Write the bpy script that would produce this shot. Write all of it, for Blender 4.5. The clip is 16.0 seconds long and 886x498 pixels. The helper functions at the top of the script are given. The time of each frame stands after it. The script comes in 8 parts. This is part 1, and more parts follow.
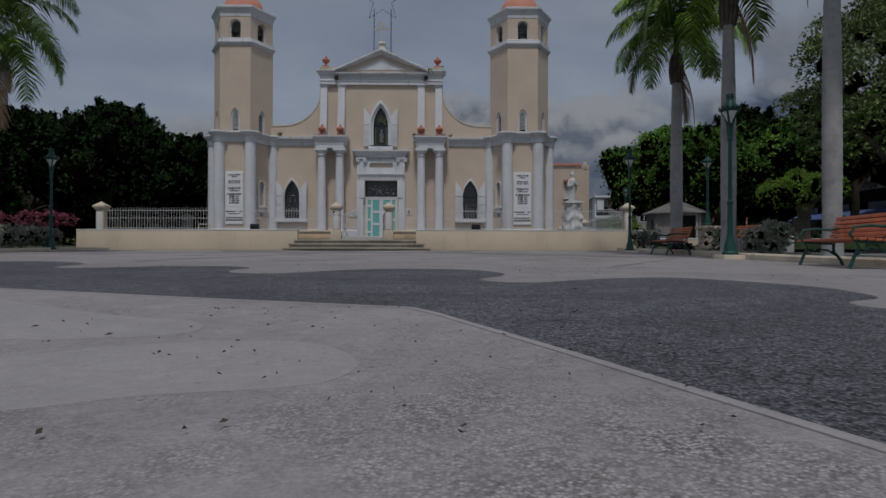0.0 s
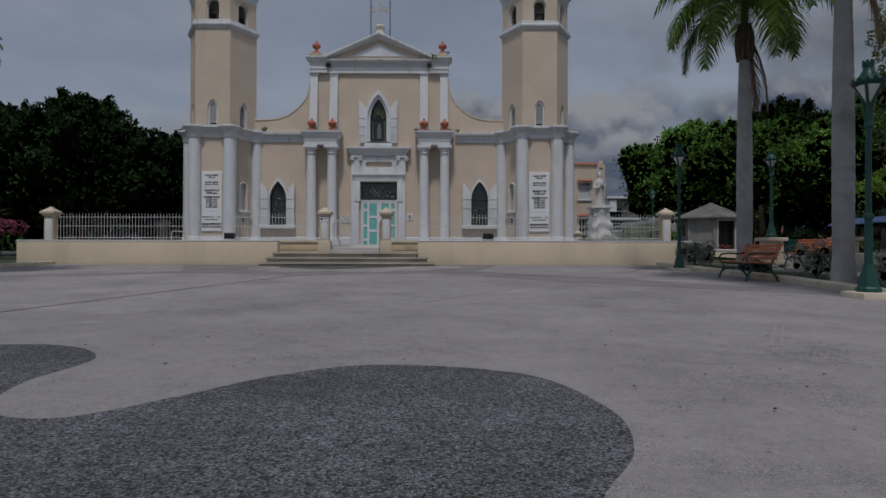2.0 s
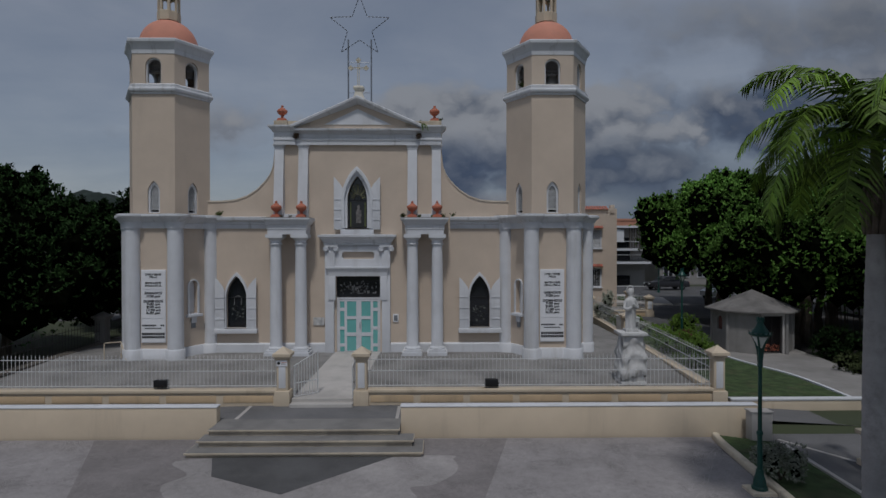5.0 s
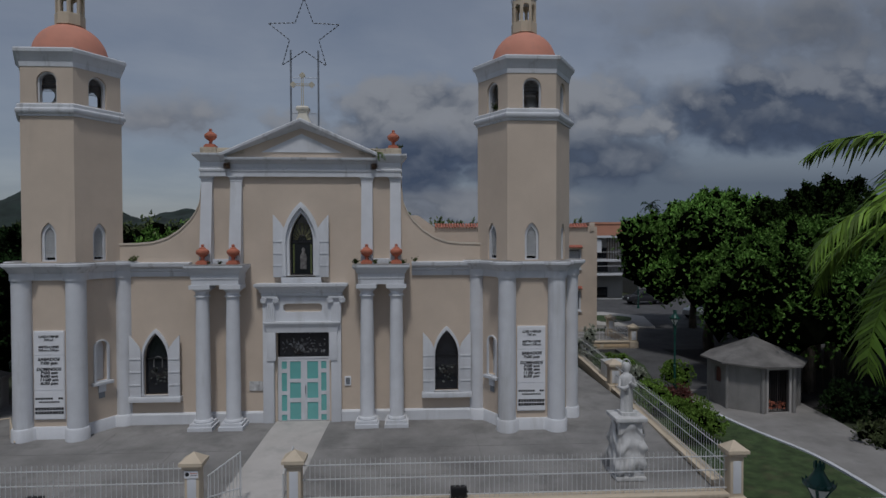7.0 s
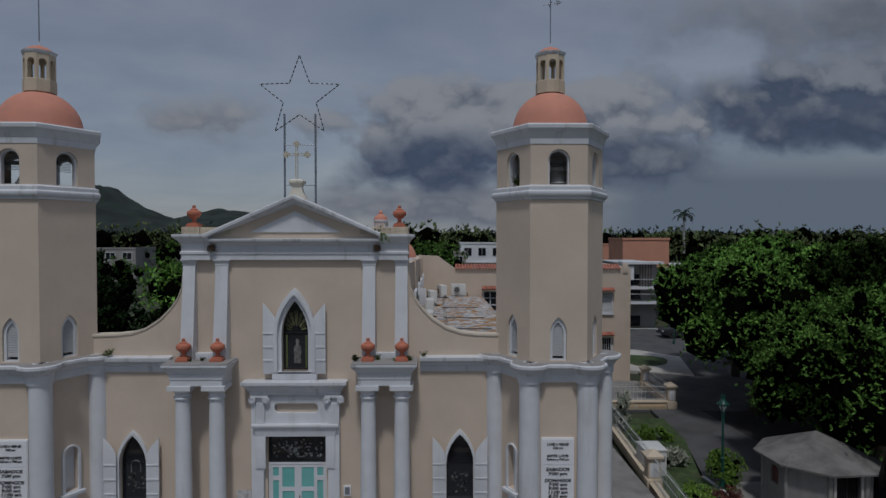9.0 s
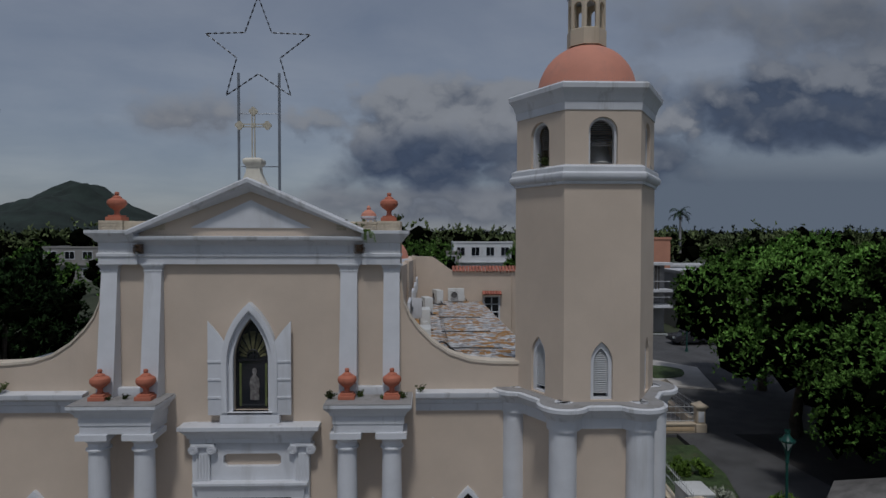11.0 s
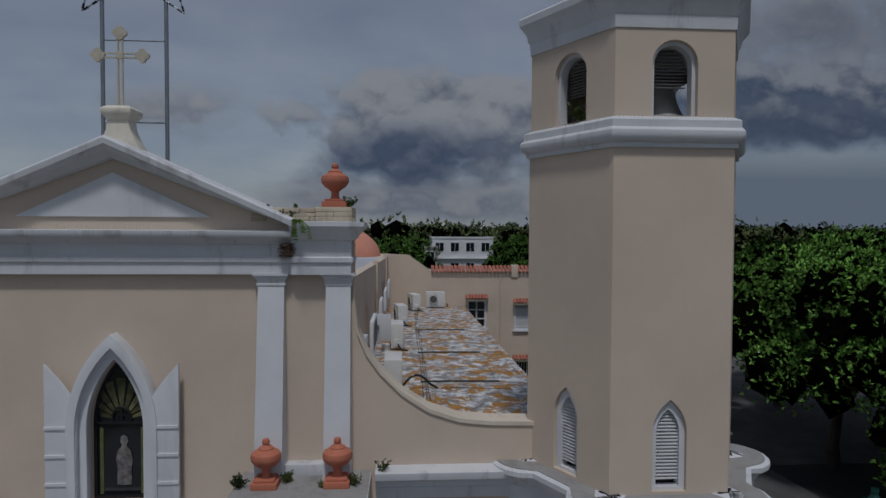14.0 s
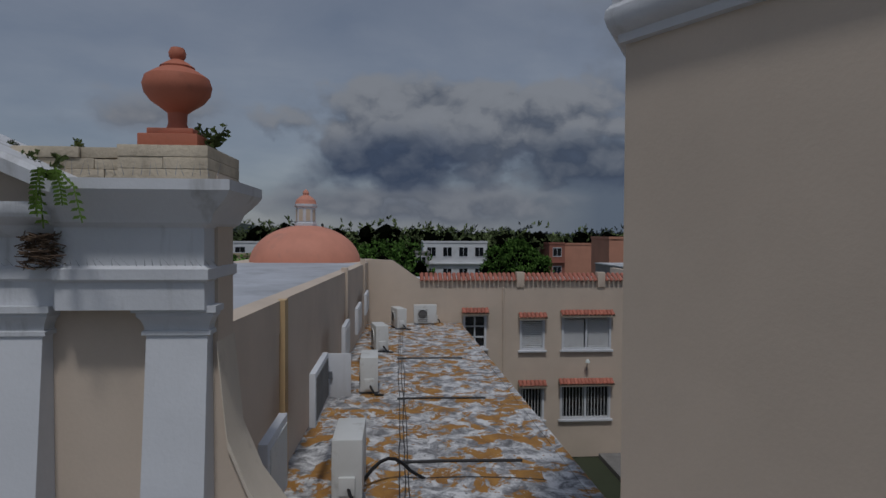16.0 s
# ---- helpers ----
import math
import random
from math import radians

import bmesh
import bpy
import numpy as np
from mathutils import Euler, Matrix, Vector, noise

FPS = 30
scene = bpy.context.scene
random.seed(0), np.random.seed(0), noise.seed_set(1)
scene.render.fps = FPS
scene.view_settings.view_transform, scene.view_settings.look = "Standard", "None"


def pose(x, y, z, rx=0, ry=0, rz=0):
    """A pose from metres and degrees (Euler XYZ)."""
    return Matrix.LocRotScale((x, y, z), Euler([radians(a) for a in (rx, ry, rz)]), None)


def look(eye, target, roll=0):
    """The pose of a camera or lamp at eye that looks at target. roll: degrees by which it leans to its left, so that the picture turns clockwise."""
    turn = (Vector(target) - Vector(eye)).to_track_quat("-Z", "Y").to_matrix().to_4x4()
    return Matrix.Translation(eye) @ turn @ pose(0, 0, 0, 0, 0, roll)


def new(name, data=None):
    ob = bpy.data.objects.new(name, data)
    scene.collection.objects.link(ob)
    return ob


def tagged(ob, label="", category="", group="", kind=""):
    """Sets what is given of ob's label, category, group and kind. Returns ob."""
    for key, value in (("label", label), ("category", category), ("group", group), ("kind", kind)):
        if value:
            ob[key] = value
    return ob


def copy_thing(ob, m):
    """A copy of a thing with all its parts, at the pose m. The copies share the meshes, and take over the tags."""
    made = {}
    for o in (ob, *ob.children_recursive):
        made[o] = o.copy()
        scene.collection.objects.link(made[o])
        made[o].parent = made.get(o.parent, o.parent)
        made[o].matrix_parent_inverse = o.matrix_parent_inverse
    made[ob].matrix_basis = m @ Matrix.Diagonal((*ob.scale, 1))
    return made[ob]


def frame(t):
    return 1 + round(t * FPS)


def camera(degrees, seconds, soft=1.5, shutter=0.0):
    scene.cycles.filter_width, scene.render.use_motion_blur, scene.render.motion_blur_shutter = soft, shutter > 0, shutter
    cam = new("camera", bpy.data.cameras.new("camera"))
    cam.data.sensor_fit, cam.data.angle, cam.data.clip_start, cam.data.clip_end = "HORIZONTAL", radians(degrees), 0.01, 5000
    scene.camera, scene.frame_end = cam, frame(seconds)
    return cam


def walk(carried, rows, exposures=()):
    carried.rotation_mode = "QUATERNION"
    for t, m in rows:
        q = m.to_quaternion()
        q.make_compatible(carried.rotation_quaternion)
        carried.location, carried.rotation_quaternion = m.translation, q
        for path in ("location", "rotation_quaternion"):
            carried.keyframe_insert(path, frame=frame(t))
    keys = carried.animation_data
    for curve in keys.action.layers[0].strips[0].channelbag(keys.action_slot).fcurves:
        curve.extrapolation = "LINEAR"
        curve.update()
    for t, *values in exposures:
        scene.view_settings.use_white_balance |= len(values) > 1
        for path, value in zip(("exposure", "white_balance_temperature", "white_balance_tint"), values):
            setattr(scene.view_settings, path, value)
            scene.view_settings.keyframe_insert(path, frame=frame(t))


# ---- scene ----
cam = camera(72.8, 16.0)
PATH = [
    (0, (0.519, -0.912, 1.106), (0.544, 1.088, 1.115), 0.1),
    (0.5, (0.456, 0.086, 1.137), (0.48, 2.086, 1.146), 0.2),
    (1, (0.423, 1.075, 1.184), (0.444, 3.075, 1.191), 0.1),
    (1.5, (0.395, 2.058, 1.322), (0.414, 4.058, 1.329), 0.2),
    (2, (0.431, 2.901, 1.634), (0.446, 4.901, 1.641), 0.1),
    (2.5, (0.471, 3.714, 2.209), (0.484, 5.714, 2.214), 0.0),
    (3, (0.456, 4.502, 3.056), (0.469, 6.502, 3.058), -0.0),
    (3.5, (0.5, 5.303, 4.025), (0.512, 7.303, 4.024), -0.1),
    (4, (0.493, 6.069, 5.065), (0.508, 8.069, 5.06), 0.0),
    (6.5, (1.007, 10.579, 7.397), (1.095, 12.576, 7.36), -0.2),
    (7, (1.123, 11.404, 8.179), (1.237, 13.4, 8.137), -0.1),
    (7.5, (1.29, 12.105, 9.247), (1.401, 14.101, 9.193), -0.2),
    (8, (1.436, 12.689, 10.084), (1.547, 14.685, 10.038), -0.1),
    (8.5, (1.671, 13.365, 10.729), (1.734, 15.364, 10.683), -0.1),
    (9, (1.711, 14.058, 10.889), (1.733, 16.057, 10.845), -0.0),
    (11.5, (1.385, 19.247, 10.834), (1.449, 21.245, 10.785), 0.1),
    (12, (1.305, 19.939, 10.87), (1.392, 21.936, 10.813), 0.1),
    (12.5, (1.26, 20.445, 10.816), (1.404, 22.439, 10.762), 0.2),
    (13, (1.274, 20.89, 10.934), (1.429, 22.882, 10.858), 0.3),
    (13.5, (1.405, 21.9, 10.765), (1.556, 23.893, 10.717), 0.2),
    (14, (1.646, 23.061, 10.826), (1.771, 25.056, 10.763), 0.3),
    (14.5, (1.729, 24.183, 10.714), (1.877, 26.177, 10.669), 0.2),
    (15, (1.842, 25.336, 10.703), (1.991, 27.33, 10.657), 0.3),
    (15.5, (1.92, 26.778, 10.678), (2.068, 28.771, 10.631), 0.35),
    (16, (1.997, 28.092, 10.626), (2.148, 30.086, 10.58), 0.3),
]
walk(cam, [(t, look(eye, target, roll)) for t, eye, target, roll in PATH], ((0, -0.08, 6450, 10), (0.5, -0.04, 6450, 10), (1, 0.02, 6450, 10), (1.5, 0.05, 6450, 10), (2, 0.0, 6450, 10), (2.5, -0.1, 6420, 10), (3, -0.1, 6400, 10), (3.5, -0.11, 6350, 10), (6.5, -0.19, 6250, 10), (7.5, -0.18, 6200, 10), (12, -0.23, 6200, 10), (14.5, -0.27, 6200, 10), (16, -0.33, 6200, 10)))

# ---- world, sun and exposure ----
SUN_AZ, SUN_EL = 184.0, 63.0          # degrees: compass-like angle of the sun's place, height above the horizon
sun_dir = Vector((math.sin(radians(SUN_AZ)) * math.cos(radians(SUN_EL)), math.cos(radians(SUN_AZ)) * math.cos(radians(SUN_EL)), math.sin(radians(SUN_EL))))
world = bpy.data.worlds.new("overcast_sky")
scene.world = world
world.use_nodes = True
wn, wl = world.node_tree.nodes, world.node_tree.links
wn.clear()


sky = wn.new("ShaderNodeTexSky")
sky.sky_type, sky.sun_disc = "NISHITA", False
sky.sun_elevation, sky.sun_rotation = radians(SUN_EL), radians(SUN_AZ)
tc = wn.new("ShaderNodeTexCoord")


def wmath(op, a, b=0.0, c=0.0, clamp=False):
    n = wn.new("ShaderNodeMath")
    n.operation, n.use_clamp = op, clamp
    for k, v in enumerate((a, b, c)):
        if isinstance(v, (int, float)):
            n.inputs[k].default_value = v
        else:
            wl.new(v, n.inputs[k])
    return n.outputs[0]


def wramp(f, stops):
    n = wn.new("ShaderNodeValToRGB")
    wl.new(f, n.inputs[0])
    while len(n.color_ramp.elements) < len(stops):
        n.color_ramp.elements.new(0.5)
    for e, (p, c) in zip(n.color_ramp.elements, stops):
        e.position, e.color = p, (*c, 1)
    return n.outputs[0]


def wmix(f, a, b):
    n = wn.new("ShaderNodeMix")
    n.data_type = "RGBA"
    for v, k in ((f, 0), (a, 6), (b, 7)):
        if isinstance(v, (int, float)):
            n.inputs[k].default_value = v
        elif isinstance(v, tuple):
            n.inputs[k].default_value = (*v, 1)
        else:
            wl.new(v, n.inputs[k])
    return n.outputs[2]


sep = wn.new("ShaderNodeSeparateXYZ")
wl.new(tc.outputs["Generated"], sep.inputs[0])
sx, sy, sz = sep.outputs
# the cloud sheet, flattened towards the horizon
flat = wmath("DIVIDE", 1.0, wmath("ADD", wmath("ABSOLUTE", sz), 0.16))
comb = wn.new("ShaderNodeCombineXYZ")
wl.new(wmath("MULTIPLY", sx, flat), comb.inputs[0])
wl.new(wmath("MULTIPLY", sy, flat), comb.inputs[1])
wl.new(wmath("MULTIPLY", sz, 4.0), comb.inputs[2])


def wnoise(vec, scale, detail, rough, shift=0.0, distortion=0.0):
    n = wn.new("ShaderNodeTexNoise")
    n.inputs["Scale"].default_value, n.inputs["Detail"].default_value, n.inputs["Roughness"].default_value = scale, detail, rough
    n.inputs["Distortion"].default_value = distortion
    m = wn.new("ShaderNodeVectorMath")
    m.operation = "ADD"
    m.inputs[1].default_value = (shift, shift * 0.7, shift * 1.3)
    wl.new(vec, m.inputs[0])
    wl.new(m.outputs[0], n.inputs["Vector"])
    return n.outputs[0]


sheet = wnoise(comb.outputs[0], 1.15, 7, 0.55, 3.1, 0.25)
# slopes of the view: sideways and upwards against the way north
north = wmath("MAXIMUM", sy, 0.08)
az, el = wmath("DIVIDE", sx, north), wmath("DIVIDE", sz, north)
grid = wn.new("ShaderNodeCombineXYZ")
wl.new(az, grid.inputs[0])
wl.new(wmath("MULTIPLY", el, 1.35), grid.inputs[1])
curl = wnoise(grid.outputs[0], 9.0, 6, 0.6, 2.2)
curl2 = wnoise(grid.outputs[0], 9.0, 6, 0.6, 8.9)


def puffs(rise):
    """Heaped cloud heads: a cauliflower field, read a little higher up in the sky by rise."""
    p = wn.new("ShaderNodeCombineXYZ")
    wl.new(wmath("ADD", az, wmath("MULTIPLY", wmath("SUBTRACT", curl, 0.5), 0.075)), p.inputs[0])
    wl.new(wmath("ADD", wmath("MULTIPLY", wmath("ADD", el, rise), 1.35), wmath("MULTIPLY", wmath("SUBTRACT", curl2, 0.5), 0.06)), p.inputs[1])
    n = wn.new("ShaderNodeTexVoronoi")
    n.feature = "SMOOTH_F1"
    n.voronoi_dimensions = "2D"
    n.inputs["Scale"].default_value, n.inputs["Smoothness"].default_value = 10.0, 0.6
    n.inputs["Detail"].default_value, n.inputs["Roughness"].default_value, n.inputs["Lacunarity"].default_value = 3.0, 0.42, 2.3
    wl.new(p.outputs[0], n.inputs["Vector"])
    return wmath("SUBTRACT", 0.58, n.outputs["Distance"])


heap = puffs(0.0)
relief = wmath("SUBTRACT", heap, puffs(0.022))
wisp = wnoise(grid.outputs[0], 4.0, 8, 0.6, 4.4, 0.4)
broad = wmath("SUBTRACT", wnoise(grid.outputs[0], 5.5, 4, 0.5, 12.7), 0.5)
ahead = wramp(sy, [(0.08, (0, 0, 0)), (0.45, (1, 1, 1))])
# a thin high veil with long soft streaks
veil = wramp(wmath("ADD", wmath("MULTIPLY", sheet, 0.75), wmath("MULTIPLY", wisp, 0.25)), [(0.32, (0.225, 0.25, 0.305)), (0.48, (0.285, 0.305, 0.352)), (0.64, (0.355, 0.37, 0.405))])


def bank(a0, e0, ra, re, ragged, edge, dark, light, over, foot=0.0, soft=0.0):
    """A cumulus bank about a place in the sky: heaped bright heads above a slate base, with a ragged outline."""
    u = wmath("DIVIDE", wmath("SUBTRACT", az, a0), ra)
    v = wmath("DIVIDE", wmath("SUBTRACT", el, e0), re)
    dist = wmath("SQRT", wmath("ADD", wmath("MULTIPLY", u, u), wmath("MULTIPLY", v, v)))
    inside = wmath("ADD", wmath("SUBTRACT", 1.0, dist), wmath("ADD", wmath("MULTIPLY", heap, ragged), wmath("MULTIPLY", broad, ragged * 1.5)))
    n = wn.new("ShaderNodeMapRange")
    n.interpolation_type = "SMOOTHSTEP"
    n.inputs[1].default_value, n.inputs[2].default_value = 0.0, edge
    wl.new(inside, n.inputs[0])
    lift = wmath("ADD", wmath("MULTIPLY", v, 0.42), wmath("ADD", wmath("MULTIPLY", heap, 0.42 - soft), wmath("ADD", wmath("MULTIPLY", relief, 0.75 - soft), wmath("ADD", wmath("MULTIPLY", broad, 0.75), 0.42 + foot))))
    mid = tuple(a * 0.5 + b * 0.5 for a, b in zip(dark, light))
    tone = wramp(lift, [(0.10, tuple(c * 1.15 for c in dark)), (0.28, dark), (0.50, mid), (0.72, light), (0.95, tuple(c * 1.06 for c in light))])
    return wmix(wmath("MULTIPLY", n.outputs[0], ahead), over, tone)


veil = wmix(0.04, veil, sky.outputs[0])
# faint heads low in the west, and a dusky sheet high in the east
clouds = bank(-0.40, 0.19, 0.20, 0.06, 0.6, 0.9, (0.29, 0.315, 0.365), (0.385, 0.40, 0.435), veil)
clouds = bank(0.74, 0.36, 0.55, 0.16, 0.5, 1.0, (0.195, 0.22, 0.27), (0.30, 0.32, 0.36), clouds, 0.0, 0.3)
# the clear blue-grey strip over the horizon
clouds = wmix(wmath("MULTIPLY", wmath("MULTIPLY", wramp(el, [(0.09, (1, 1, 1)), (0.18, (0, 0, 0))]), wramp(az, [(0.12, (0, 0, 0)), (0.34, (1, 1, 1))])), ahead), clouds, (0.205, 0.25, 0.318))
# pale heaps on the horizon
clouds = bank(0.03, 0.05, 0.34, 0.05, 0.35, 0.6, (0.24, 0.265, 0.315), (0.34, 0.36, 0.40), clouds, 0.08)
# the long slate bank in the east
clouds = bank(0.66, 0.225, 0.40, 0.105, 0.45, 0.55, (0.098, 0.130, 0.198), (0.30, 0.325, 0.375), clouds, -0.04, 0.12)
clouds = bank(0.72, 0.185, 0.36, 0.058, 0.30, 0.7, (0.092, 0.123, 0.190), (0.19, 0.22, 0.28), clouds, -0.10, 0.25)
# the main cumulus ahead: heads, then the bellies under them
clouds = bank(0.12, 0.185, 0.37, 0.098, 0.50, 0.28, (0.165, 0.195, 0.255), (0.385, 0.405, 0.445), clouds, 0.17, 0.10)
clouds = bank(0.32, 0.130, 0.20, 0.060, 0.40, 0.55, (0.115, 0.147, 0.212), (0.265, 0.295, 0.35), clouds, -0.02, 0.2)
clouds = bank(0.0, 0.120, 0.21, 0.070, 0.45, 0.65, (0.092, 0.124, 0.195), (0.235, 0.268, 0.335), clouds, -0.08, 0.22)
skyc = clouds
bg = wn.new("ShaderNodeBackground")
bg.inputs["Strength"].default_value = 0.585
wl.new(skyc, bg.inputs["Color"])
out = wn.new("ShaderNodeOutputWorld")
wl.new(bg.outputs[0], out.inputs["Surface"])

sun = new("sun", bpy.data.lights.new("sun", "SUN"))
sun.data.energy, sun.data.angle, sun.data.color = 1.55, radians(6.0), (1.0, 0.965, 0.92)
sun.matrix_world = look(sun_dir * 200, (0, 0, 0))

# ---- materials ----


def mat(name, col, rough=0.75, var=0.10, scale=0.7, fine=45.0, bump=0.15, dirt=None, spots=None, metal=0.0, streak=False, island=0.0, spec=0.4):
    """A painted, mineral or plant surface: two scales of variation, an optional dirt layer (colour, amount, scale), optional speckles."""
    m = bpy.data.materials.new(name)
    m.use_nodes = True
    n, l = m.node_tree.nodes, m.node_tree.links
    b = n["Principled BSDF"]
    b.inputs["Roughness"].default_value, b.inputs["Metallic"].default_value = rough, metal
    b.inputs["Specular IOR Level"].default_value = spec
    geo = n.new("ShaderNodeNewGeometry")

    def noise(s, detail=4.0, vec=None, rgh=0.6):
        t = n.new("ShaderNodeTexNoise")
        t.inputs["Scale"].default_value, t.inputs["Detail"].default_value, t.inputs["Roughness"].default_value = s, detail, rgh
        l.new(vec or geo.outputs["Position"], t.inputs["Vector"])
        return t.outputs[0]

    def mix(f, a, c, how="MIX"):
        t = n.new("ShaderNodeMix")
        t.data_type, t.blend_type = "RGBA", how
        for v, k in ((f, 0), (a, 6), (c, 7)):
            if isinstance(v, (int, float)):
                t.inputs[k].default_value = v
            elif isinstance(v, tuple):
                t.inputs[k].default_value = (*v[:3], 1)
            else:
                l.new(v, t.inputs[k])
        return t.outputs[2]

    def steps(f, lo, hi):
        t = n.new("ShaderNodeMapRange")
        t.inputs[1].default_value, t.inputs[2].default_value = lo, hi
        l.new(f, t.inputs[0])
        return t.outputs[0]

    dark = tuple(c * (1 - var) for c in col)
    lite = tuple(min(1, c * (1 + var)) for c in col)
    c = mix(steps(noise(scale, 5), 0.32, 0.68), dark, lite)
    f2 = noise(fine, 3)
    c = mix(0.5, c, mix(f2, (1 - var * 0.9,) * 3, (1 + var * 0.9,) * 3), "MULTIPLY") if var else c
    if spots:
        v = n.new("ShaderNodeTexVoronoi")
        v.inputs["Scale"].default_value = spots[1]
        l.new(geo.outputs["Position"], v.inputs["Vector"])
        g = n.new("ShaderNodeSeparateColor")
        l.new(v.outputs["Color"], g.inputs[0])
        c = mix(steps(g.outputs[0], spots[2], spots[2] + 0.1), c, spots[0])
    if dirt:
        vec = None
        if streak:
            mp = n.new("ShaderNodeVectorMath")
            mp.operation = "MULTIPLY"
            mp.inputs[1].default_value = (1, 1, 0.12)
            l.new(geo.outputs["Position"], mp.inputs[0])
            vec = mp.outputs[0]
        d = steps(noise(dirt[2], 6, vec, 0.65), 0.62 - dirt[1] * 0.25, 0.80 - dirt[1] * 0.15)
        t = n.new("ShaderNodeMath")
        t.operation = "MULTIPLY"
        t.inputs[1].default_value = 0.75
        l.new(d, t.inputs[0])
        c = mix(t.outputs[0], c, dirt[0])
    if island:
        o = n.new("ShaderNodeObjectInfo")
        t = steps(o.outputs["Random"], -0.0, 1.0)
        c = mix(1.0, c, mix(t, (1 - island,) * 3, (1 + island,) * 3), "MULTIPLY")
        t2 = mix(geo.outputs["Random Per Island"], (1 - island,) * 3, (1 + island,) * 3)
        c = mix(1.0, c, t2, "MULTIPLY")
    l.new(c, b.inputs["Base Color"])
    if bump:
        bp = n.new("ShaderNodeBump")
        bp.inputs["Strength"].default_value, bp.inputs["Distance"].default_value = bump, 0.02
        l.new(f2, bp.inputs["Height"])
        l.new(bp.outputs[0], b.inputs["Normal"])
    return m


def paving_mat(name, col, mottle=0.10, grain=0.16, bare=0.5, pit=0.5, stones=(0.72, 1.66), stone_scale=120.0, bump=0.25):
    """Trowelled concrete: stains at three sizes, sand grain, dark pits, and worn patches where the pebbles lie bare."""
    m = bpy.data.materials.new(name)
    m.use_nodes = True
    n, l = m.node_tree.nodes, m.node_tree.links
    b = n["Principled BSDF"]
    b.inputs["Roughness"].default_value, b.inputs["Specular IOR Level"].default_value = 0.92, 0.25
    geo = n.new("ShaderNodeNewGeometry")

    def noise(s, detail, rgh, shift=0.0):
        t = n.new("ShaderNodeTexNoise")
        t.inputs["Scale"].default_value, t.inputs["Detail"].default_value, t.inputs["Roughness"].default_value = s, detail, rgh
        a = n.new("ShaderNodeVectorMath")
        a.inputs[1].default_value = (shift, shift * 1.7, 0)
        l.new(geo.outputs["Position"], a.inputs[0])
        l.new(a.outputs[0], t.inputs["Vector"])
        return t.outputs[0]

    def span(f, lo, hi, a=0.0, c=1.0):
        t = n.new("ShaderNodeMapRange")
        for k, q in enumerate((lo, hi, a, c)):
            t.inputs[k + 1].default_value = q
        l.new(f, t.inputs[0])
        return t.outputs[0]

    def mul(a, c):
        t = n.new("ShaderNodeMath")
        t.operation = "MULTIPLY"
        for k, q in enumerate((a, c)):
            if isinstance(q, float):
                t.inputs[k].default_value = q
            else:
                l.new(q, t.inputs[k])
        return t.outputs[0]

    def blend(f, a, c):
        t = n.new("ShaderNodeMix")
        l.new(f, t.inputs[0])
        for k, q in ((2, a), (3, c)):
            if isinstance(q, float):
                t.inputs[k].default_value = q
            else:
                l.new(q, t.inputs[k])
        return t.outputs[0]

    k = span(noise(0.22, 4, 0.55), 0.35, 0.65, 1 - mottle * 0.6, 1 + mottle * 0.6)
    k = mul(k, span(noise(1.1, 6, 0.62, 5.0), 0.32, 0.68, 1 - mottle, 1 + mottle))
    k = mul(k, span(noise(6.0, 6, 0.68, 9.0), 0.30, 0.70, 1 - mottle, 1 + mottle))
    k = mul(k, span(noise(24.0, 5, 0.7, 14.0), 0.32, 0.68, 1 - mottle * 1.1, 1 + mottle * 1.1))
    k = mul(k, span(noise(95.0, 3, 0.7, 2.0), 0.30, 0.70, 1 - grain, 1 + grain))
    # scattered dark pits and crumbs
    v = n.new("ShaderNodeTexVoronoi")
    v.inputs["Scale"].default_value = 17.0
    l.new(geo.outputs["Position"], v.inputs["Vector"])
    k = mul(k, blend(mul(span(v.outputs["Distance"], 0.10, 0.16, 1.0, 0.0), span(noise(2.0, 4, 0.6, 31.0), 0.46, 0.60)), 1.0, 1.0 - pit))
    # bare pebbles
    w = n.new("ShaderNodeTexVoronoi")
    w.inputs["Scale"].default_value = stone_scale
    l.new(geo.outputs["Position"], w.inputs["Vector"])
    g = n.new("ShaderNodeSeparateColor")
    l.new(w.outputs["Color"], g.inputs[0])
    peb = mul(span(g.outputs[0], 0.0, 1.0, stones[0], stones[1]), span(w.outputs["Distance"], 0.30, 0.60, 1.0, 0.55))
    patch = span(noise(0.75, 7, 0.68, 21.0), 0.64 - 0.3 * bare, 0.80 - 0.26 * bare)
    k = mul(k, blend(patch, 1.0, peb))
    c = n.new("ShaderNodeMix")
    c.data_type, c.blend_type = "RGBA", "MULTIPLY"
    c.inputs[0].default_value, c.inputs[6].default_value = 1.0, (*col, 1)
    r = n.new("ShaderNodeCombineColor")
    for q in range(3):
        l.new(k, r.inputs[q])
    l.new(r.outputs[0], c.inputs[7])
    l.new(c.outputs[2], b.inputs["Base Color"])
    bp = n.new("ShaderNodeBump")
    bp.inputs["Strength"].default_value, bp.inputs["Distance"].default_value = bump, 0.006
    l.new(k, bp.inputs["Height"])
    l.new(bp.outputs[0], b.inputs["Normal"])
    return m


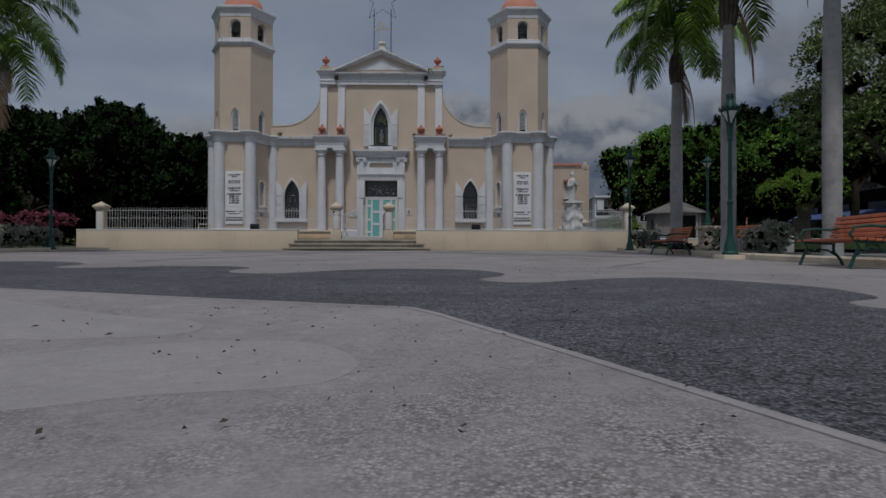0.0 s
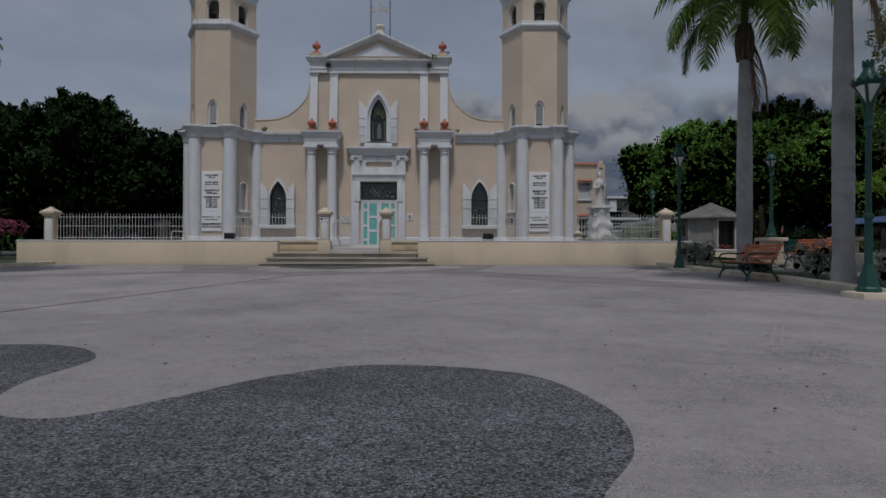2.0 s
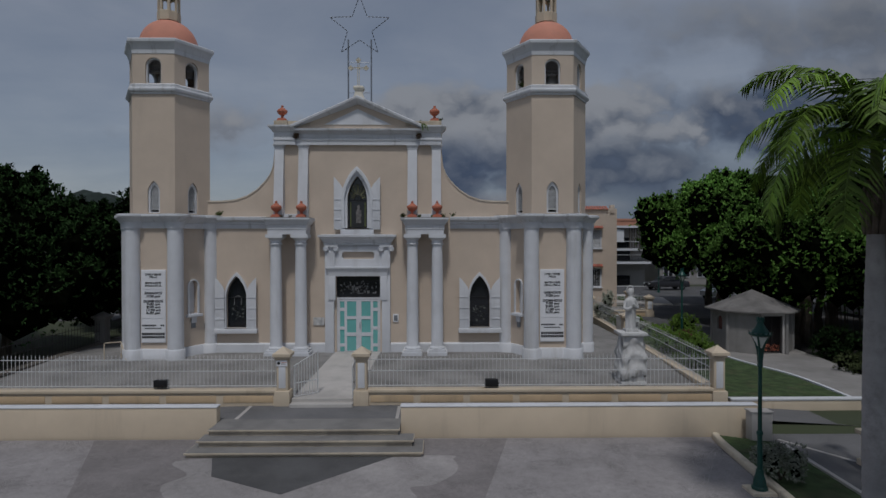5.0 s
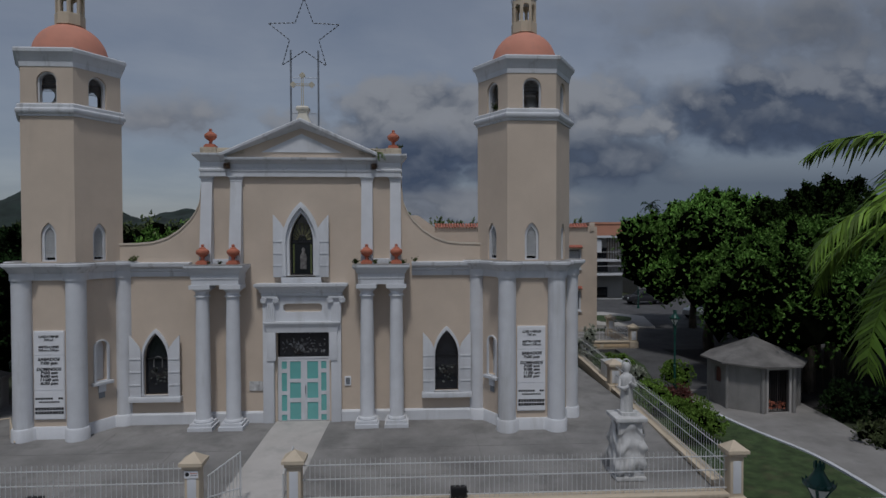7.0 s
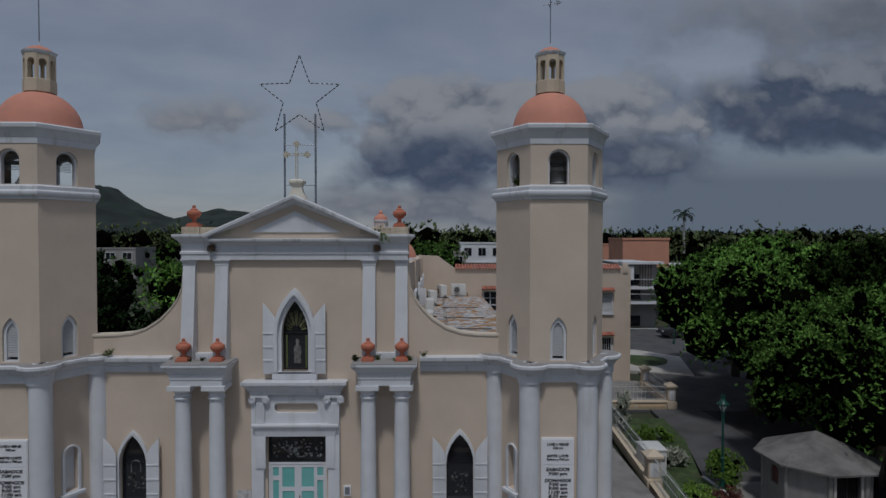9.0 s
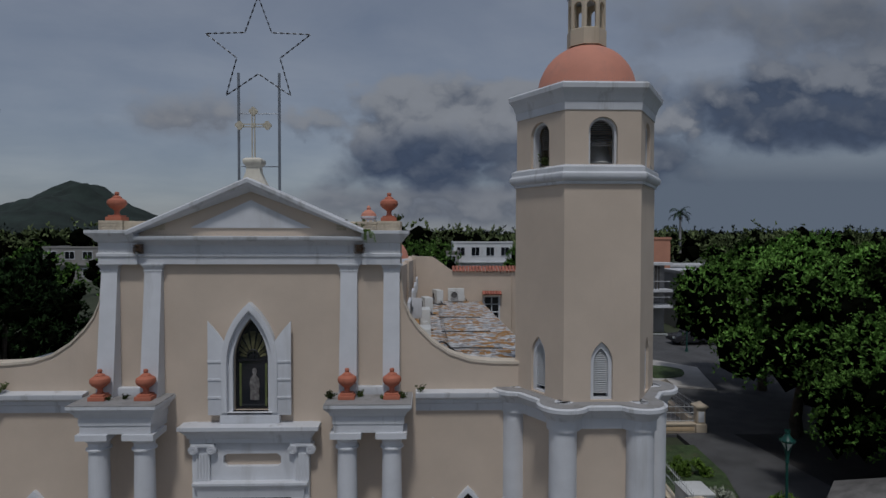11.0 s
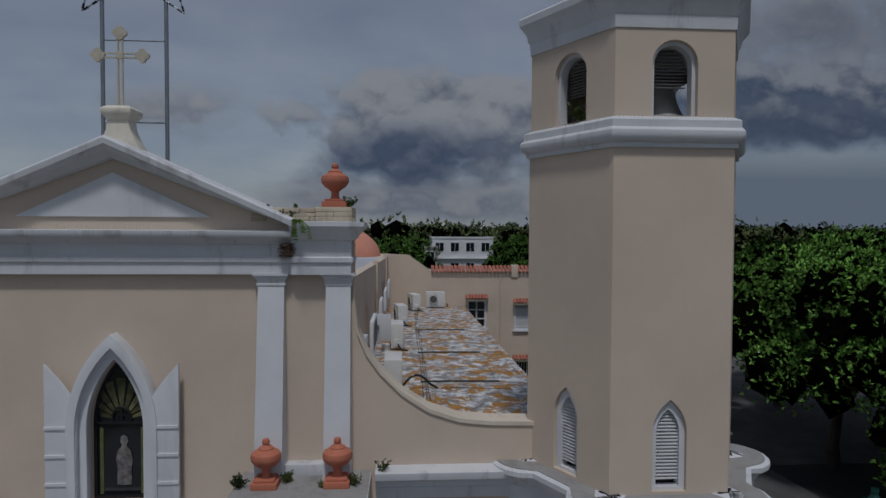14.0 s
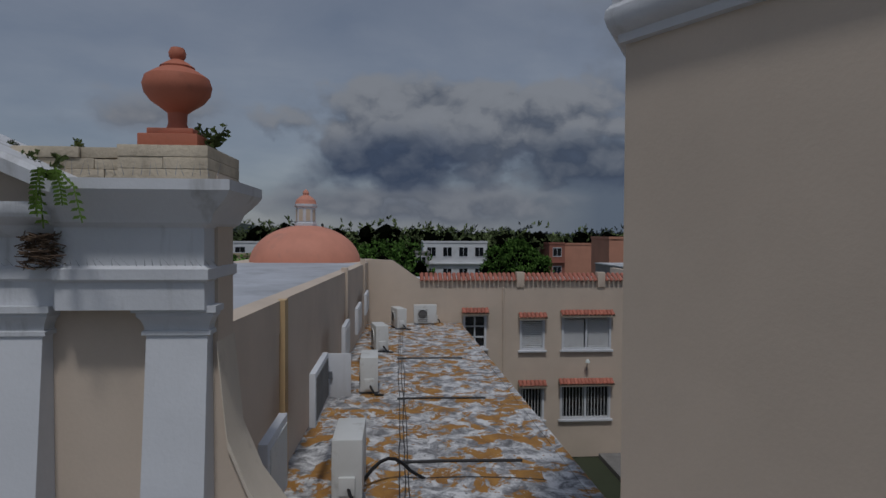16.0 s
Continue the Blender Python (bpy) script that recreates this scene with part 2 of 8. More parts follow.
GRIME = (0.16, 0.15, 0.13)
M_BEIGE = mat("beige_stucco", (0.575, 0.48, 0.392), 0.85, 0.065, 0.7, 38, 0.06, dirt=((0.47, 0.39, 0.32), 0.20, 0.8), streak=True)
M_WHITE = mat("white_paint", (0.62, 0.635, 0.668), 0.6, 0.06, 1.5, 36, 0.09, dirt=((0.44, 0.44, 0.44), 0.28, 1.9), streak=True)
M_TRIM = mat("weathered_white_trim", (0.60, 0.615, 0.648), 0.65, 0.06, 1.6, 40, 0.14, dirt=(GRIME, 0.24, 3.0), streak=True)
M_LEDGE = mat("weathered_ledge_top", (0.31, 0.305, 0.305), 0.9, 0.25, 2.2, 30, 0.3, dirt=((0.10, 0.09, 0.075), 0.6, 2.2))
M_TERRA = mat("terracotta_paint", (0.46, 0.155, 0.095), 0.7, 0.10, 2.0, 40, 0.12, dirt=((0.22, 0.09, 0.06), 0.20, 5.0))
M_DOME = mat("faded_salmon_paint", (0.58, 0.25, 0.175), 0.75, 0.07, 1.2, 40, 0.08, dirt=((0.44, 0.22, 0.17), 0.3, 1.5))
M_CREAM = mat("cream_fence_paint", (0.56, 0.475, 0.365), 0.8, 0.06, 0.9, 50, 0.12, dirt=((0.34, 0.27, 0.19), 0.26, 1.6), streak=True)
M_PLAZA = paving_mat("worn_plaza_concrete", (0.276, 0.261, 0.264), 0.115, 0.17, 0.58, 0.5, (0.50, 1.80))
M_PLAZA2 = paving_mat("stained_plaza_concrete", (0.210, 0.195, 0.196), 0.12, 0.16, 0.5, 0.45)
M_LOBE = paving_mat("faded_pale_concrete", (0.302, 0.287, 0.289), 0.06, 0.11, 0.30, 0.3)
M_PLAZA3 = paving_mat("dusty_dark_concrete", (0.254, 0.240, 0.243), 0.10, 0.17, 0.55, 0.45)
M_LOWWALL = mat("cream_rendered_wall", (0.60, 0.505, 0.385), 0.85, 0.06, 0.8, 45, 0.1, dirt=((0.42, 0.35, 0.27), 0.28, 1.0), streak=True)
M_PALE = mat("pale_worn_concrete", (0.42, 0.40, 0.385), 0.9, 0.10, 0.5, 120, 0.2, dirt=((0.34, 0.32, 0.31), 0.5, 0.8))
M_DARK = paving_mat("dark_exposed_aggregate", (0.097, 0.098, 0.113), 0.21, 0.22, 2.2, 0.5, (0.28, 2.4), 95.0, 0.5)
M_ASPHALT = mat("grey_asphalt", (0.135, 0.135, 0.14), 0.9, 0.18, 0.5, 120, 0.3, dirt=((0.09, 0.09, 0.09), 0.45, 0.7), spots=((0.21, 0.21, 0.21), 110, 0.88))
M_YARD = mat("stained_yard_concrete", (0.222, 0.216, 0.21), 0.9, 0.24, 0.6, 60, 0.3, dirt=((0.115, 0.112, 0.11), 0.5, 0.9))
M_WALK = mat("light_concrete_walk", (0.46, 0.44, 0.42), 0.9, 0.10, 0.8, 80, 0.2, dirt=((0.32, 0.31, 0.30), 0.4, 1.0))
M_TREADLIKE = mat("grey_louvre_paint", (0.16, 0.16, 0.165), 0.8, 0.2, 3, 40, 0.1)
# darker copy of the walk concrete, with tree shade put into the grey
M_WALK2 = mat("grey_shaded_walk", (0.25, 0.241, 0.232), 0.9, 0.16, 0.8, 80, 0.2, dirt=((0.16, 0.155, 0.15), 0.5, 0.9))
M_CRACK = mat("faint_crack_dirt", (0.30, 0.285, 0.285), 0.95, 0.2, 2, 60, 0.2)
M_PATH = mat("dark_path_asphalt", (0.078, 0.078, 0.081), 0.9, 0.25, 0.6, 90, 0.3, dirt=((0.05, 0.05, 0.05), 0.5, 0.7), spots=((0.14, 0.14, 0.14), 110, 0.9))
M_KERB = mat("cream_kerb_paint", (0.60, 0.53, 0.42), 0.85, 0.12, 1.5, 60, 0.2, dirt=((0.25, 0.22, 0.18), 0.4, 2.5))
M_GRASS = mat("short_grass", (0.046, 0.075, 0.027), 0.95, 0.45, 2.5, 45, 1.0, dirt=((0.10, 0.085, 0.05), 0.35, 1.2))
# earth lowered to near black: the shade under the trees is in this colour
M_EARTH = mat("shaded_planted_earth", (0.022, 0.018, 0.014), 0.95, 0.3, 2.0, 40, 0.6)
M_FAR = mat("far_ground", (0.045, 0.055, 0.030), 0.95, 0.35, 0.05, 2.0, 0.0)
M_GREEN = mat("dark_green_enamel", (0.008, 0.058, 0.047), 0.4, 0.15, 6, 60, 0.1)
M_SLAT = mat("orange_stained_slats", (0.42, 0.125, 0.065), 0.6, 0.16, 4, 70, 0.2, dirt=((0.22, 0.08, 0.05), 0.35, 7), island=0.12)
M_FENCE = mat("white_painted_iron", (0.58, 0.59, 0.60), 0.5, 0.05, 3, 60, 0.05, dirt=((0.35, 0.25, 0.18), 0.18, 8))
M_WEED = mat("dusty_weed_leaves", (0.062, 0.082, 0.028), 0.8, 0.4, 6, 30, 0.0, island=0.5, spec=0.1)
M_BLACK = mat("black_enamel", (0.012, 0.012, 0.014), 0.45, 0.1, 5, 50, 0.05)
M_STEEL = mat("galvanised_steel", (0.24, 0.26, 0.29), 0.45, 0.1, 5, 60, 0.05, metal=0.6)
M_DKGLASS = mat("dark_window_glass", (0.012, 0.014, 0.018), 0.08, 0.1, 3, 20, 0.0, spec=0.6)
M_AQUA = mat("aqua_glazing", (0.15, 0.43, 0.41), 0.15, 0.06, 2, 30, 0.0, spec=0.6)
M_SIGN = mat("white_sign_panel", (0.74, 0.75, 0.78), 0.5, 0.03, 2, 40, 0.03)
M_INK = mat("black_lettering", (0.015, 0.015, 0.018), 0.6, 0.05, 5, 40, 0.0)
M_GOLD = mat("cream_painted_cross", (0.50, 0.46, 0.37), 0.6, 0.12, 5, 60, 0.1)
M_STONE = mat("weathered_white_marble", (0.55, 0.55, 0.55), 0.7, 0.12, 3, 40, 0.25, dirt=((0.20, 0.20, 0.19), 0.38, 3.5), streak=True)
M_GREYWALL = mat("grey_unpainted_render", (0.235, 0.228, 0.22), 0.9, 0.18, 0.9, 60, 0.2, dirt=((0.13, 0.125, 0.12), 0.45, 1.1), streak=True)
M_TRUNK = mat("grey_palm_bark", (0.325, 0.318, 0.322), 0.9, 0.16, 2.0, 30, 0.4, dirt=((0.16, 0.155, 0.15), 0.35, 2.4))
M_BARK = mat("brown_bark", (0.085, 0.07, 0.055), 0.95, 0.3, 3.0, 30, 0.6)
M_FROND = mat("palm_leaflets", (0.112, 0.190, 0.026), 0.5, 0.3, 1.0, 30, 0.0, island=0.6, spec=0.15)
M_DRYFROND = mat("dry_palm_frond", (0.22, 0.15, 0.085), 0.8, 0.25, 3, 30, 0.0, island=0.2)
M_GREENSHAFT = mat("green_crownshaft", (0.075, 0.105, 0.03), 0.45, 0.2, 3, 30, 0.05)
# weathered and stained roof; its base grey is lowered to include tree shade
M_KROOF = mat("shaded_weathered_kiosk_roof", (0.165, 0.158, 0.152), 0.9, 0.3, 1.2, 50, 0.2, dirt=((0.07, 0.067, 0.064), 0.6, 1.1))
M_SHAFT = mat("palm_boot_fibre", (0.105, 0.085, 0.07), 0.9, 0.35, 5, 30, 0.4)
M_LEAF = mat("ficus_leaves", (0.088, 0.174, 0.036), 0.7, 0.45, 0.45, 20, 0.0, island=0.8, spec=0.06)
# asphalt far darker than the other roads: canopy shade put into the colour
M_SHADED = mat("shaded_worn_asphalt", (0.028, 0.027, 0.028), 0.9, 0.25, 0.5, 60, 0.3, dirt=((0.04, 0.038, 0.036), 0.5, 0.8))
# much darker copy of the ficus leaves: shade put into the leaf colour
M_LEAFSHADE = mat("shade_dark_leaves", (0.013, 0.028, 0.009), 0.7, 0.45, 0.45, 20, 0.0, island=0.9, spec=0.05)
M_STEP = mat("worn_cream_step", (0.43, 0.375, 0.30), 0.9, 0.2, 1.2, 60, 0.2, dirt=((0.22, 0.20, 0.18), 0.5, 1.5))
# near-black colour that stands for the shade deep inside crowns and bushes
M_INNERSHADE = mat("inner_leaf_shade", (0.0022, 0.0028, 0.0016), 0.95, 0.4, 3, 20, 0.0, spec=0.0)
M_LEAF2 = mat("olive_tree_leaves", (0.105, 0.135, 0.055), 0.7, 0.4, 0.6, 20, 0.0, island=0.55, spec=0.12)
M_HEDGE = mat("hedge_leaves", (0.105, 0.180, 0.030), 0.7, 0.3, 1.5, 20, 0.0, island=0.45, spec=0.15)
M_REDBUSH = mat("red_croton_leaves", (0.085, 0.025, 0.02), 0.6, 0.35, 2, 20, 0.0, island=0.4)
M_GREYBUSH = mat("grey_green_shrub_leaves", (0.29, 0.31, 0.25), 0.7, 0.3, 2, 20, 0.0, island=0.35)
M_TILE = mat("clay_roof_tile", (0.37, 0.135, 0.095), 0.8, 0.2, 4, 40, 0.2, dirt=((0.2, 0.08, 0.06), 0.3, 5), island=0.15)
M_ROOFW = mat("patched_white_roof_coating", (0.50, 0.51, 0.53), 0.8, 0.2, 0.8, 40, 0.2, dirt=((0.22, 0.22, 0.23), 0.45, 1.4))
M_AC = mat("off_white_ac_casing", (0.62, 0.63, 0.62), 0.5, 0.05, 2, 50, 0.05, dirt=((0.35, 0.33, 0.30), 0.25, 4))
M_HOUSEW = mat("far_white_house_paint", (0.62, 0.63, 0.65), 0.8, 0.05, 0.4, 10, 0.0, dirt=((0.40, 0.40, 0.40), 0.3, 0.5))
M_HOUSEG = mat("far_grey_concrete", (0.28, 0.27, 0.26), 0.85, 0.12, 0.5, 10, 0.0, dirt=((0.18, 0.17, 0.17), 0.4, 0.5))
M_SALMON = mat("salmon_wall_paint", (0.52, 0.25, 0.17), 0.8, 0.06, 0.5, 10, 0.0)
M_HILL = mat("wooded_hill", (0.018, 0.028, 0.024), 1.0, 0.4, 0.012, 0.15, 0.0)
M_BELL = mat("pale_weathered_bronze", (0.40, 0.405, 0.40), 0.6, 0.2, 4, 50, 0.1, metal=0.15)
M_CARW = mat("white_car_paint", (0.70, 0.71, 0.72), 0.25, 0.02, 2, 10, 0.0, spec=0.6)
M_CARK = mat("dark_car_paint", (0.03, 0.03, 0.035), 0.25, 0.02, 2, 10, 0.0, spec=0.6)
M_TYRE = mat("tyre_rubber", (0.02, 0.02, 0.02), 0.8, 0.1, 5, 50, 0.1)
M_PINK = mat("pink_bougainvillea_bracts", (0.26, 0.07, 0.11), 0.8, 0.25, 2, 30, 0.0, island=0.4)
M_BLUEAWN = mat("blue_canvas_awning", (0.08, 0.13, 0.30), 0.8, 0.1, 2, 30, 0.1)
M_LAMPGLASS = mat("milky_lamp_glass", (0.62, 0.66, 0.64), 0.3, 0.05, 4, 40, 0.0)
M_NEST = mat("dry_twigs", (0.09, 0.06, 0.04), 0.95, 0.3, 8, 40, 0.3, island=0.3)

# ---- building helpers ----
from mathutils.geometry import tessellate_polygon


class G:
    """A mesh in the making: lists of places and faces."""

    def __init__(self):
        self.v, self.f = [], []

    def add(self, vs, fs):
        k = len(self.v)
        self.v += [tuple(p) for p in vs]
        self.f += [tuple(i + k for i in q) for q in fs]
        return self

    def box(self, x0, y0, z0, x1, y1, z1):
        vs = [(x, y, z) for z in (z0, z1) for x, y in ((x0, y0), (x1, y0), (x1, y1), (x0, y1))]
        return self.add(vs, [(3, 2, 1, 0), (4, 5, 6, 7), (0, 1, 5, 4), (1, 2, 6, 5), (2, 3, 7, 6), (3, 0, 4, 7)])

    def put(self, other, m):
        return self.add([m @ Vector(p) for p in other.v], other.f)

    def prism(self, outer, d0, d1, holes=(), at=lambda u, v, d: (u, v, d)):
        """A plate of the outline outer (u, v), less holes, from depth d0 to d1."""
        loops = [list(outer), *[list(h) for h in holes]]
        flat = [p for lp in loops for p in lp]
        tris = tessellate_polygon([[Vector((u, v, 0)) for u, v in lp] for lp in loops])
        n = len(flat)
        vs = [at(u, v, d0) for u, v in flat] + [at(u, v, d1) for u, v in flat]
        fs = [tuple(t) for t in tris] + [tuple(i + n for i in reversed(t)) for t in tris]
        k = 0
        for lp in loops:
            m = len(lp)
            fs += [(k + i, k + (i + 1) % m, n + k + (i + 1) % m, n + k + i) for i in range(m)]
            k += m
        return self.add(vs, fs)

    def lathe(self, prof, cx=0.0, cy=0.0, z=0.0, n=24, a0=0.0, a1=360.0, sx=1.0):
        full = abs(a1 - a0) >= 359.9
        m = n if full else n + 1
        vs = []
        for r, h in prof:
            for i in range(m):
                a = radians(a0 + (a1 - a0) * i / n)
                vs.append((cx + r * math.cos(a) * sx, cy + r * math.sin(a), z + h))
        fs = []
        for j in range(len(prof) - 1):
            for i in range(n):
                a, b = j * m + i, j * m + (i + 1) % m
                fs.append((a, b, b + m, a + m))
        if full:
            if prof[0][0] > 1e-4:
                fs.append(tuple(reversed(range(m))))
            if prof[-1][0] > 1e-4:
                fs.append(tuple((len(prof) - 1) * m + i for i in range(m)))
        return self.add(vs, fs)

    def tube(self, pts, r, n=8, closed=False, taper=None):
        pts = [Vector(p) for p in pts]
        m, vs = len(pts), []
        up = None
        for i, p in enumerate(pts):
            a = pts[i - 1] if (i or closed) else p
            b = pts[(i + 1) % m] if (i < m - 1 or closed) else p
            t = (b - a).normalized()
            if up is None:
                up = Vector((0, 0, 1)) if abs(t.z) < 0.9 else Vector((1, 0, 0))
            s = t.cross(up).normalized()
            up = s.cross(t).normalized()
            rr = r if taper is None else r * (1 + (taper - 1) * i / max(1, m - 1))
            vs += [p + (s * math.cos(2 * math.pi * k / n) + up * math.sin(2 * math.pi * k / n)) * rr for k in range(n)]
        fs = []
        for i in range(m if closed else m - 1):
            for k in range(n):
                a, b = i * n + k, i * n + (k + 1) % n
                c, d = ((i + 1) % m) * n + (k + 1) % n, ((i + 1) % m) * n + k
                fs.append((a, d, c, b))
        if not closed:
            fs += [tuple(range(n)), tuple(reversed(range((m - 1) * n, m * n)))]
        return self.add(vs, fs)

    def sweep(self, path, prof, closed=False):
        """Moulding: the profile (out, z) along a path in plan; out is to the right of the way along it."""
        pts = [Vector(p).to_2d() for p in path]
        if abs(prof[0][0]) < 1e-6 and abs(prof[-1][0]) < 1e-6:
            prof = [(-0.05, prof[0][1]), *prof, (-0.05, prof[-1][1])]
        m, vs, k = len(pts), [], len(prof)
        for i, p in enumerate(pts):
            a = pts[i - 1] if (i or closed) else None
            b = pts[(i + 1) % m] if (i < m - 1 or closed) else None
            d1 = (p - a).normalized() if a is not None else (b - p).normalized()
            d2 = (b - p).normalized() if b is not None else d1
            n1, n2 = Vector((d1.y, -d1.x)), Vector((d2.y, -d2.x))
            nn = n1 + n2
            nn = nn / max(0.25, nn.length_squared) * 2
            vs += [(p.x + nn.x * o, p.y + nn.y * o, z) for o, z in prof]
        fs = []
        for i in range(m if closed else m - 1):
            j = (i + 1) % m
            fs += [(i * k + q, j * k + q, j * k + q + 1, i * k + q + 1) for q in range(k - 1)]
            fs.append((i * k + k - 1, j * k + k - 1, j * k, i * k))
        if not closed:
            fs += [tuple(reversed(range(k))), tuple((m - 1) * k + q for q in range(k))]
        return self.add(vs, fs)




def mesh_of(name, g, material, bevel=0.0, sharp=32.0, weld=False):
    me = bpy.data.meshes.new(name)
    me.from_pydata([tuple(v) for v in g.v], [], g.f)
    bm = bmesh.new()
    bm.from_mesh(me)
    if weld:
        bmesh.ops.remove_doubles(bm, verts=bm.verts, dist=0.0005)
    bmesh.ops.recalc_face_normals(bm, faces=bm.faces)
    if bevel:
        es = [e for e in bm.edges if len(e.link_faces) == 2 and e.calc_face_angle(0) > 0.6]
        bmesh.ops.bevel(bm, geom=es, offset=bevel, segments=2, affect="EDGES", profile=0.6, clamp_overlap=True)
    bm.to_mesh(me)
    bm.free()
    me.polygons.foreach_set("use_smooth", [True] * len(me.polygons))
    me.set_sharp_from_angle(angle=radians(sharp))
    me.materials.append(material)
    return me


def part(name, g, material, parent=None, label="", bevel=0.0, sharp=32.0, weld=False):
    """Links a mesh as one object, under a thing or a part."""
    ob = new(name, mesh_of(name, g, material, bevel, sharp, weld))
    if parent:
        ob.parent = parent
    if label:
        ob["label"] = label
    return ob


def same_mesh(name, me, parent, m, label=""):
    ob = new(name, me)
    ob.parent = parent
    ob.matrix_basis = m
    if label:
        ob["label"] = label
    return ob


def thing(name, label, category, group="", at=(0, 0, 0), rz=0.0):
    ob = new(name)
    ob.empty_display_size = 0.1
    ob.matrix_basis = pose(*at, 0, 0, rz)
    return tagged(ob, label, category, group)


def arc(cx, cy, r, a0, a1, n=12):
    return [(cx + r * math.cos(radians(a0 + (a1 - a0) * i / n)), cy + r * math.sin(radians(a0 + (a1 - a0) * i / n))) for i in range(n + 1)]


def gothic(cx, z0, w, spring, tip, n=9):
    """The outline of a pointed opening: sill at z0, w wide, upright to spring, pointed at tip."""
    h, r = w / 2, tip - spring
    k = (r * r + h * h) / (2 * h)          # the radius of each flank
    a = math.asin(min(1, r / k))
    right = [(cx + h - k + k * math.cos(a * i / n), spring + k * math.sin(a * i / n)) for i in range(n + 1)]
    left = [(2 * cx - x, z) for x, z in reversed(right[:-1])]
    return [(cx - h, z0), (cx + h, z0)] + right + left


def round_top(cx, z0, w, spring, n=12):
    return [(cx - w / 2, z0), (cx + w / 2, z0)] + arc(cx, spring, w / 2, 0, 180, n)


def rect(x0, z0, x1, z1):
    return [(x0, z0), (x1, z0), (x1, z1), (x0, z1)]


FRONT = 31.9                      # the facade's face
wall_at = lambda u, v, d: (u, d, v)
CX = -2.44                        # the church's middle line
YARD = 1.92                       # level of the paved yard at the church front


def yard_z(y):
    """The yard falls a little from the church front to the fence."""
    return 1.74 + 0.0321 * (max(25.4, min(31.0, y)) - 25.4)


def plaza_z(y):
    return 0.77 + 0.0165 * y


# ---- church ----
church = thing("church", "cream stucco church with white trim and two hexagonal bell towers", "church", at=(CX, FRONT, YARD))
OFF = Matrix.Translation((-CX, -FRONT, -YARD))


def cpart(name, g, material, parent=None, label="", bevel=0.0, sharp=32.0, weld=False):
    """A part of the church, given in the world's metres."""
    ob = part(name, g, material, parent or church, label, bevel, sharp, weld)
    if parent is None:
        ob.matrix_basis = OFF
    return ob


UW = gothic(-2.475, 6.88, 0.78, 7.98, 8.96)        # upper window's opening
WIN_X = (2.41, 2 * CX - 2.41)
holes = [UW, rect(-3.32, 1.76, -1.57, 4.95)] + [gothic(x, 2.9, 0.80, 4.10, 4.97) for x in WIN_X]
g = G()
sweep_r = [(0.89, 9.9), (0.95, 9.3), (1.08, 8.98), (1.28, 8.70), (1.60, 8.38), (2.0, 8.12), (2.45, 7.97), (2.95, 7.92), (3.9, 7.90)]
outline = [(2 * CX - 3.9, 1.7), (3.9, 1.7)] + [(x, z) for x, z in reversed(sweep_r)] + [(0.89, 11.0), (2 * CX - 0.89, 11.0)] + [(2 * CX - x, z) for x, z in sweep_r]
g.prism(outline, FRONT, FRONT + 0.34, holes, wall_at)
facade = cpart("facade_wall", g, M_BEIGE, label="cream stucco front wall with swept shoulders")
M_COPING = mat("pale_coping", (0.62, 0.55, 0.46), 0.85, 0.08, 1.5, 50, 0.15, dirt=((0.3, 0.27, 0.22), 0.3, 3))
for s in (1, -1):
    top = [(CX + s * (x - CX), z) for x, z in sweep_r]
    gg = G()
    for x, z in top:
        gg.v += [(x, FRONT - 0.03, z), (x, FRONT - 0.03, z + 0.06), (x, FRONT + 0.37, z + 0.06), (x, FRONT + 0.37, z)]
    for i in range(len(top) - 1):
        for q in range(4):
            gg.f.append((i * 4 + q, i * 4 + (q + 1) % 4, i * 4 + 4 + (q + 1) % 4, i * 4 + 4 + q))
    cpart("shoulder_coping", gg, M_COPING)

# baseboard along the wings and the middle
BASE = [(0, 1.80), (0.09, 1.80), (0.09, 2.24), (0.06, 2.28), (0.0, 2.30)]
for a, b in ((-8.2, -3.76), (-1.18, 3.3)):
    cpart("baseboard", G().sweep([(a, FRONT), (b, FRONT)], BASE), M_WHITE)
# wing cornice
WCOR = [(0, 6.86), (0.05, 6.86), (0.05, 7.02), (0.10, 7.05), (0.10, 7.12), (0.24, 7.20), (0.26, 7.28), (0.26, 7.31), (0.0, 7.34)]
for a, b in ((-8.1, -6.1), (1.22, 3.22)):
    cpart("wing_cornice", G().sweep([(a, FRONT), (b, FRONT)], WCOR), M_TRIM, label="white moulded cornice streaked with grime")


def column(x, y, z0, z1, r, plinth):
    g = G()
    if plinth:
        g.box(x - 0.39, y - 0.39, z0, x + 0.39, y + 0.39, z0 + 0.12)
        g.box(x - 0.34, y - 0.34, z0 + 0.12, x + 0.34, y + 0.34, z0 + 0.22)
        g.lathe([(0.30, 0.22), (0.31, 0.26), (0.29, 0.31), (r + 0.02, 0.33), (r, 0.42)] + [(r - 0.03 * t * t, 0.42 + (z1 - z0 - 0.82) * t) for t in (0.3, 0.55, 0.8, 1.0)]
                + [(r + 0.02, z1 - z0 - 0.39), (r + 0.02, z1 - z0 - 0.36), (r - 0.02, z1 - z0 - 0.34), (r - 0.02, z1 - z0 - 0.24), (r + 0.10, z1 - z0 - 0.13)], x, y, z0, 28)
        g.box(x - 0.33, y - 0.33, z1 - 0.13, x + 0.33, y + 0.33, z1)
    return g


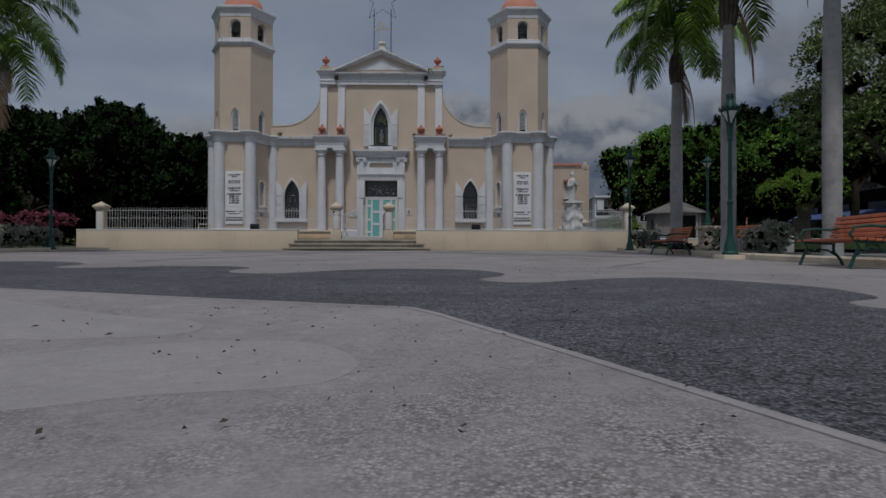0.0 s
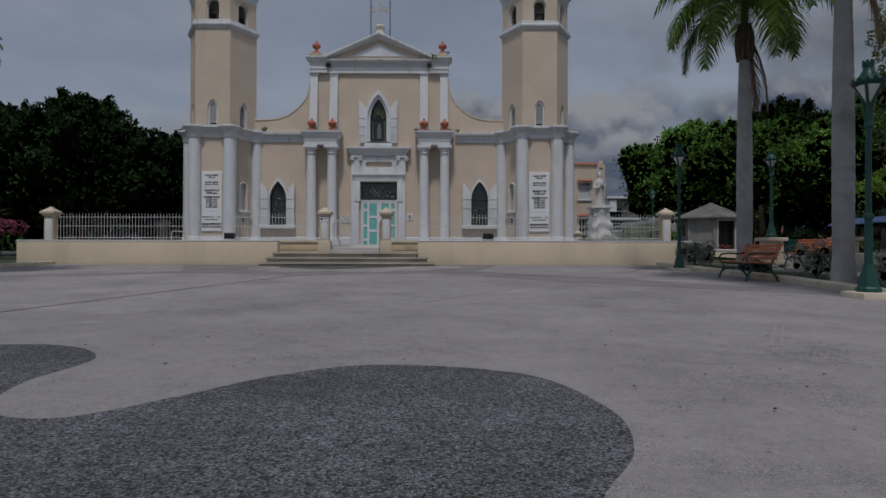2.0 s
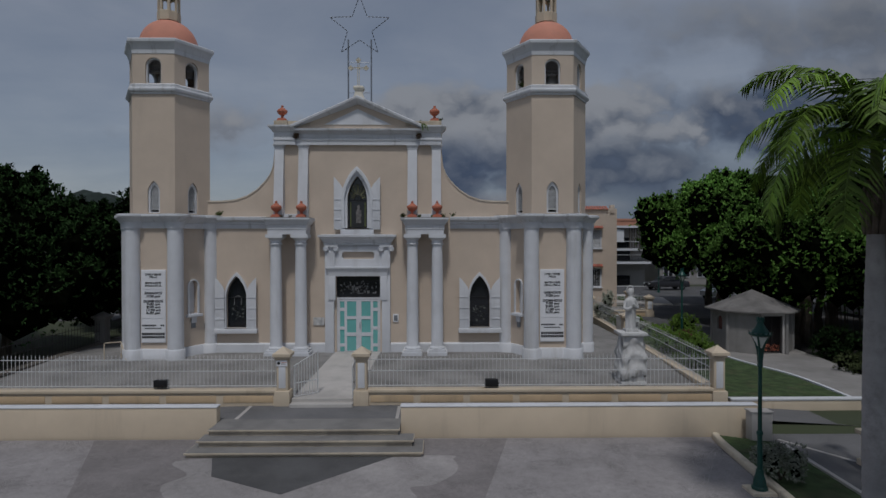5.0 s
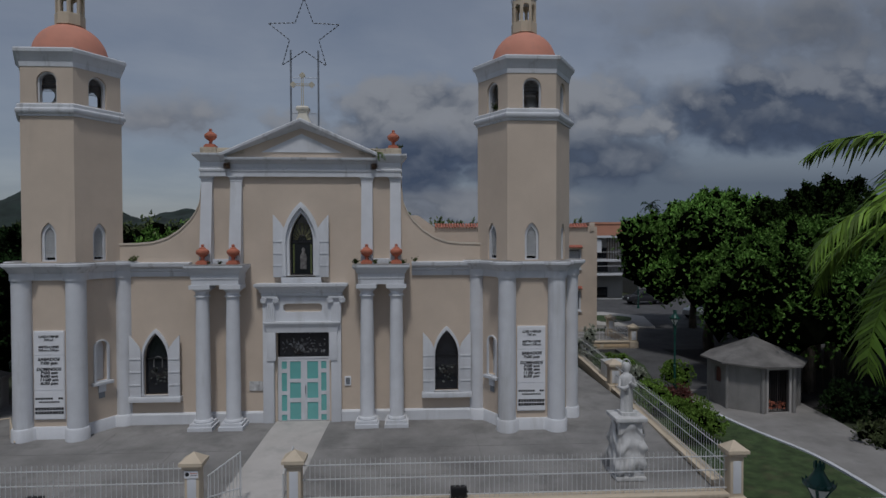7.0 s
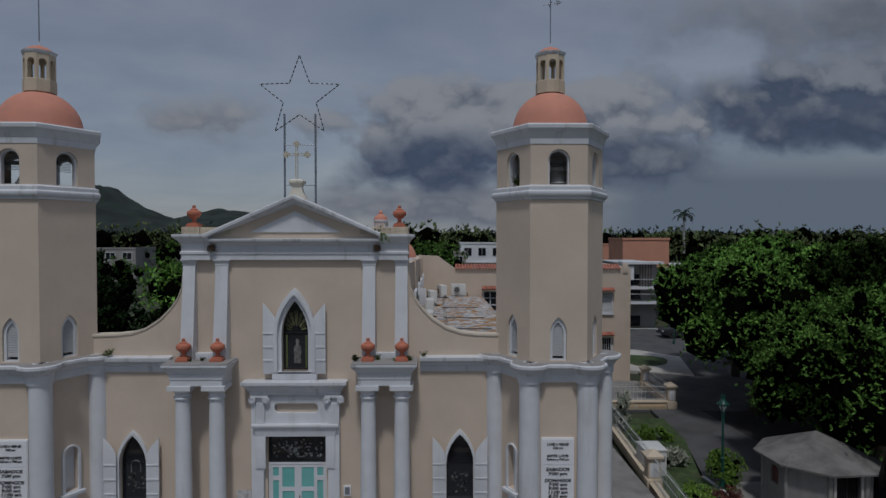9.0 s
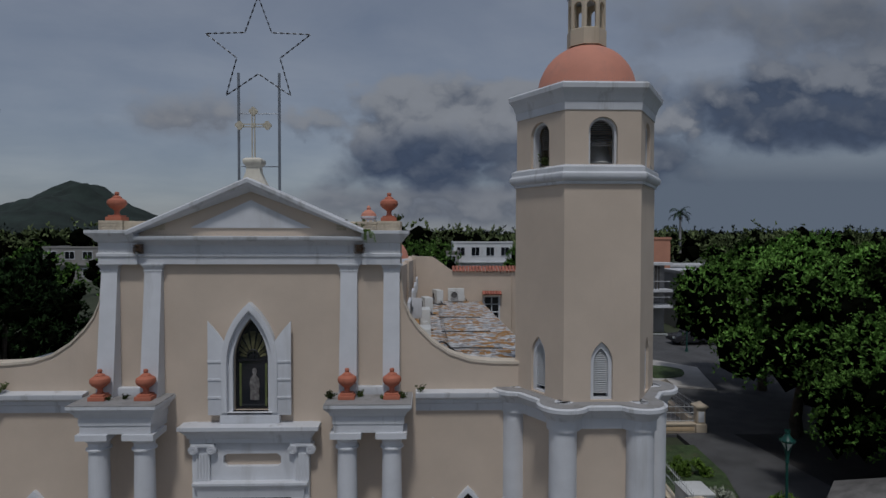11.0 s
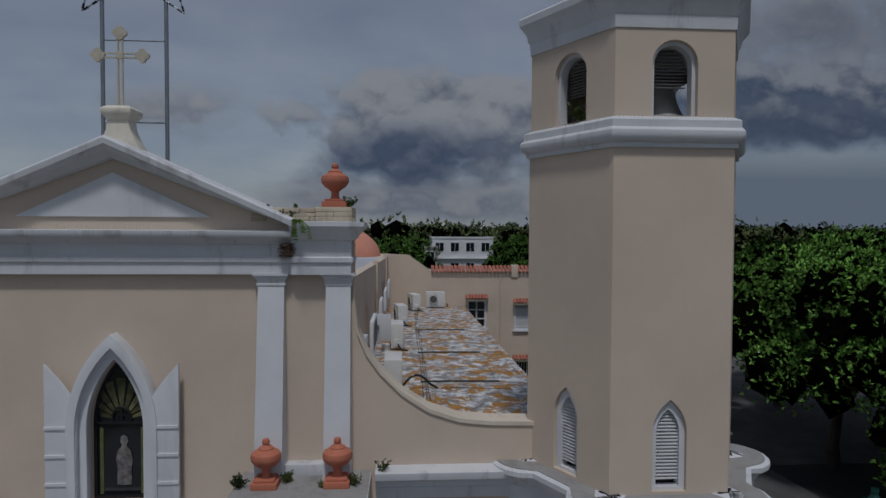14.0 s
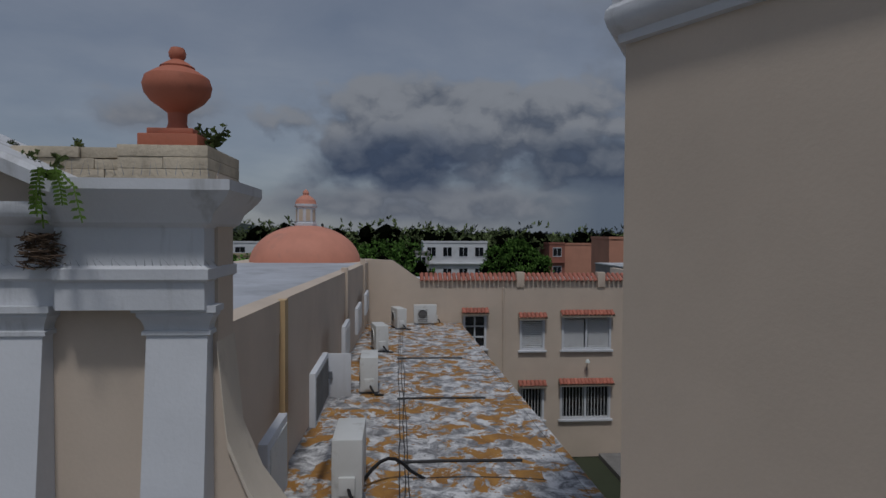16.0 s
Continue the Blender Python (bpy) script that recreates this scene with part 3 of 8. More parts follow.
COLS = [CX + s * o for s in (-1, 1) for o in (3.15, 2.18)]
for x in COLS:
    cpart("column", column(x, 31.36, YARD, 6.62, 0.235, True), M_WHITE, label="round white column on a stepped plinth")
for s in (-1, 1):
    c = CX + s * 2.665
    path = [(c - 0.74, FRONT), (c - 0.74, 31.08), (c + 0.74, 31.08), (c + 0.74, FRONT)]
    prof = [(0, 6.62), (0, 6.80), (0.02, 6.81), (0.02, 6.98), (0.06, 7.00), (0.08, 7.06), (0.17, 7.16), (0.19, 7.19), (0.19, 7.25), (0.0, 7.26)]
    g = G().sweep(path, prof)
    g.box(c - 0.73, 31.10, 6.63, c + 0.73, FRONT, 7.25)
    ent = cpart("entablature", g, M_TRIM, label="white moulded entablature over paired columns", bevel=0.0)
    part("entablature_top", G().box(c - 0.92, 30.90, 7.255, c + 0.92, FRONT, 7.275), M_LEDGE, ent)
    # low step behind the urns
    part("backing_step", G().box(c - 0.52, 31.72, 7.27, c + 0.52, FRONT, 7.44), M_TRIM, ent, bevel=0.015)

# upper pilasters, deeper at the foot
for s in (-1, 1):
    for o, pw in ((3.12, 0.178), (2.165, 0.185)):
        x, g = CX + s * o, G()
        for (y0, z0, y1, z1) in ((31.52, 7.27, 31.80, 10.10),):
            g.add([(x - pw - 0.01, y0, z0), (x + pw + 0.01, y0, z0), (x + pw + 0.01, FRONT, z0), (x - pw - 0.01, FRONT, z0), (x - pw, y1, z1), (x + pw, y1, z1), (x + pw, FRONT, z1), (x - pw, FRONT, z1)],
                  [(3, 2, 1, 0), (4, 5, 6, 7), (0, 1, 5, 4), (1, 2, 6, 5), (2, 3, 7, 6), (3, 0, 4, 7)])
        pil = cpart("pilaster", g, M_WHITE, label="tapered white pilaster")
        part("pilaster_capital", G().sweep([(x - pw, FRONT), (x - pw, 31.80), (x + pw, 31.80), (x + pw, FRONT)],
             [(-0.02, 10.02), (0.022, 10.02), (0.022, 10.045), (0.01, 10.05), (0.012, 10.075), (0.025, 10.11), (0.045, 10.135), (0.045, 10.155), (0.066, 10.16), (0.066, 10.20), (-0.02, 10.20)]), M_TRIM, pil)
# main entablature: it steps forward over the outer pairs
EPROF = [(0, 10.18), (0, 10.34), (0.03, 10.36), (0.03, 10.42), (0.0, 10.44), (0.0, 10.66), (0.05, 10.69), (0.08, 10.75), (0.17, 10.83), (0.20, 10.87), (0.20, 10.93), (0.0, 10.94)]
hw, step = 3.31, 2.47
path = [(CX - hw, FRONT + 0.4), (CX - hw, 31.70), (CX - step, 31.70), (CX - step, 31.78), (CX + step, 31.78), (CX + step, 31.70), (CX + hw, 31.70), (CX + hw, FRONT + 0.4)]
MPROF = [(-0.05, 10.18), (0, 10.18), (0, 10.34), (0.03, 10.36), (0.03, 10.42), (0.0, 10.44), (0.0, 10.60), (0.05, 10.63), (0.08, 10.67), (0.20, 10.715), (0.22, 10.75), (0.22, 10.80), (0.0, 10.81), (-0.05, 10.81)]
g = G().sweep(path[:3], EPROF)
g.sweep(path[5:], EPROF)
g.sweep([(CX - step - 0.02, 31.78), (CX + step + 0.02, 31.78)], MPROF)
for x0, x1, z in ((CX - hw + 0.01, CX - step - 0.003, 10.935), (CX - step, CX + step, 10.805), (CX + step + 0.003, CX + hw - 0.01, 10.935)):
    g.box(x0, 31.80, 10.19, x1, FRONT + 0.39, z)
cpart("main_entablature", g, M_TRIM, label="white moulded entablature with bird spikes")
# pediment
ped = G()
ped.prism([(CX - 2.58, 10.942), (CX - 2.46, 10.942), (CX - 2.46, 10.81), (CX + 2.46, 10.81), (CX + 2.46, 10.942), (CX + 2.58, 10.942), (CX, 12.06)], 31.80, FRONT + 0.3, (), wall_at)
pedo = cpart("pediment", ped, M_BEIGE)
part("tympanum_panel", G().prism([(CX - 1.33, 10.99), (CX + 1.33, 10.99), (CX, 11.61)], 31.765, 31.80, (), wall_at), M_WHITE, pedo)
for s in (-1, 1):
    g = G()
    a, b = Vector((CX + s * 2.62, 10.93)), Vector((CX, 12.09))
    d = (b - a).normalized()
    nrm = Vector((-d.y, d.x))
    if nrm.y < 0:
        nrm = -nrm
    prof = [(31.50, 0.0), (31.48, -0.03), (31.49, -0.10), (31.54, -0.115), (31.57, -0.17), (31.66, -0.20), (31.69, -0.25), (31.80, -0.27), (32.25, -0.27), (32.25, 0.0)]
    vs = [(p.x + nrm.x * o, y, p.y + nrm.y * o) for p in (a, b) for y, o in prof]
    # plumb the joint at the apex and the foot
    k = len(prof)
    for i in range(k):
        o = prof[i][1]
        vs[k + i] = (CX, prof[i][0], b.y + o / max(0.2, nrm.y))
        vs[i] = (a.x, prof[i][0], a.y + o / max(0.2, nrm.y)) if o == 0 else (a.x, prof[i][0], max(10.82, a.y + o / nrm.y))
    fs = [(i, (i + 1) % k, k + (i + 1) % k, k + i) for i in range(k)] + [tuple(range(k)), tuple(reversed(range(k, 2 * k)))]
    g.add(vs, fs)
    part("raking_cornice", g, M_TRIM, pedo)
# apex block
g = G().prism([(-2.72, 11.95), (-2.12, 11.95), (-2.20, 12.10), (-2.26, 12.24), (-2.28, 12.40), (-2.56, 12.40), (-2.58, 12.24), (-2.64, 12.10)], 31.88, 32.14, (), wall_at)
g.sweep([(-2.57, 32.15), (-2.57, 31.87), (-2.27, 31.87), (-2.27, 32.15), (-2.57, 32.15)], [(-0.02, 12.36), (0.0, 12.36), (0.02, 12.40), (0.05, 12.43), (0.06, 12.46), (0.06, 12.52), (0.0, 12.56), (-0.02, 12.56)])
g.box(-2.58, 31.86, 12.38, -2.26, 32.16, 12.555)
cpart("apex_pedestal", g, mat("cream_white_paint", (0.66, 0.62, 0.53), 0.75, 0.06, 1.5, 50, 0.1, dirt=((0.4, 0.37, 0.32), 0.3, 2.0)), bevel=0.01)
M_WORN = mat("crumbling_cream_plaster", (0.50, 0.43, 0.33), 0.9, 0.2, 3.0, 40, 0.5, dirt=((0.24, 0.20, 0.15), 0.42, 5.0), island=0.05)
# attic blocks behind the cornice's ends: worn masonry courses under the urns
for s in (-1, 1):
    x = CX + s * 3.06
    ob = thing("attic_pedestal", "worn cream masonry pedestal with open joints and weeds", "pedestal", at=(x, 32.03, 10.94))
    rr = random.Random(5 + s)
    for k in range(3):
        u = -0.26
        while u < 0.25:
            w = min(0.26, 0.26 - u) if k % 2 else min(0.52, 0.26 - u)
            part("masonry_block", G().box(u + 0.0015, -0.29 + rr.uniform(0, 0.010), 0.07 * k, u + w - 0.0015, 0.42, 0.07 * k + 0.068), M_WORN, ob, bevel=0.004)
            u += w
    ob2 = thing("attic_parapet", "crumbling cream masonry parapet with grass in its joints", "parapet", at=(x - s * 0.72, 32.08, 10.94))
    for k in range(3):
        u = -0.45
        while u < 0.44:
            w = min(rr.choice((0.22, 0.3, 0.38)), 0.45 - u)
            part("masonry_block", G().box(u + 0.002, -0.3 + rr.uniform(0, 0.022), 0.066 * k, u + w - 0.002, 0.3, 0.066 * k + 0.064 - rr.choice((0, 0, 0.006))), M_WORN, ob2, bevel=0.005)
            u += w

# door surround
g = G()
for x0, x1 in ((-3.76, -3.40), (-1.50, -1.16)):
    g.box(x0, 31.74, YARD - 0.05, x1, FRONT, 6.12)
g.prism([(-3.40, 4.97), (-1.50, 4.97), (-1.50, 6.2), (-3.40, 6.2)], 31.78, FRONT, [[(-3.08, 5.71), (-3.0, 5.65), (-1.88, 5.65), (-1.80, 5.71), (-1.80, 5.87), (-1.88, 5.93), (-3.0, 5.93), (-3.08, 5.87)]], wall_at)
sur = cpart("door_surround", g, M_WHITE, label="white classical door surround", bevel=0.012)
part("door_cornice", G().sweep([(-3.80, FRONT), (-3.80, 31.70), (-1.12, 31.70), (-1.12, FRONT)], [(-0.1, 6.20), (0, 6.20), (0, 6.30), (0.04, 6.32), (0.05, 6.38), (0.14, 6.49), (0.20, 6.53), (0.20, 6.61), (0.0, 6.63), (-0.1, 6.63)])
     .box(-3.78, 31.72, 6.2, -1.14, FRONT, 6.625), M_TRIM, sur)
part("lintel_moulding", G().sweep([(-3.62, FRONT), (-3.62, 31.70), (-1.28, 31.70), (-1.28, FRONT)], [(-0.1, 4.97), (0.0, 4.97), (0.02, 5.12), (0.04, 5.2), (0.10, 5.28), (0.10, 5.33), (-0.1, 5.34)])
     .box(-3.6, 31.73, 5.03, -1.30, FRONT, 5.33), M_WHITE, sur)
for x in (-3.51, -1.315):
    cap = part("ionic_capital", G().box(x - 0.26, 31.66, 6.12, x + 0.26, 31.86, 6.19), M_WHITE, sur, bevel=0.01)
    for s in (-1, 1):
        gv = G()
        pts = []
        for i in range(28):
            a = i / 27 * 4.2 * math.pi
            r = 0.105 * (1 - i / 34)
            pts.append((x + s * (0.20 + r * math.cos(a) * 0.95), 31.655, 6.05 + r * math.sin(a)))
        gv.tube(pts, 0.016, 6)
        gv.put(G().lathe([(0.105, 0), (0.105, 0.12)], n=18), Matrix.Translation((x + s * 0.20, 31.78, 6.05)) @ pose(0, 0, 0, 90, 0, 0))
        part("volute", gv, M_WHITE, cap)
    for i in range(5):
        part("flute", G().box(x - 0.155 + i * 0.066, 31.715, 5.35, x - 0.115 + i * 0.066, 31.745, 5.95), M_WHITE, cap)
# door leaves, glazed in aqua, in a white frame
door = cpart("door_1", G().box(-3.32, 31.99, 4.03, -1.57, 32.11, 4.098).box(-3.32, 31.99, 1.76, -3.27, 32.11, 4.03).box(-1.62, 31.99, 1.76, -1.57, 32.11, 4.03), M_WHITE, label="white double door with aqua glass panes")
g = G()
frame_x = [(-3.27, -3.20), (-3.02, -2.92), (-2.55, -2.34), (-1.97, -1.87), (-1.69, -1.62)]
for a, b in frame_x:
    g.box(a, 32.0, 1.78, b, 32.06, 4.02)
pane_rows_c = [(1.95, 2.54), (2.68, 3.22), (3.34, 3.94)]
pane_rows_s = [(1.92, 2.12), (2.24, 2.80), (2.92, 3.55), (3.68, 3.94)]
for (a, b), rows in zip(((-3.20, -3.02), (-2.92, -2.55), (-2.34, -1.97), (-1.87, -1.69)), (pane_rows_s, pane_rows_c, pane_rows_c, pane_rows_s)):
    zs = [1.78] + [z for r in rows for z in r] + [4.02]
    for i in range(0, len(zs), 2):
        g.box(a, 32.002, zs[i], b, 32.058, zs[i + 1])
    for z0, z1 in rows:
        part("door_pane", G().box(a - 0.005, 32.022, z0 - 0.005, b + 0.005, 32.036, z1 + 0.005), M_AQUA, door)
part("door_frame", g, M_WHITE, door)
part("door_handle", G().tube([(-2.39, 32.0, 2.85), (-2.39, 31.94, 2.85), (-2.39, 31.94, 3.1), (-2.39, 32.0, 3.1)], 0.014, 8), M_STEEL, door, "steel pull handle")
# transom window with leaded glass
tran = cpart("transom_window", G().prism(rect(-3.31, 4.10, -1.58, 4.945), 32.0, 32.08, [rect(-3.27, 4.13, -1.62, 4.91)], wall_at), M_BLACK, label="dark leaded transom window with a pale floral motif")
part("pane", G().box(-3.28, 32.05, 4.12, -1.61, 32.06, 4.92), M_DKGLASS, tran)
rr = random.Random(11)
g = G()
for k in range(110):
    x, z = rr.gauss(-2.45, 0.36), rr.uniform(4.24, 4.56) + 0.2 * rr.random() * (1 if rr.random() > 0.5 else 0)
    x = max(-3.15, min(-1.75, x))
    a, s = rr.uniform(0, 3.1), rr.uniform(0.02, 0.065)
    g.prism([(x + s * math.cos(a), z + s * math.sin(a)), (x + 0.4 * s * math.cos(a + 1.6), z + 0.4 * s * math.sin(a + 1.6)), (x - s * math.cos(a), z - s * math.sin(a)), (x - 0.3 * s * math.cos(a + 1.6), z - 0.3 * s * math.sin(a + 1.6))], 32.042, 32.048, (), wall_at)
M_LEAD = mat("pale_leaded_glass", (0.22, 0.22, 0.22), 0.3, 0.4, 6, 20, 0.0, island=0.6)
tagged(part("leaded_glass", g, M_LEAD, tran), kind="stuff")
# open shutters beside the transom (white boards of the surround's reveal)
for x0, x1 in ((-3.62, -3.33), (-1.56, -1.29)):
    part("reveal_board", G().box(x0, 31.70, 4.02, x1, 31.79, 5.0), M_WHITE, sur, bevel=0.008)


def pointed_window(x, z0, w, spring, tip, style, seed):
    """A gothic window: dark leaded glass, white pointed trim and a pair of open plank shutters."""
    win = cpart("window_%d" % style, G().prism(gothic(x, z0, w, spring, tip), 32.0, 32.06, [gothic(x, z0 + 0.045, w - 0.09, spring, tip - 0.06)], wall_at), M_BLACK,
                label="dark pointed window with open white plank shutters")
    inner = gothic(x, z0 - 0.01, w + 0.005, spring, tip + 0.01)
    if style == 1:
        # a broad moulded trim in two steps
        middle = gothic(x, z0 - 0.005, w + 0.22, spring, tip + 0.19)
        part("window_frame", G().prism(gothic(x, z0, w + 0.46, spring, tip + 0.38), 31.69, FRONT + 0.02, [[(u, max(v, z0 + 0.001)) for u, v in middle]], wall_at), M_WHITE, win, bevel=0.02)
        part("inner_moulding", G().prism(gothic(x, z0, w + 0.225, spring, tip + 0.192), 31.80, FRONT + 0.02, [[(u, max(v, z0 + 0.001)) for u, v in inner]], wall_at), M_WHITE, win, bevel=0.03)
    else:
        part("window_frame", G().prism(gothic(x, z0, w + 0.15, spring, tip + 0.15), 31.80, FRONT + 0.02, [[(u, max(v, z0 + 0.001)) for u, v in inner]], wall_at), M_WHITE, win, bevel=0.015)
    part("glass_pane", G().prism(gothic(x, z0 + 0.03, w - 0.06, spring, tip - 0.04), 32.035, 32.045, (), wall_at), M_DKGLASS, win)
    rr = random.Random(seed)
    if style == 1:
        amber = mat("amber_leaded_glass", (0.085, 0.082, 0.042), 0.25, 0.4, 9, 30, 0.0, island=0.5)
        for k in range(9):                       # a fan of amber strips in the head
            g = G()
            a = radians(20 + k * 17.5)
            r0, r1 = 0.16, 0.27 + 0.36 * math.sin(a) ** 2
            g.prism([(x + r0 * math.cos(a - 0.1), spring + 0.04 + r0 * math.sin(a - 0.1)), (x + r1 * math.cos(a - 0.1), spring + 0.04 + r1 * math.sin(a - 0.1)),
                     (x + r1 * math.cos(a + 0.12), spring + 0.04 + r1 * math.sin(a + 0.12)), (x + r0 * math.cos(a + 0.12), spring + 0.04 + r0 * math.sin(a + 0.12))], 32.025, 32.03, (), wall_at)
            part("fan_strip", g, amber, win, "amber strip of leaded glass")
        part("leaded_arch", G().tube([(x - 0.13, 32.015, spring + 0.03)] + [(x + 0.13 * math.cos(radians(180 - a)), 32.015, spring + 0.08 + 0.17 * math.sin(radians(a))) for a in range(0, 181, 15)] + [(x + 0.13, 32.015, spring + 0.03)], 0.018, 6), M_BLACK, win)
        part("leaded_cross", G().box(x - 0.012, 32.01, spring + 0.05, x + 0.012, 32.024, spring + 0.20).box(x - 0.05, 32.012, spring + 0.115, x + 0.05, 32.022, spring + 0.14), M_BLACK, win)
        part("glazing_bar", G().box(x - w / 2, 31.995, spring + 0.0, x + w / 2, 32.03, spring + 0.035), M_BLACK, win)
        for s in (-1, 1):
            part("side_strip", G().box(x + s * (w / 2 - 0.10) - 0.025, 32.025, z0 + 0.06, x + s * (w / 2 - 0.10) + 0.025, 32.03, spring - 0.06), mat("olive_leaded_glass", (0.11, 0.13, 0.05), 0.3, 0.3, 5, 20, 0), win)
        # plain shape of the robed figure set in the glass
        g = G().lathe([(0.0, 0), (0.13, 0.0), (0.125, 0.30), (0.15, 0.45), (0.12, 0.62), (0.05, 0.70), (0.045, 0.74), (0.075, 0.80), (0.06, 0.88), (0.0, 0.92)], x, 32.02, z0 + 0.22, 14)
        g.v = [(x + 0.03 + (a - x) * 0.80, 32.02 + (b - 32.02) * 0.12, z0 + 0.20 + (c - z0 - 0.22) * 0.80) for a, b, c in g.v]
        part("glass_figure", g, mat("dim_robed_glass", (0.20, 0.19, 0.185), 0.35, 0.6, 9, 30, 0, dirt=((0.03, 0.02, 0.02), 0.8, 7)), win, "pale robed shape in the leaded glass")
    else:
        g = G()
        for k in range(26):
            u, v, s = x + rr.uniform(-0.24, 0.24), z0 + rr.uniform(0.25, 0.85), rr.uniform(0.02, 0.06)
            g.prism([(u - s, v), (u, v - s * 0.7), (u + s, v + 0.2 * s), (u, v + s)], 32.025, 32.03, (), wall_at)
        tagged(part("leaded_glass", g, mat("dim_leaded_glass", (0.07, 0.075, 0.07), 0.3, 0.5, 6, 20, 0, island=0.7), win), kind="stuff")
        if seed == 2:
            part("leaded_arch", G().tube([(x - 0.14, 32.02, z0 + 0.9), (x - 0.14, 32.02, z0 + 1.12)] + [(x + 0.14 * math.cos(radians(180 - a)), 32.02, z0 + 1.12 + 0.14 * math.sin(radians(a))) for a in range(0, 181, 20)] + [(x + 0.14, 32.02, z0 + 0.9)], 0.018, 6), M_LEAD, win)
        part("glazing_bar", G().box(x - w / 2, 31.995, spring - 0.02, x + w / 2, 32.03, spring + 0.01), M_BLACK, win)
    sw = 0.43 if style == 1 else 0.37
    for s in (-1, 1):
        xa = x + s * (w / 2 + (0.10 if style == 1 else 0.045))
        xb = xa + s * sw
        n = 10
        crv = [(xa + (xb - xa) * i / n, spring + 0.30 + (tip - spring - 0.34) * (i / n) ** 0.7) for i in range(n + 1)]
        poly = [(xa, z0 - 0.06), (xb, z0 - 0.06)] + list(reversed(crv))
        sh = part("shutter", G().prism(poly if s > 0 else list(reversed(poly)), 31.72, 31.77, (), wall_at), M_WHITE, win, "open white plank shutter", bevel=0.006)
        for k in range(3):
            z = z0 - 0.06 + (spring + 0.2 - z0) * (k + 1) / 3.25
            part("batten", G().box(min(xa, xb), 31.70, z - 0.02, max(xa, xb), 31.722, z + 0.02), M_WHITE, sh)
    part("window_sill", G().box(x - w / 2 - 0.45, 31.66, z0 - 0.20, x + w / 2 + 0.45, FRONT, z0 - 0.03) if style != 1 else G().box(x - 0.66, 31.72, 6.63, x + 0.66, FRONT, z0 - 0.05), M_WHITE, win, bevel=0.015)
    return win


pointed_window(-2.475, 6.88, 0.78, 7.98, 8.96, 1, 1)
pointed_window(WIN_X[1], 2.9, 0.80, 4.10, 4.97, 2, 2)
pointed_window(WIN_X[0], 2.9, 0.80, 4.10, 4.97, 3, 3)
for x, w, z in ((-4.02, 0.44, 3.15), (-0.95, 0.22, 3.28)):
    pl = tagged(part("wall_plaque", G().box(x - w / 2, 31.86, z - 0.16, x + w / 2, 31.895, z + 0.16), M_LEAD if w > 0.3 else M_SIGN, None, bevel=0.004), "small metal plaque on the church front" if w > 0.3 else "small painted tile beside the church door", "plaque")
    if w < 0.3:
        part("painted_mark", G().box(x - 0.07, 31.852, z - 0.11, x + 0.07, 31.858, z + 0.11), M_STEEL, pl)


# ---- bell towers ----
TY, RS = 32.0, 1.595


def hexpts(r, cx, cy=TY):
    return [(cx + r * math.cos(radians(60 * k)), cy + r * math.sin(radians(60 * k))) for k in range(6)]


def wavy(cx, e, rc, n=132):
    """Plan of the lower cornice: a hexagon that swells round the corner columns."""
    pts = []
    for i in range(n):
        a = 2 * math.pi * i / n
        k = math.cos(((a - math.pi / 6 + math.pi / 6) % (math.pi / 3)) - math.pi / 6)
        rh = (RS * math.cos(math.pi / 6) + e) / max(0.5, k)
        b = ((a + math.pi / 6) % (math.pi / 3)) - math.pi / 6
        d = rc * rc - (RS * math.sin(b)) ** 2
        rcirc = RS * math.cos(b) + math.sqrt(d) if d > 0 else 0
        rr = math.log(math.exp(14 * rh) + math.exp(14 * rcirc)) / 14
        pts.append((cx + rr * math.cos(a), TY + rr * math.sin(a)))
    return pts


def face_at(cx, r, k):
    """Maps (u, z, d) of a tower's face k (between corners k and k + 1): u from its middle, d inwards."""
    a = radians(60 * k + 30)
    ap = r * math.cos(math.pi / 6)
    out, along = Vector((math.cos(a), math.sin(a))), Vector((-math.sin(a), math.cos(a)))
    return lambda u, v, d: (cx + out.x * (ap - d) + along.x * u, TY + out.y * (ap - d) + along.y * u, v)


def ring(prof, cx):
    """A hexagonal moulding from (radius, z)."""
    g = G()
    n = len(prof)
    for r, z in prof:
        g.v += [(x, y, z) for x, y in hexpts(r, cx)]
    for j in range(n - 1):
        for i in range(6):
            g.f.append((j * 6 + i, j * 6 + (i + 1) % 6, j * 6 + 6 + (i + 1) % 6, j * 6 + 6 + i))
    g.f += [tuple(reversed(range(6))), tuple((n - 1) * 6 + i for i in range(6))]
    return g


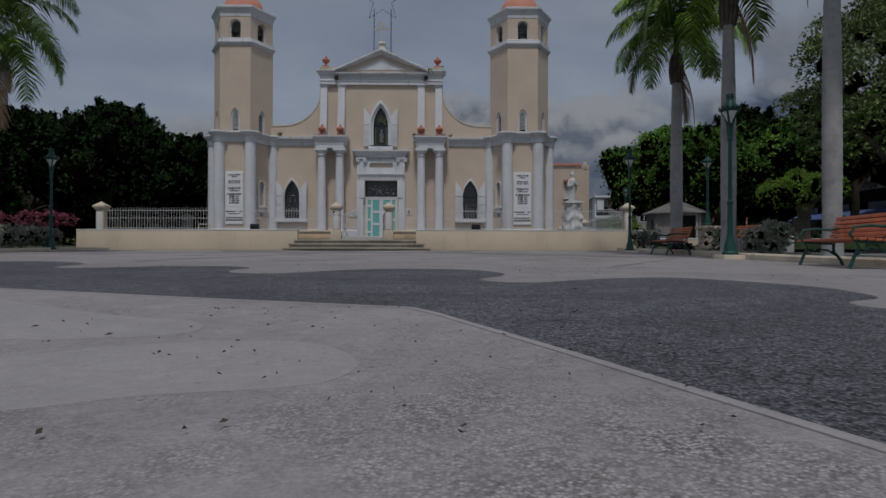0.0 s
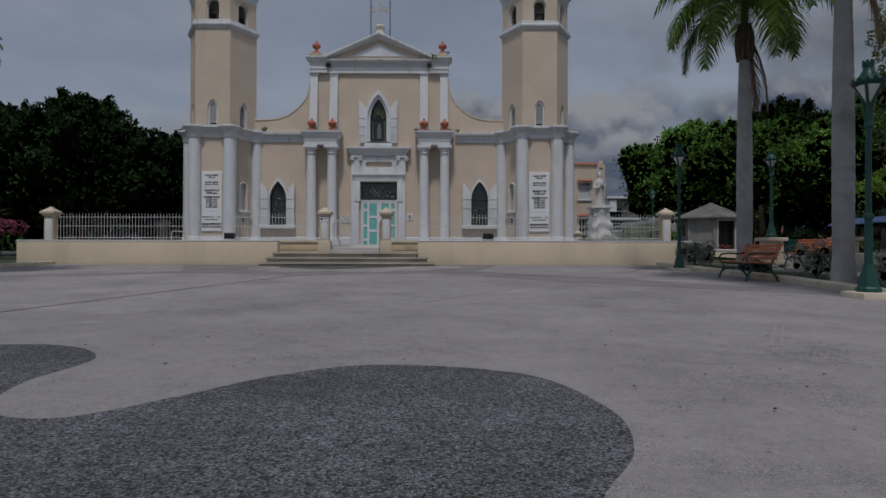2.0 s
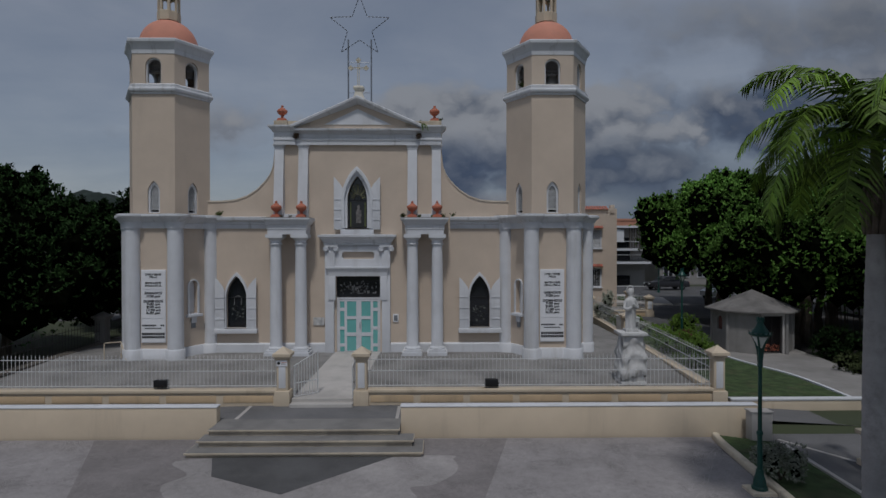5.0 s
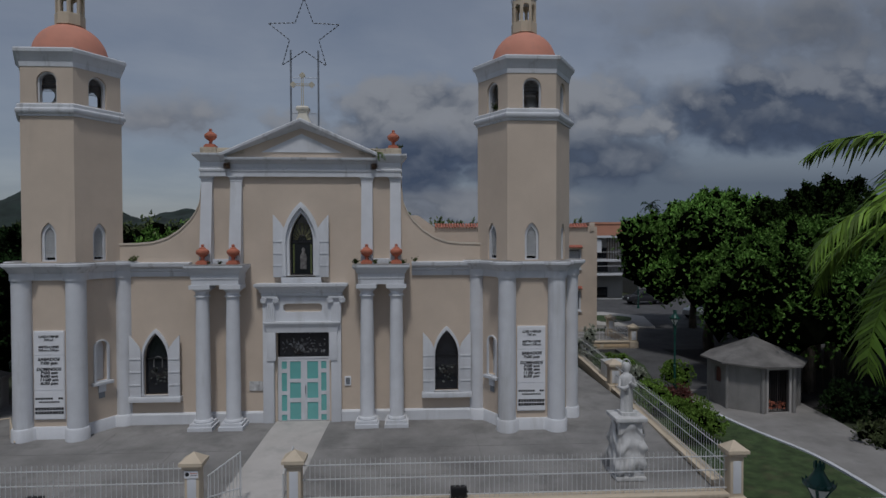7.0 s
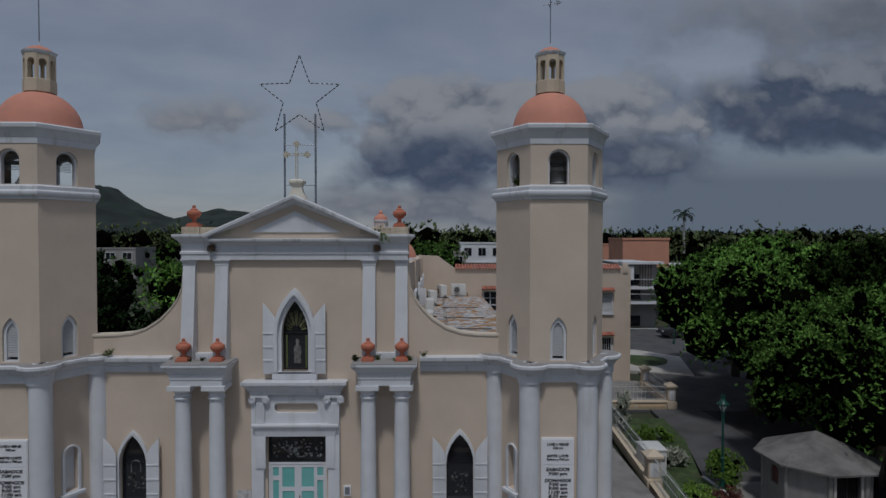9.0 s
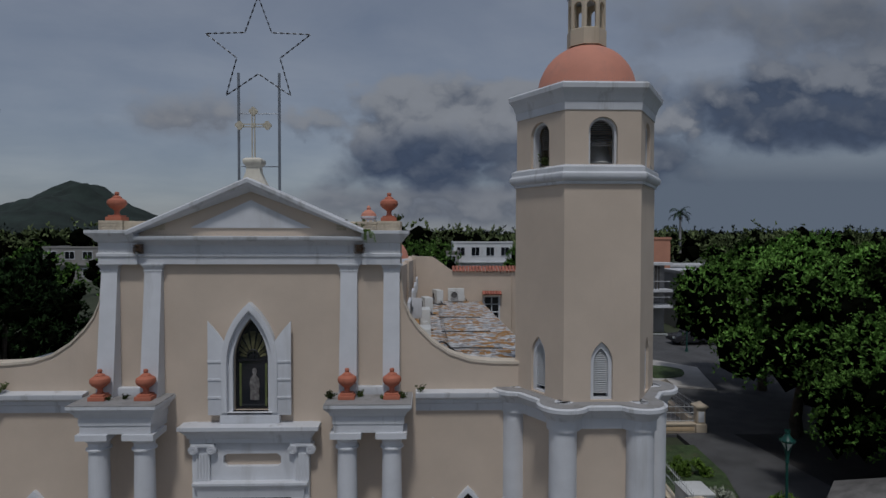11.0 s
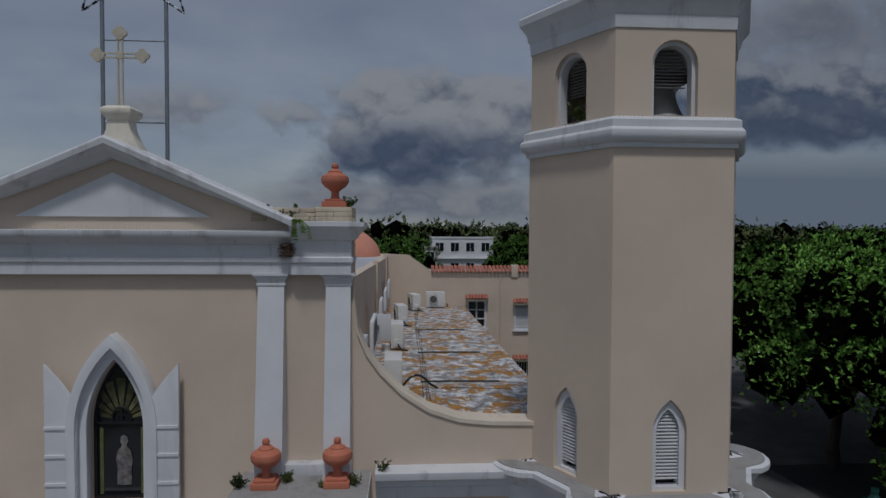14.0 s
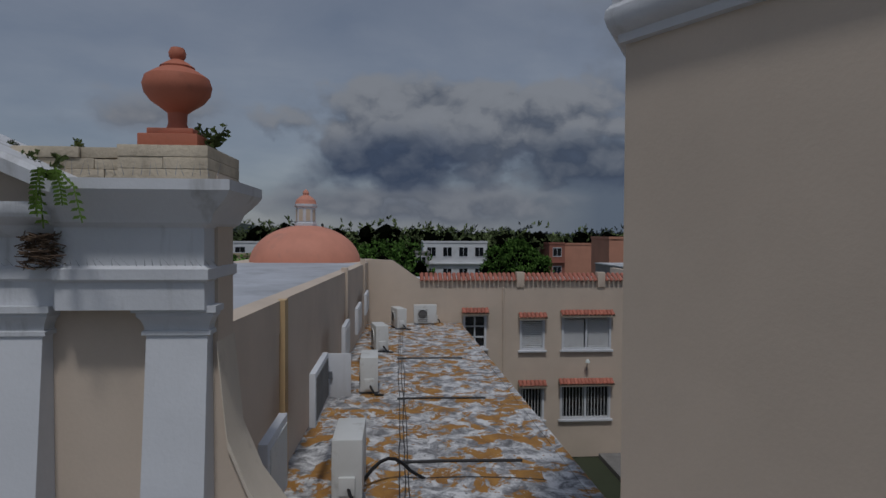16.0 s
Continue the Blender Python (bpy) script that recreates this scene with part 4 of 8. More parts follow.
def tower(cx, inner_face):
    """A bell tower. inner_face: the front face that turns towards the middle of the church."""
    g = G()
    for k in range(6):
        at = face_at(cx, RS - 0.02, k)
        hs = []
        if k == inner_face:
            hs = [round_top(0, 3.55, 0.36, 4.65)]
        g.prism(rect(-RS / 2 + 0.01, YARD - 0.05, RS / 2 - 0.01, 6.95), 0, 0.22, hs, at)
    lower = cpart("bell_tower", g, M_BEIGE, label="hexagonal cream bell tower with corner columns and a salmon dome", weld=True)
    # niche in the inner face
    at = face_at(cx, RS - 0.02, inner_face)
    g = G().prism(round_top(0, 3.50, 0.52, 4.62), -0.05, 0.01, [round_top(0, 3.551, 0.36, 4.65)], at)
    g.prism(rect(-0.34, 3.42, 0.34, 3.52), -0.14, 0.0, (), at)
    g.prism(rect(-0.12, 3.18, 0.12, 3.42), -0.06, 0.0, (), at)
    part("niche_trim", g, M_WHITE, lower, "white arched niche with a small sill", bevel=0.008)
    part("niche_back", G().prism(rect(-0.25, 3.5, 0.25, 4.9), 0.17, 0.2, (), at), M_WHITE, lower)
    part("wall_tile", G().prism(rect(-0.10, 2.98, 0.10, 3.20), -0.02, 0.0, (), at), M_STEEL, lower)
    for k in range(6):
        x, y = hexpts(RS + 0.02, cx)[k]
        if y > TY + 0.3:
            continue
        part("tower_column", G().lathe([(0.292, 0.0), (0.288, 2.0), (0.285, 5.2)], x, y, YARD, 26), M_WHITE, lower, "smooth white engaged column")
    # foot, frieze and cornice follow the columns
    for name, e, rc, prof, m in (("plinth_course", 0.05, 0.36, [(-0.3, 1.72), (0, 1.72), (0, 2.25), (-0.03, 2.29), (-0.3, 2.31)], M_WHITE),
                                 ("frieze", 0.06, 0.34, [(-0.3, 6.84), (0, 6.84), (0.0, 7.08), (-0.3, 7.08)], M_WHITE),
                                 ("cornice", 0.10, 0.36, [(-0.5, 7.07), (0.0, 7.07), (0.03, 7.11), (0.05, 7.16), (0.15, 7.24), (0.19, 7.28), (0.19, 7.35), (0.16, 7.37), (-0.5, 7.40)], M_TRIM)):
        part(name, G().sweep(wavy(cx, e, rc), prof, closed=True), m, lower, sharp=40)
    part("cornice_top", G().prism(wavy(cx, 0.22, 0.48), 7.30, 7.385), M_LEDGE, lower)
    # shaft
    g = G()
    for k in range(6):
        at = face_at(cx, RS, k)
        g.prism(rect(-RS / 2, 7.36, RS / 2, 11.95), 0, 0.25, [gothic(0, 7.42, 0.46, 8.20, 8.63)] if k in (3, 4, 5, 0) else [], at)
    shaft = cpart("tower_shaft", g, M_BEIGE, label="plain cream stucco hexagonal tower shaft", weld=True)
    for k in (3, 4, 5, 0):
        at = face_at(cx, RS, k)
        fr = part("louvre_window", G().prism(gothic(0, 7.42, 0.455, 8.20, 8.62), 0.06, 0.20, [gothic(0, 7.46, 0.31, 8.18, 8.49)], at), M_WHITE, shaft, "white louvred pointed window")
        for j in range(20):
            z = 7.545 + j * 0.046
            w = 0.31 if z < 8.18 else 0.31 * math.sqrt(max(0.02, 1 - ((z - 8.18) / 0.31) ** 1.4))
            part("louvre", G().prism([(0.10, z), (0.155, z + 0.034), (0.155, z + 0.044), (0.10, z + 0.012)], -w / 2, w / 2, (), lambda d, v, u, at=at: at(u, v, d)), M_FENCE, fr)
        part("dark_backing", G().prism(rect(-0.2, 7.43, 0.2, 8.56), 0.21, 0.24, (), at), M_DKGLASS, fr)
    part("belfry_ledge", ring([(RS - 0.02, 11.89), (RS + 0.05, 11.90), (RS + 0.055, 11.955), (RS + 0.09, 11.97), (RS + 0.13, 12.005), (RS + 0.15, 12.06), (RS + 0.143, 12.11), (RS + 0.11, 12.145), (RS + 0.095, 12.15), (RS + 0.095, 12.245), (RS + 0.075, 12.26), (RS - 0.02, 12.30)], cx), M_TRIM, shaft, "rounded white ledge with bird spikes", sharp=28)
    # belfry
    g = G()
    for k in range(6):
        at = face_at(cx, RS - 0.02, k)
        g.prism(rect(-RS / 2 + 0.01, 12.25, RS / 2 - 0.01, 13.55), 0, 0.25, [round_top(0, 12.31, 0.60, 12.98)], at)
    bel = cpart("belfry", g, M_BEIGE, label="cream belfry with round-arched openings", weld=True)
    for k in range(6):
        at = face_at(cx, RS - 0.02, k)
        part("arch_trim", G().prism(round_top(0, 12.305, 0.598, 12.98), 0.07, 0.20, [round_top(0, 12.306, 0.50, 12.98)], at), M_WHITE, bel)
    for k in (3, 4, 5):
        at = face_at(cx, RS, k)
        for i in range(13):
            z = 12.72 + 0.044 * i
            w = 0.245 if z < 12.98 else math.sqrt(max(0.0004, 0.245 ** 2 - (z - 12.98) ** 2))
            part("louvre_slat", G().prism(rect(-w, z, w, z + 0.012), 0.26, 0.30, (), at), M_TREADLIKE, bel)
    part("belfry_floor", ring([(RS - 0.2, 12.2), (RS - 0.2, 12.30)], cx), M_LEDGE, bel)
    part("belfry_cornice", ring([(RS - 0.22, 13.42), (RS + 0.00, 13.42), (RS + 0.015, 13.58), (RS + 0.04, 13.61), (RS + 0.06, 13.70), (RS + 0.13, 13.79), (RS + 0.175, 13.84), (RS + 0.185, 13.93), (RS + 0.14, 13.97), (0.6, 14.08)], cx), M_TRIM, bel, "white moulded cornice below the dome", sharp=28)
    n = 16
    dome = [(1.10 * math.cos(radians(90 * i / n)) ** 0.95, 14.02 + 1.10 * math.sin(radians(90 * i / n))) for i in range(n)] + [(0.0, 15.13)]
    part("dome", G().lathe([(1.12, 13.98)] + dome, cx, TY, 0, 40), M_DOME, bel, "salmon painted dome", sharp=50)
    # lantern: eight little piers, a cap and a finial rod
    lan = part("lantern", G().lathe([(0.44, 15.08), (0.44, 15.44), (0.41, 15.46)], cx, TY, 0, 8, 22.5, 382.5), M_CREAM, bel, "small cream lantern with open arches")
    for k in range(8):
        a = radians(45 * k + 22.5)
        b = radians(45 * k + 67.5)
        p, q = Vector((cx + 0.42 * math.cos(a), TY + 0.42 * math.sin(a))), Vector((cx + 0.42 * math.cos(b), TY + 0.42 * math.sin(b)))
        ln = (q - p).length
        t = (q - p) / ln
        nn = Vector((-t.y, t.x))
        g = G().prism(rect(0, 15.38, ln, 16.19), 0, 0.07, [[(u + ln / 2, v) for u, v in round_top(0, 15.44, ln * 0.62, 15.94, 8)]], lambda u, v, d, p=p, t=t, nn=nn: (p.x + t.x * u + nn.x * d, p.y + t.y * u + nn.y * d, v))
        part("lantern_arch", g, M_CREAM, lan)
    part("lantern_cornice", G().lathe([(0.39, 16.15), (0.42, 16.18), (0.455, 16.23), (0.465, 16.28), (0.36, 16.30)], cx, TY, 0, 8, 22.5, 382.5), M_TRIM, lan)
    part("lantern_cap", G().lathe([(0.38, 16.285), (0.34, 16.34), (0.22, 16.42), (0.08, 16.46), (0.03, 16.50), (0.0, 16.51)], cx, TY, 0, 24), M_DOME, lan)
    rod = G().tube([(cx, TY, 16.6), (cx, TY, 19.3)], 0.016, 6)
    if cx > 0:
        rod.tube([(cx - 0.22, TY, 17.72), (cx + 0.25, TY, 17.80)], 0.012, 6).tube([(cx, TY - 0.2, 17.76), (cx, TY + 0.2, 17.76)], 0.012, 6)
        rod.prism([(cx + 0.18, 17.72), (cx + 0.34, 17.81), (cx + 0.18, 17.88)], TY - 0.005, TY + 0.005, (), wall_at)
    part("finial_rod", rod, M_STEEL, lan, "thin steel rod")
    # bell
    bell = thing("church_bell", "dark bronze bell hung in the belfry", "bell", at=(cx + 0.10, TY - 0.62, 12.36))
    part("bell_body", G().lathe([(0.36, 0.0), (0.37, 0.03), (0.31, 0.10), (0.25, 0.24), (0.21, 0.40), (0.17, 0.50), (0.07, 0.55), (0.0, 0.56)], 0, 0, 0, 28), M_BELL, bell)
    part("yoke", G().box(-0.98, -0.06, 0.56, 0.82, 0.06, 0.66), M_BARK, bell)


TX = 5.096
tower(TX, 3)
tower(2 * CX - TX, 5)

# ---- ground, plaza, street, yard ----


def slab(name, pts, material, zf, thick=0.05, kind="structure", label="", lift=0.0):
    """A paved sheet of the plan outline pts that follows the level zf(x, y)."""
    tris = tessellate_polygon([[Vector((x, y, 0)) for x, y in pts]])
    n = len(pts)
    g = G()
    g.v = [(x, y, zf(x, y) + lift) for x, y in pts] + [(x, y, zf(x, y) + lift - thick) for x, y in pts]
    g.f = [tuple(t) for t in tris] + [tuple(i + n for i in reversed(t)) for t in tris] + [(i, (i + 1) % n, n + (i + 1) % n, n + i) for i in range(n)]
    return tagged(part(name, g, material), label, kind=kind)


def spline(pts, closed=False, n=6):
    """A smooth line through plan points."""
    out, m = [], len(pts)
    for i in range(m if closed else m - 1):
        p = [Vector(pts[(i + k) % m] if closed else pts[max(0, min(m - 1, i + k))]) for k in (-1, 0, 1, 2)]
        for j in range(n):
            t = j / n
            q = 0.5 * (2 * p[1] + (p[2] - p[0]) * t + (2 * p[0] - 5 * p[1] + 4 * p[2] - p[3]) * t * t + (3 * p[1] - p[0] - 3 * p[2] + p[3]) * t ** 3)
            out.append((q.x, q.y))
    if not closed:
        out.append(tuple(pts[-1]))
    return out


pz = lambda x, y: plaza_z(y)
g = G()
ys = [-1500, -300, -60, -20, 0, 23.5, 23.9, 60, 90, 300, 900, 3500]
xs = [-3500, -600, -80, -14.2, 7.6, 12.0, 80, 600, 3500]
for y in ys:
    for x in xs:
        z = plaza_z(max(-20, min(23.5, y))) - 0.12 if y <= 23.6 else 1.36
        g.v.append((x, y, z))
for j in range(len(ys) - 1):
    for i in range(len(xs) - 1):
        a = j * len(xs) + i
        g.f.append((a, a + 1, a + 1 + len(xs), a + len(xs)))
tagged(part("ground", g, M_FAR), "dark green and brown ground under the town", kind="structure")
KERB = spline([(7.9, 23.5), (7.76, 22.6), (7.5, 18.0), (7.35, 15.0), (7.12, 13.0), (6.85, 11.2), (6.85, 8.5), (7.0, 5.0), (7.6, 0.0), (8.0, -12)], n=5)
KERBL = spline([(2 * CX - x, y) for x, y in ((7.75, 23.5), (7.62, 22.0), (7.45, 18.0), (7.22, 15.0), (6.9, 12.0), (6.8, 8.0), (7.0, 0.0), (7.6, -12))], n=5)
plaza = slab("plaza_pavement", list(reversed(KERB)) + KERBL, M_PLAZA, pz, 0.15, label="worn pale concrete plaza with stains and faded bands")
near = [(-14, 8.3), (-6.5, 5.0), (-2.70, 3.55), (-0.75, 2.72), (0.38, 2.28), (0.52, 2.02), (0.94, 0.98), (1.28, 0.10), (1.85, -1.4), (2.6, -4.2)]
farl = spline([(6.4, -3.0), (5.2, -1.3), (4.1, -1.2), (3.2, -0.2), (3.4, 1.2), (2.95, 2.1), (2.92, 2.55), (3.38, 2.95), (3.5, 3.9), (2.95, 4.95), (2.3, 4.9), (1.85, 4.62), (1.42, 4.28), (1.1, 4.32), (0.93, 4.72), (1.2, 5.25), (1.26, 5.85), (0.95, 6.6), (0.05, 6.87), (-0.55, 6.55), (-0.9, 6.1), (-1.3, 5.68), (-1.72, 5.80), (-1.95, 6.35), (-1.95, 7.1), (-2.5, 7.6), (-3.3, 7.55), (-4.0, 7.0), (-4.6, 7.2), (-5.0, 8.6), (-6.4, 9.6), (-7.4, 8.9), (-8.2, 9.4), (-8.8, 11.0), (-10.4, 11.4), (-14, 11.6)], n=7)
slab("dark_paving_band", near + farl, M_DARK, pz, 0.05, lift=0.002, label="dark exposed-aggregate band with a scalloped edge")
ring_ = spline([(-11.5, 14.6), (-8.0, 12.6), (-5.0, 10.6), (-2.9, 9.3), (-1.2, 8.55), (0.6, 8.05), (1.9, 7.75), (3.1, 6.9), (4.4, 5.2), (5.6, 2.6), (6.4, -1.5)], n=5)
slab("stained_paving_ring", ring_ + [(6.4, -2.9)] + farl, M_PLAZA3, pz, 0.05, lift=0.001, label="slightly darker dusty ring round the dark paving band")
g = G().sweep(near, [(-0.02, -0.01), (0.02, -0.01), (0.02, 0.004), (-0.02, 0.004)])
g.v = [(x, y, z + plaza_z(y)) for x, y, z in g.v]
tagged(part("paving_strip", g, M_LOBE), "thin pale concrete strip edging the dark band", kind="structure")
# stained star arms and the dark panel before the steps
slab("stained_paving_arm", [(-8.2, 23.45), (-6.46, 19.06), (-12.0, 15.3), (-12.0, 14.2), (-5.86, 18.4), (-2.95, 16.98), (0.42, 18.3), (2.9, 15.0), (6.6, 11.9), (6.9, 12.6), (3.96, 16.7), (1.4, 19.0), (2.3, 22.6), (2.5, 23.45)], M_PLAZA2, pz, 0.05, lift=0.004, label="darker stained concrete band of the plaza star")
slab("dark_paving_panel", [(-4.71, 22.2), (-4.32, 21.09), (-2.56, 20.14), (-0.57, 22.04), (-0.4, 22.2)], M_PATH, pz, 0.05, lift=0.012, label="dark angular paving panel before the church steps")
petal = [(-5.2, 22.1), (-4.9, 21.2), (-5.2, 20.6), (-4.75, 19.9), (-4.3, 19.75), (-4.1, 19.1), (-3.5, 18.6), (-2.95, 19.0), (-2.6, 19.35), (-2.25, 18.95), (-1.4, 18.5), (-0.85, 19.0), (-0.75, 19.5), (-0.2, 19.45), (0.25, 19.9), (0.1, 20.45), (0.6, 20.6), (1.1, 21.3), (1.05, 22.0), (0.5, 22.3)]
slab("faded_lobe", spline(petal, True, 6), paving_mat("half_faded_concrete", (0.288, 0.273, 0.272), 0.12, 0.17, 0.5, 0.45), pz, 0.03, lift=0.006, label="faded pale flower shape in the plaza paving")
for pts in ([(-2.2, 2.75), (-1.69, 2.42), (-1.0, 1.96), (-0.52, 1.72), (-0.43, 1.4), (-0.74, 1.26), (-1.04, 1.26), (-1.6, 1.5), (-2.4, 2.1)],
            [(-1.6, 0.72), (-1.1, 0.84), (-0.78, 0.92), (-0.56, 1.10), (-0.22, 1.22), (0.11, 1.16), (0.29, 0.86), (0.26, 0.62), (0.10, 0.52), (-0.15, 0.46), (-0.5, 0.30), (-1.4, 0.2)]):
    slab("faded_lobe", spline(pts, True, 5), M_LOBE, pz, 0.03, lift=0.001, label="faded pale lobe of the plaza pattern")
# expansion joints
for a, b, w, m in (((-2.95, 16.98), (-4.6, 9.4), 0.006, M_PLAZA2), ((7.5, 22.4), (5.47, 18.8), 0.012, M_CRACK)):
    g = G().sweep([a, b], [(-w, 0), (w, 0), (w, 0.006), (-w, 0.006)])
    g.v = [(x, y, z + plaza_z(y) + 0.004) for x, y, z in g.v]
    tagged(part("paving_joint", g, m), "dark joint line in the plaza concrete", kind="structure")
for (ax, ay), (bx, by) in (((3.05, 7.55), (3.95, 9.05)), ((4.35, 9.72), (5.62, 11.82))):
    for s in (-0.04, 0.04):
        g = G().sweep([(ax + s, ay), (bx + s, by)], [(-0.007, 0), (0.007, 0), (0.007, 0.004), (-0.007, 0.004)])
        g.v = [(x, y, z + plaza_z(y) + 0.004) for x, y, z in g.v]
        tagged(part("worn_chalk_line", g, M_LOBE), "faint pale scraped line in the plaza concrete", kind="structure")
for a, b in (((2.99, 15.11), (0.2, 10.9)), ((3.57, 13.34), (3.63, 10.58)), ((7.5, 22.6), (4.41, 17.09))):
    n = 14
    pts = [(a[0] + (b[0] - a[0]) * i / n + 0.05 * math.sin(2.3 * i + a[0]) + 0.03 * math.sin(5.1 * i), a[1] + (b[1] - a[1]) * i / n) for i in range(n + 1)]
    g = G().sweep(pts, [(-0.008, -0.01), (0.008, -0.01), (0.008, 0.001), (-0.008, 0.001)])
    g.v = [(x, y, z + plaza_z(y) + 0.004) for x, y, z in g.v]
    tagged(part("paving_crack", g, M_CRACK), "thin dark crack across the plaza concrete", kind="structure")
rs = random.Random(17)
for k in range(14):
    cx, cy, r = rs.uniform(-9, 6.2), rs.uniform(7.2, 16), rs.uniform(0.05, 0.14)
    pts = [(cx + r * (1 + 0.5 * rs.random()) * 1.7 * math.cos(a * 0.7), cy + r * (0.6 + 0.5 * rs.random()) * math.sin(a * 0.7)) for a in range(9)]
    slab("pale_scuff", spline(pts, True, 3), M_LOBE, pz, 0.02, lift=0.0015 + 0.0002 * k, label="small pale scuffed patch on the plaza")
rs = random.Random(41)
g = G()
for k in range(260):
    x, y = (rs.uniform(-4.5, 4.5), rs.uniform(-0.6, 8.5)) if k < 150 else (rs.uniform(-1.2, 2.2), rs.uniform(0.15, 2.3))
    a, s = rs.uniform(0, 6.28), rs.uniform(0.006, 0.019) if k < 150 else rs.uniform(0.004, 0.011)
    c, u, w = Vector((x, y, plaza_z(y) + 0.012)), Vector((math.cos(a), math.sin(a), 0)) * s, Vector((-math.sin(a), math.cos(a), 0)) * s * 0.45
    g.add([c - u, c + w + Vector((0, 0, 0.006)), c + u + Vector((0, 0, rs.uniform(-0.004, 0.008))), c - w], [(0, 1, 2, 3)])
tagged(part("leaf_litter", g, mat("dry_leaf_litter", (0.06, 0.048, 0.04), 0.9, 0.3, 5, 30, 0, island=0.5)), "small dry leaves scattered on the plaza", "leaf litter", kind="stuff")


def strip(path, prof, zf):
    g = G().sweep(path, prof)
    g.v = [(x, y, z + zf(x, y)) for x, y, z in g.v]
    return g


for nm, path, s in (("kerb", KERB, 1), ("kerb", list(reversed(KERBL)), 1)):
    tagged(part(nm, strip(path, [(-0.02, -0.15), (-0.02, 0.10), (-0.04, 0.13), (-0.17, 0.13), (-0.19, 0.10), (-0.19, -0.15)], pz), M_KERB), "low rounded cream concrete kerb", kind="structure")

# street between the plaza's wall and the church, falling a little to the west
street_z = lambda x, y: 1.57 if x > -4.5 else max(1.30, 1.57 + (x + 4.5) * 0.022)
g = G()
sx_ = [-40, -14, -9, -4.5, 2, 8.2, 9.3, 12.5]
for x in sx_:
    for y in (22.95, 23.85, 25.28):
        g.v.append((x, y, street_z(x, y) if x < 8.3 else (1.50 if x < 9.4 else 1.30)))
for i in range(len(sx_) - 1):
    for j in range(2):
        a = i * 3 + j
        if j == 1:
            g.f.append((a, a + 3, a + 4, a + 1))
tagged(part("street", g, M_ASPHALT), "grey asphalt lane before the church gate", kind="structure")
for x0, x1, y0, y1 in ((-4.75, -4.65, 23.9, 25.2), (-0.45, -0.36, 23.9, 25.1), (4.0, 4.09, 23.9, 25.2)):
    z = street_z(x0, 0)
    tagged(part("road_marking", G().box(x0, y0, z - 0.01, x1, y1, z + 0.005), M_PALE), "worn white road marking", kind="structure")
# steps
M_TREAD = mat("worn_step_tread", (0.20, 0.195, 0.19), 0.9, 0.15, 1, 60, 0.2, dirt=((0.12, 0.12, 0.12), 0.4, 1.5))
steps = thing("plaza_steps", "three wide cream-edged concrete steps up to the street", "steps", at=(-2.52, 22.0, plaza_z(22)))
for k, (x0, x1, y0, z) in enumerate(((-5.38, 0.34, 22.16, 1.255), (-5.24, 0.10, 22.55, 1.415), (-5.10, -0.27, 22.92, 1.575))):
    zt = z - plaza_z(22)
    st = part("step", G().box(x0 + 2.57, y0 - 22.0 + 0.055, 1.0 - plaza_z(22), x1 + 2.47, 23.1 - 22.0, zt - 0.03), M_STEP, steps, bevel=0.008)
    part("nosing", G().box(x0 + 2.52, y0 - 22.0, zt - 0.045, x1 + 2.52, 23.1 - 22.0, zt), M_STEP, st, bevel=0.01)
    part("tread", G().box(x0 + 2.54, y0 - 22.0 + 0.03, z - plaza_z(22) - 0.002, x1 + 2.50, 23.1 - 22.0, z - plaza_z(22) + 0.006), M_TREAD, st)
landing = tagged(part("landing", G().box(-5.08, 22.99, 1.2, -0.28, 23.9, 1.572), M_TREAD), "worn grey landing above the steps", kind="structure")
# low walls
for nm, x0, x1 in (("wall_low_west", -14.0, -5.09), ("wall_low_east", -0.28, 9.16)):
    g = G().box(x0, 23.55, 0.9, x1, 23.83, 1.965)
    w = tagged(part(nm, g, M_LOWWALL, bevel=0.02), "low cream rendered wall with a white top", kind="structure")
    part("wall_cap", G().box(x0 - 0.01, 23.535, 1.965, x1 + 0.01, 23.845, 2.0), M_WHITE, w, bevel=0.015)
# yard
yd = G()
for y in (25.35, 25.4, 31.0, 46.0):
    yd.v += [(-14.0, y, 1.3), (9.2, y, 1.3), (9.2, y, yard_z(y)), (-14.0, y, yard_z(y))]
yd.f = [(0, 1, 2, 3), (15, 14, 13, 12)] + [(4 * j + i, 4 * j + (i + 1) % 4, 4 * j + 4 + (i + 1) % 4, 4 * j + 4 + i) for j in range(3) for i in range(4)]
tagged(part("yard_pavement", yd, M_YARD), "stained grey concrete yard round the church", kind="structure")
slab("entrance_walk", [(-3.55, 25.30), (-1.78, 25.30), (-1.58, 31.0), (-1.55, 31.9), (-3.35, 31.9), (-3.38, 31.0)], M_WALK, lambda x, y: yard_z(y), 0.1, lift=0.006, label="pale concrete walk from gate to door")
tagged(part("gate_step", G().box(-3.55, 25.0, 1.3, -1.75, 25.36, 1.66), M_WALK, bevel=0.01), "pale concrete step at the gate", kind="structure")
for x in (-11, -8.2, -5.8, 0.3, 3.2, 6.0):
    slab("yard_joint", [(x, 25.6), (x + 0.02, 25.6), (x + 0.02, 31.0), (x, 31.0)], M_TREAD, lambda u, y: yard_z(y), 0.02, lift=0.004, label="dark joint in the yard concrete")
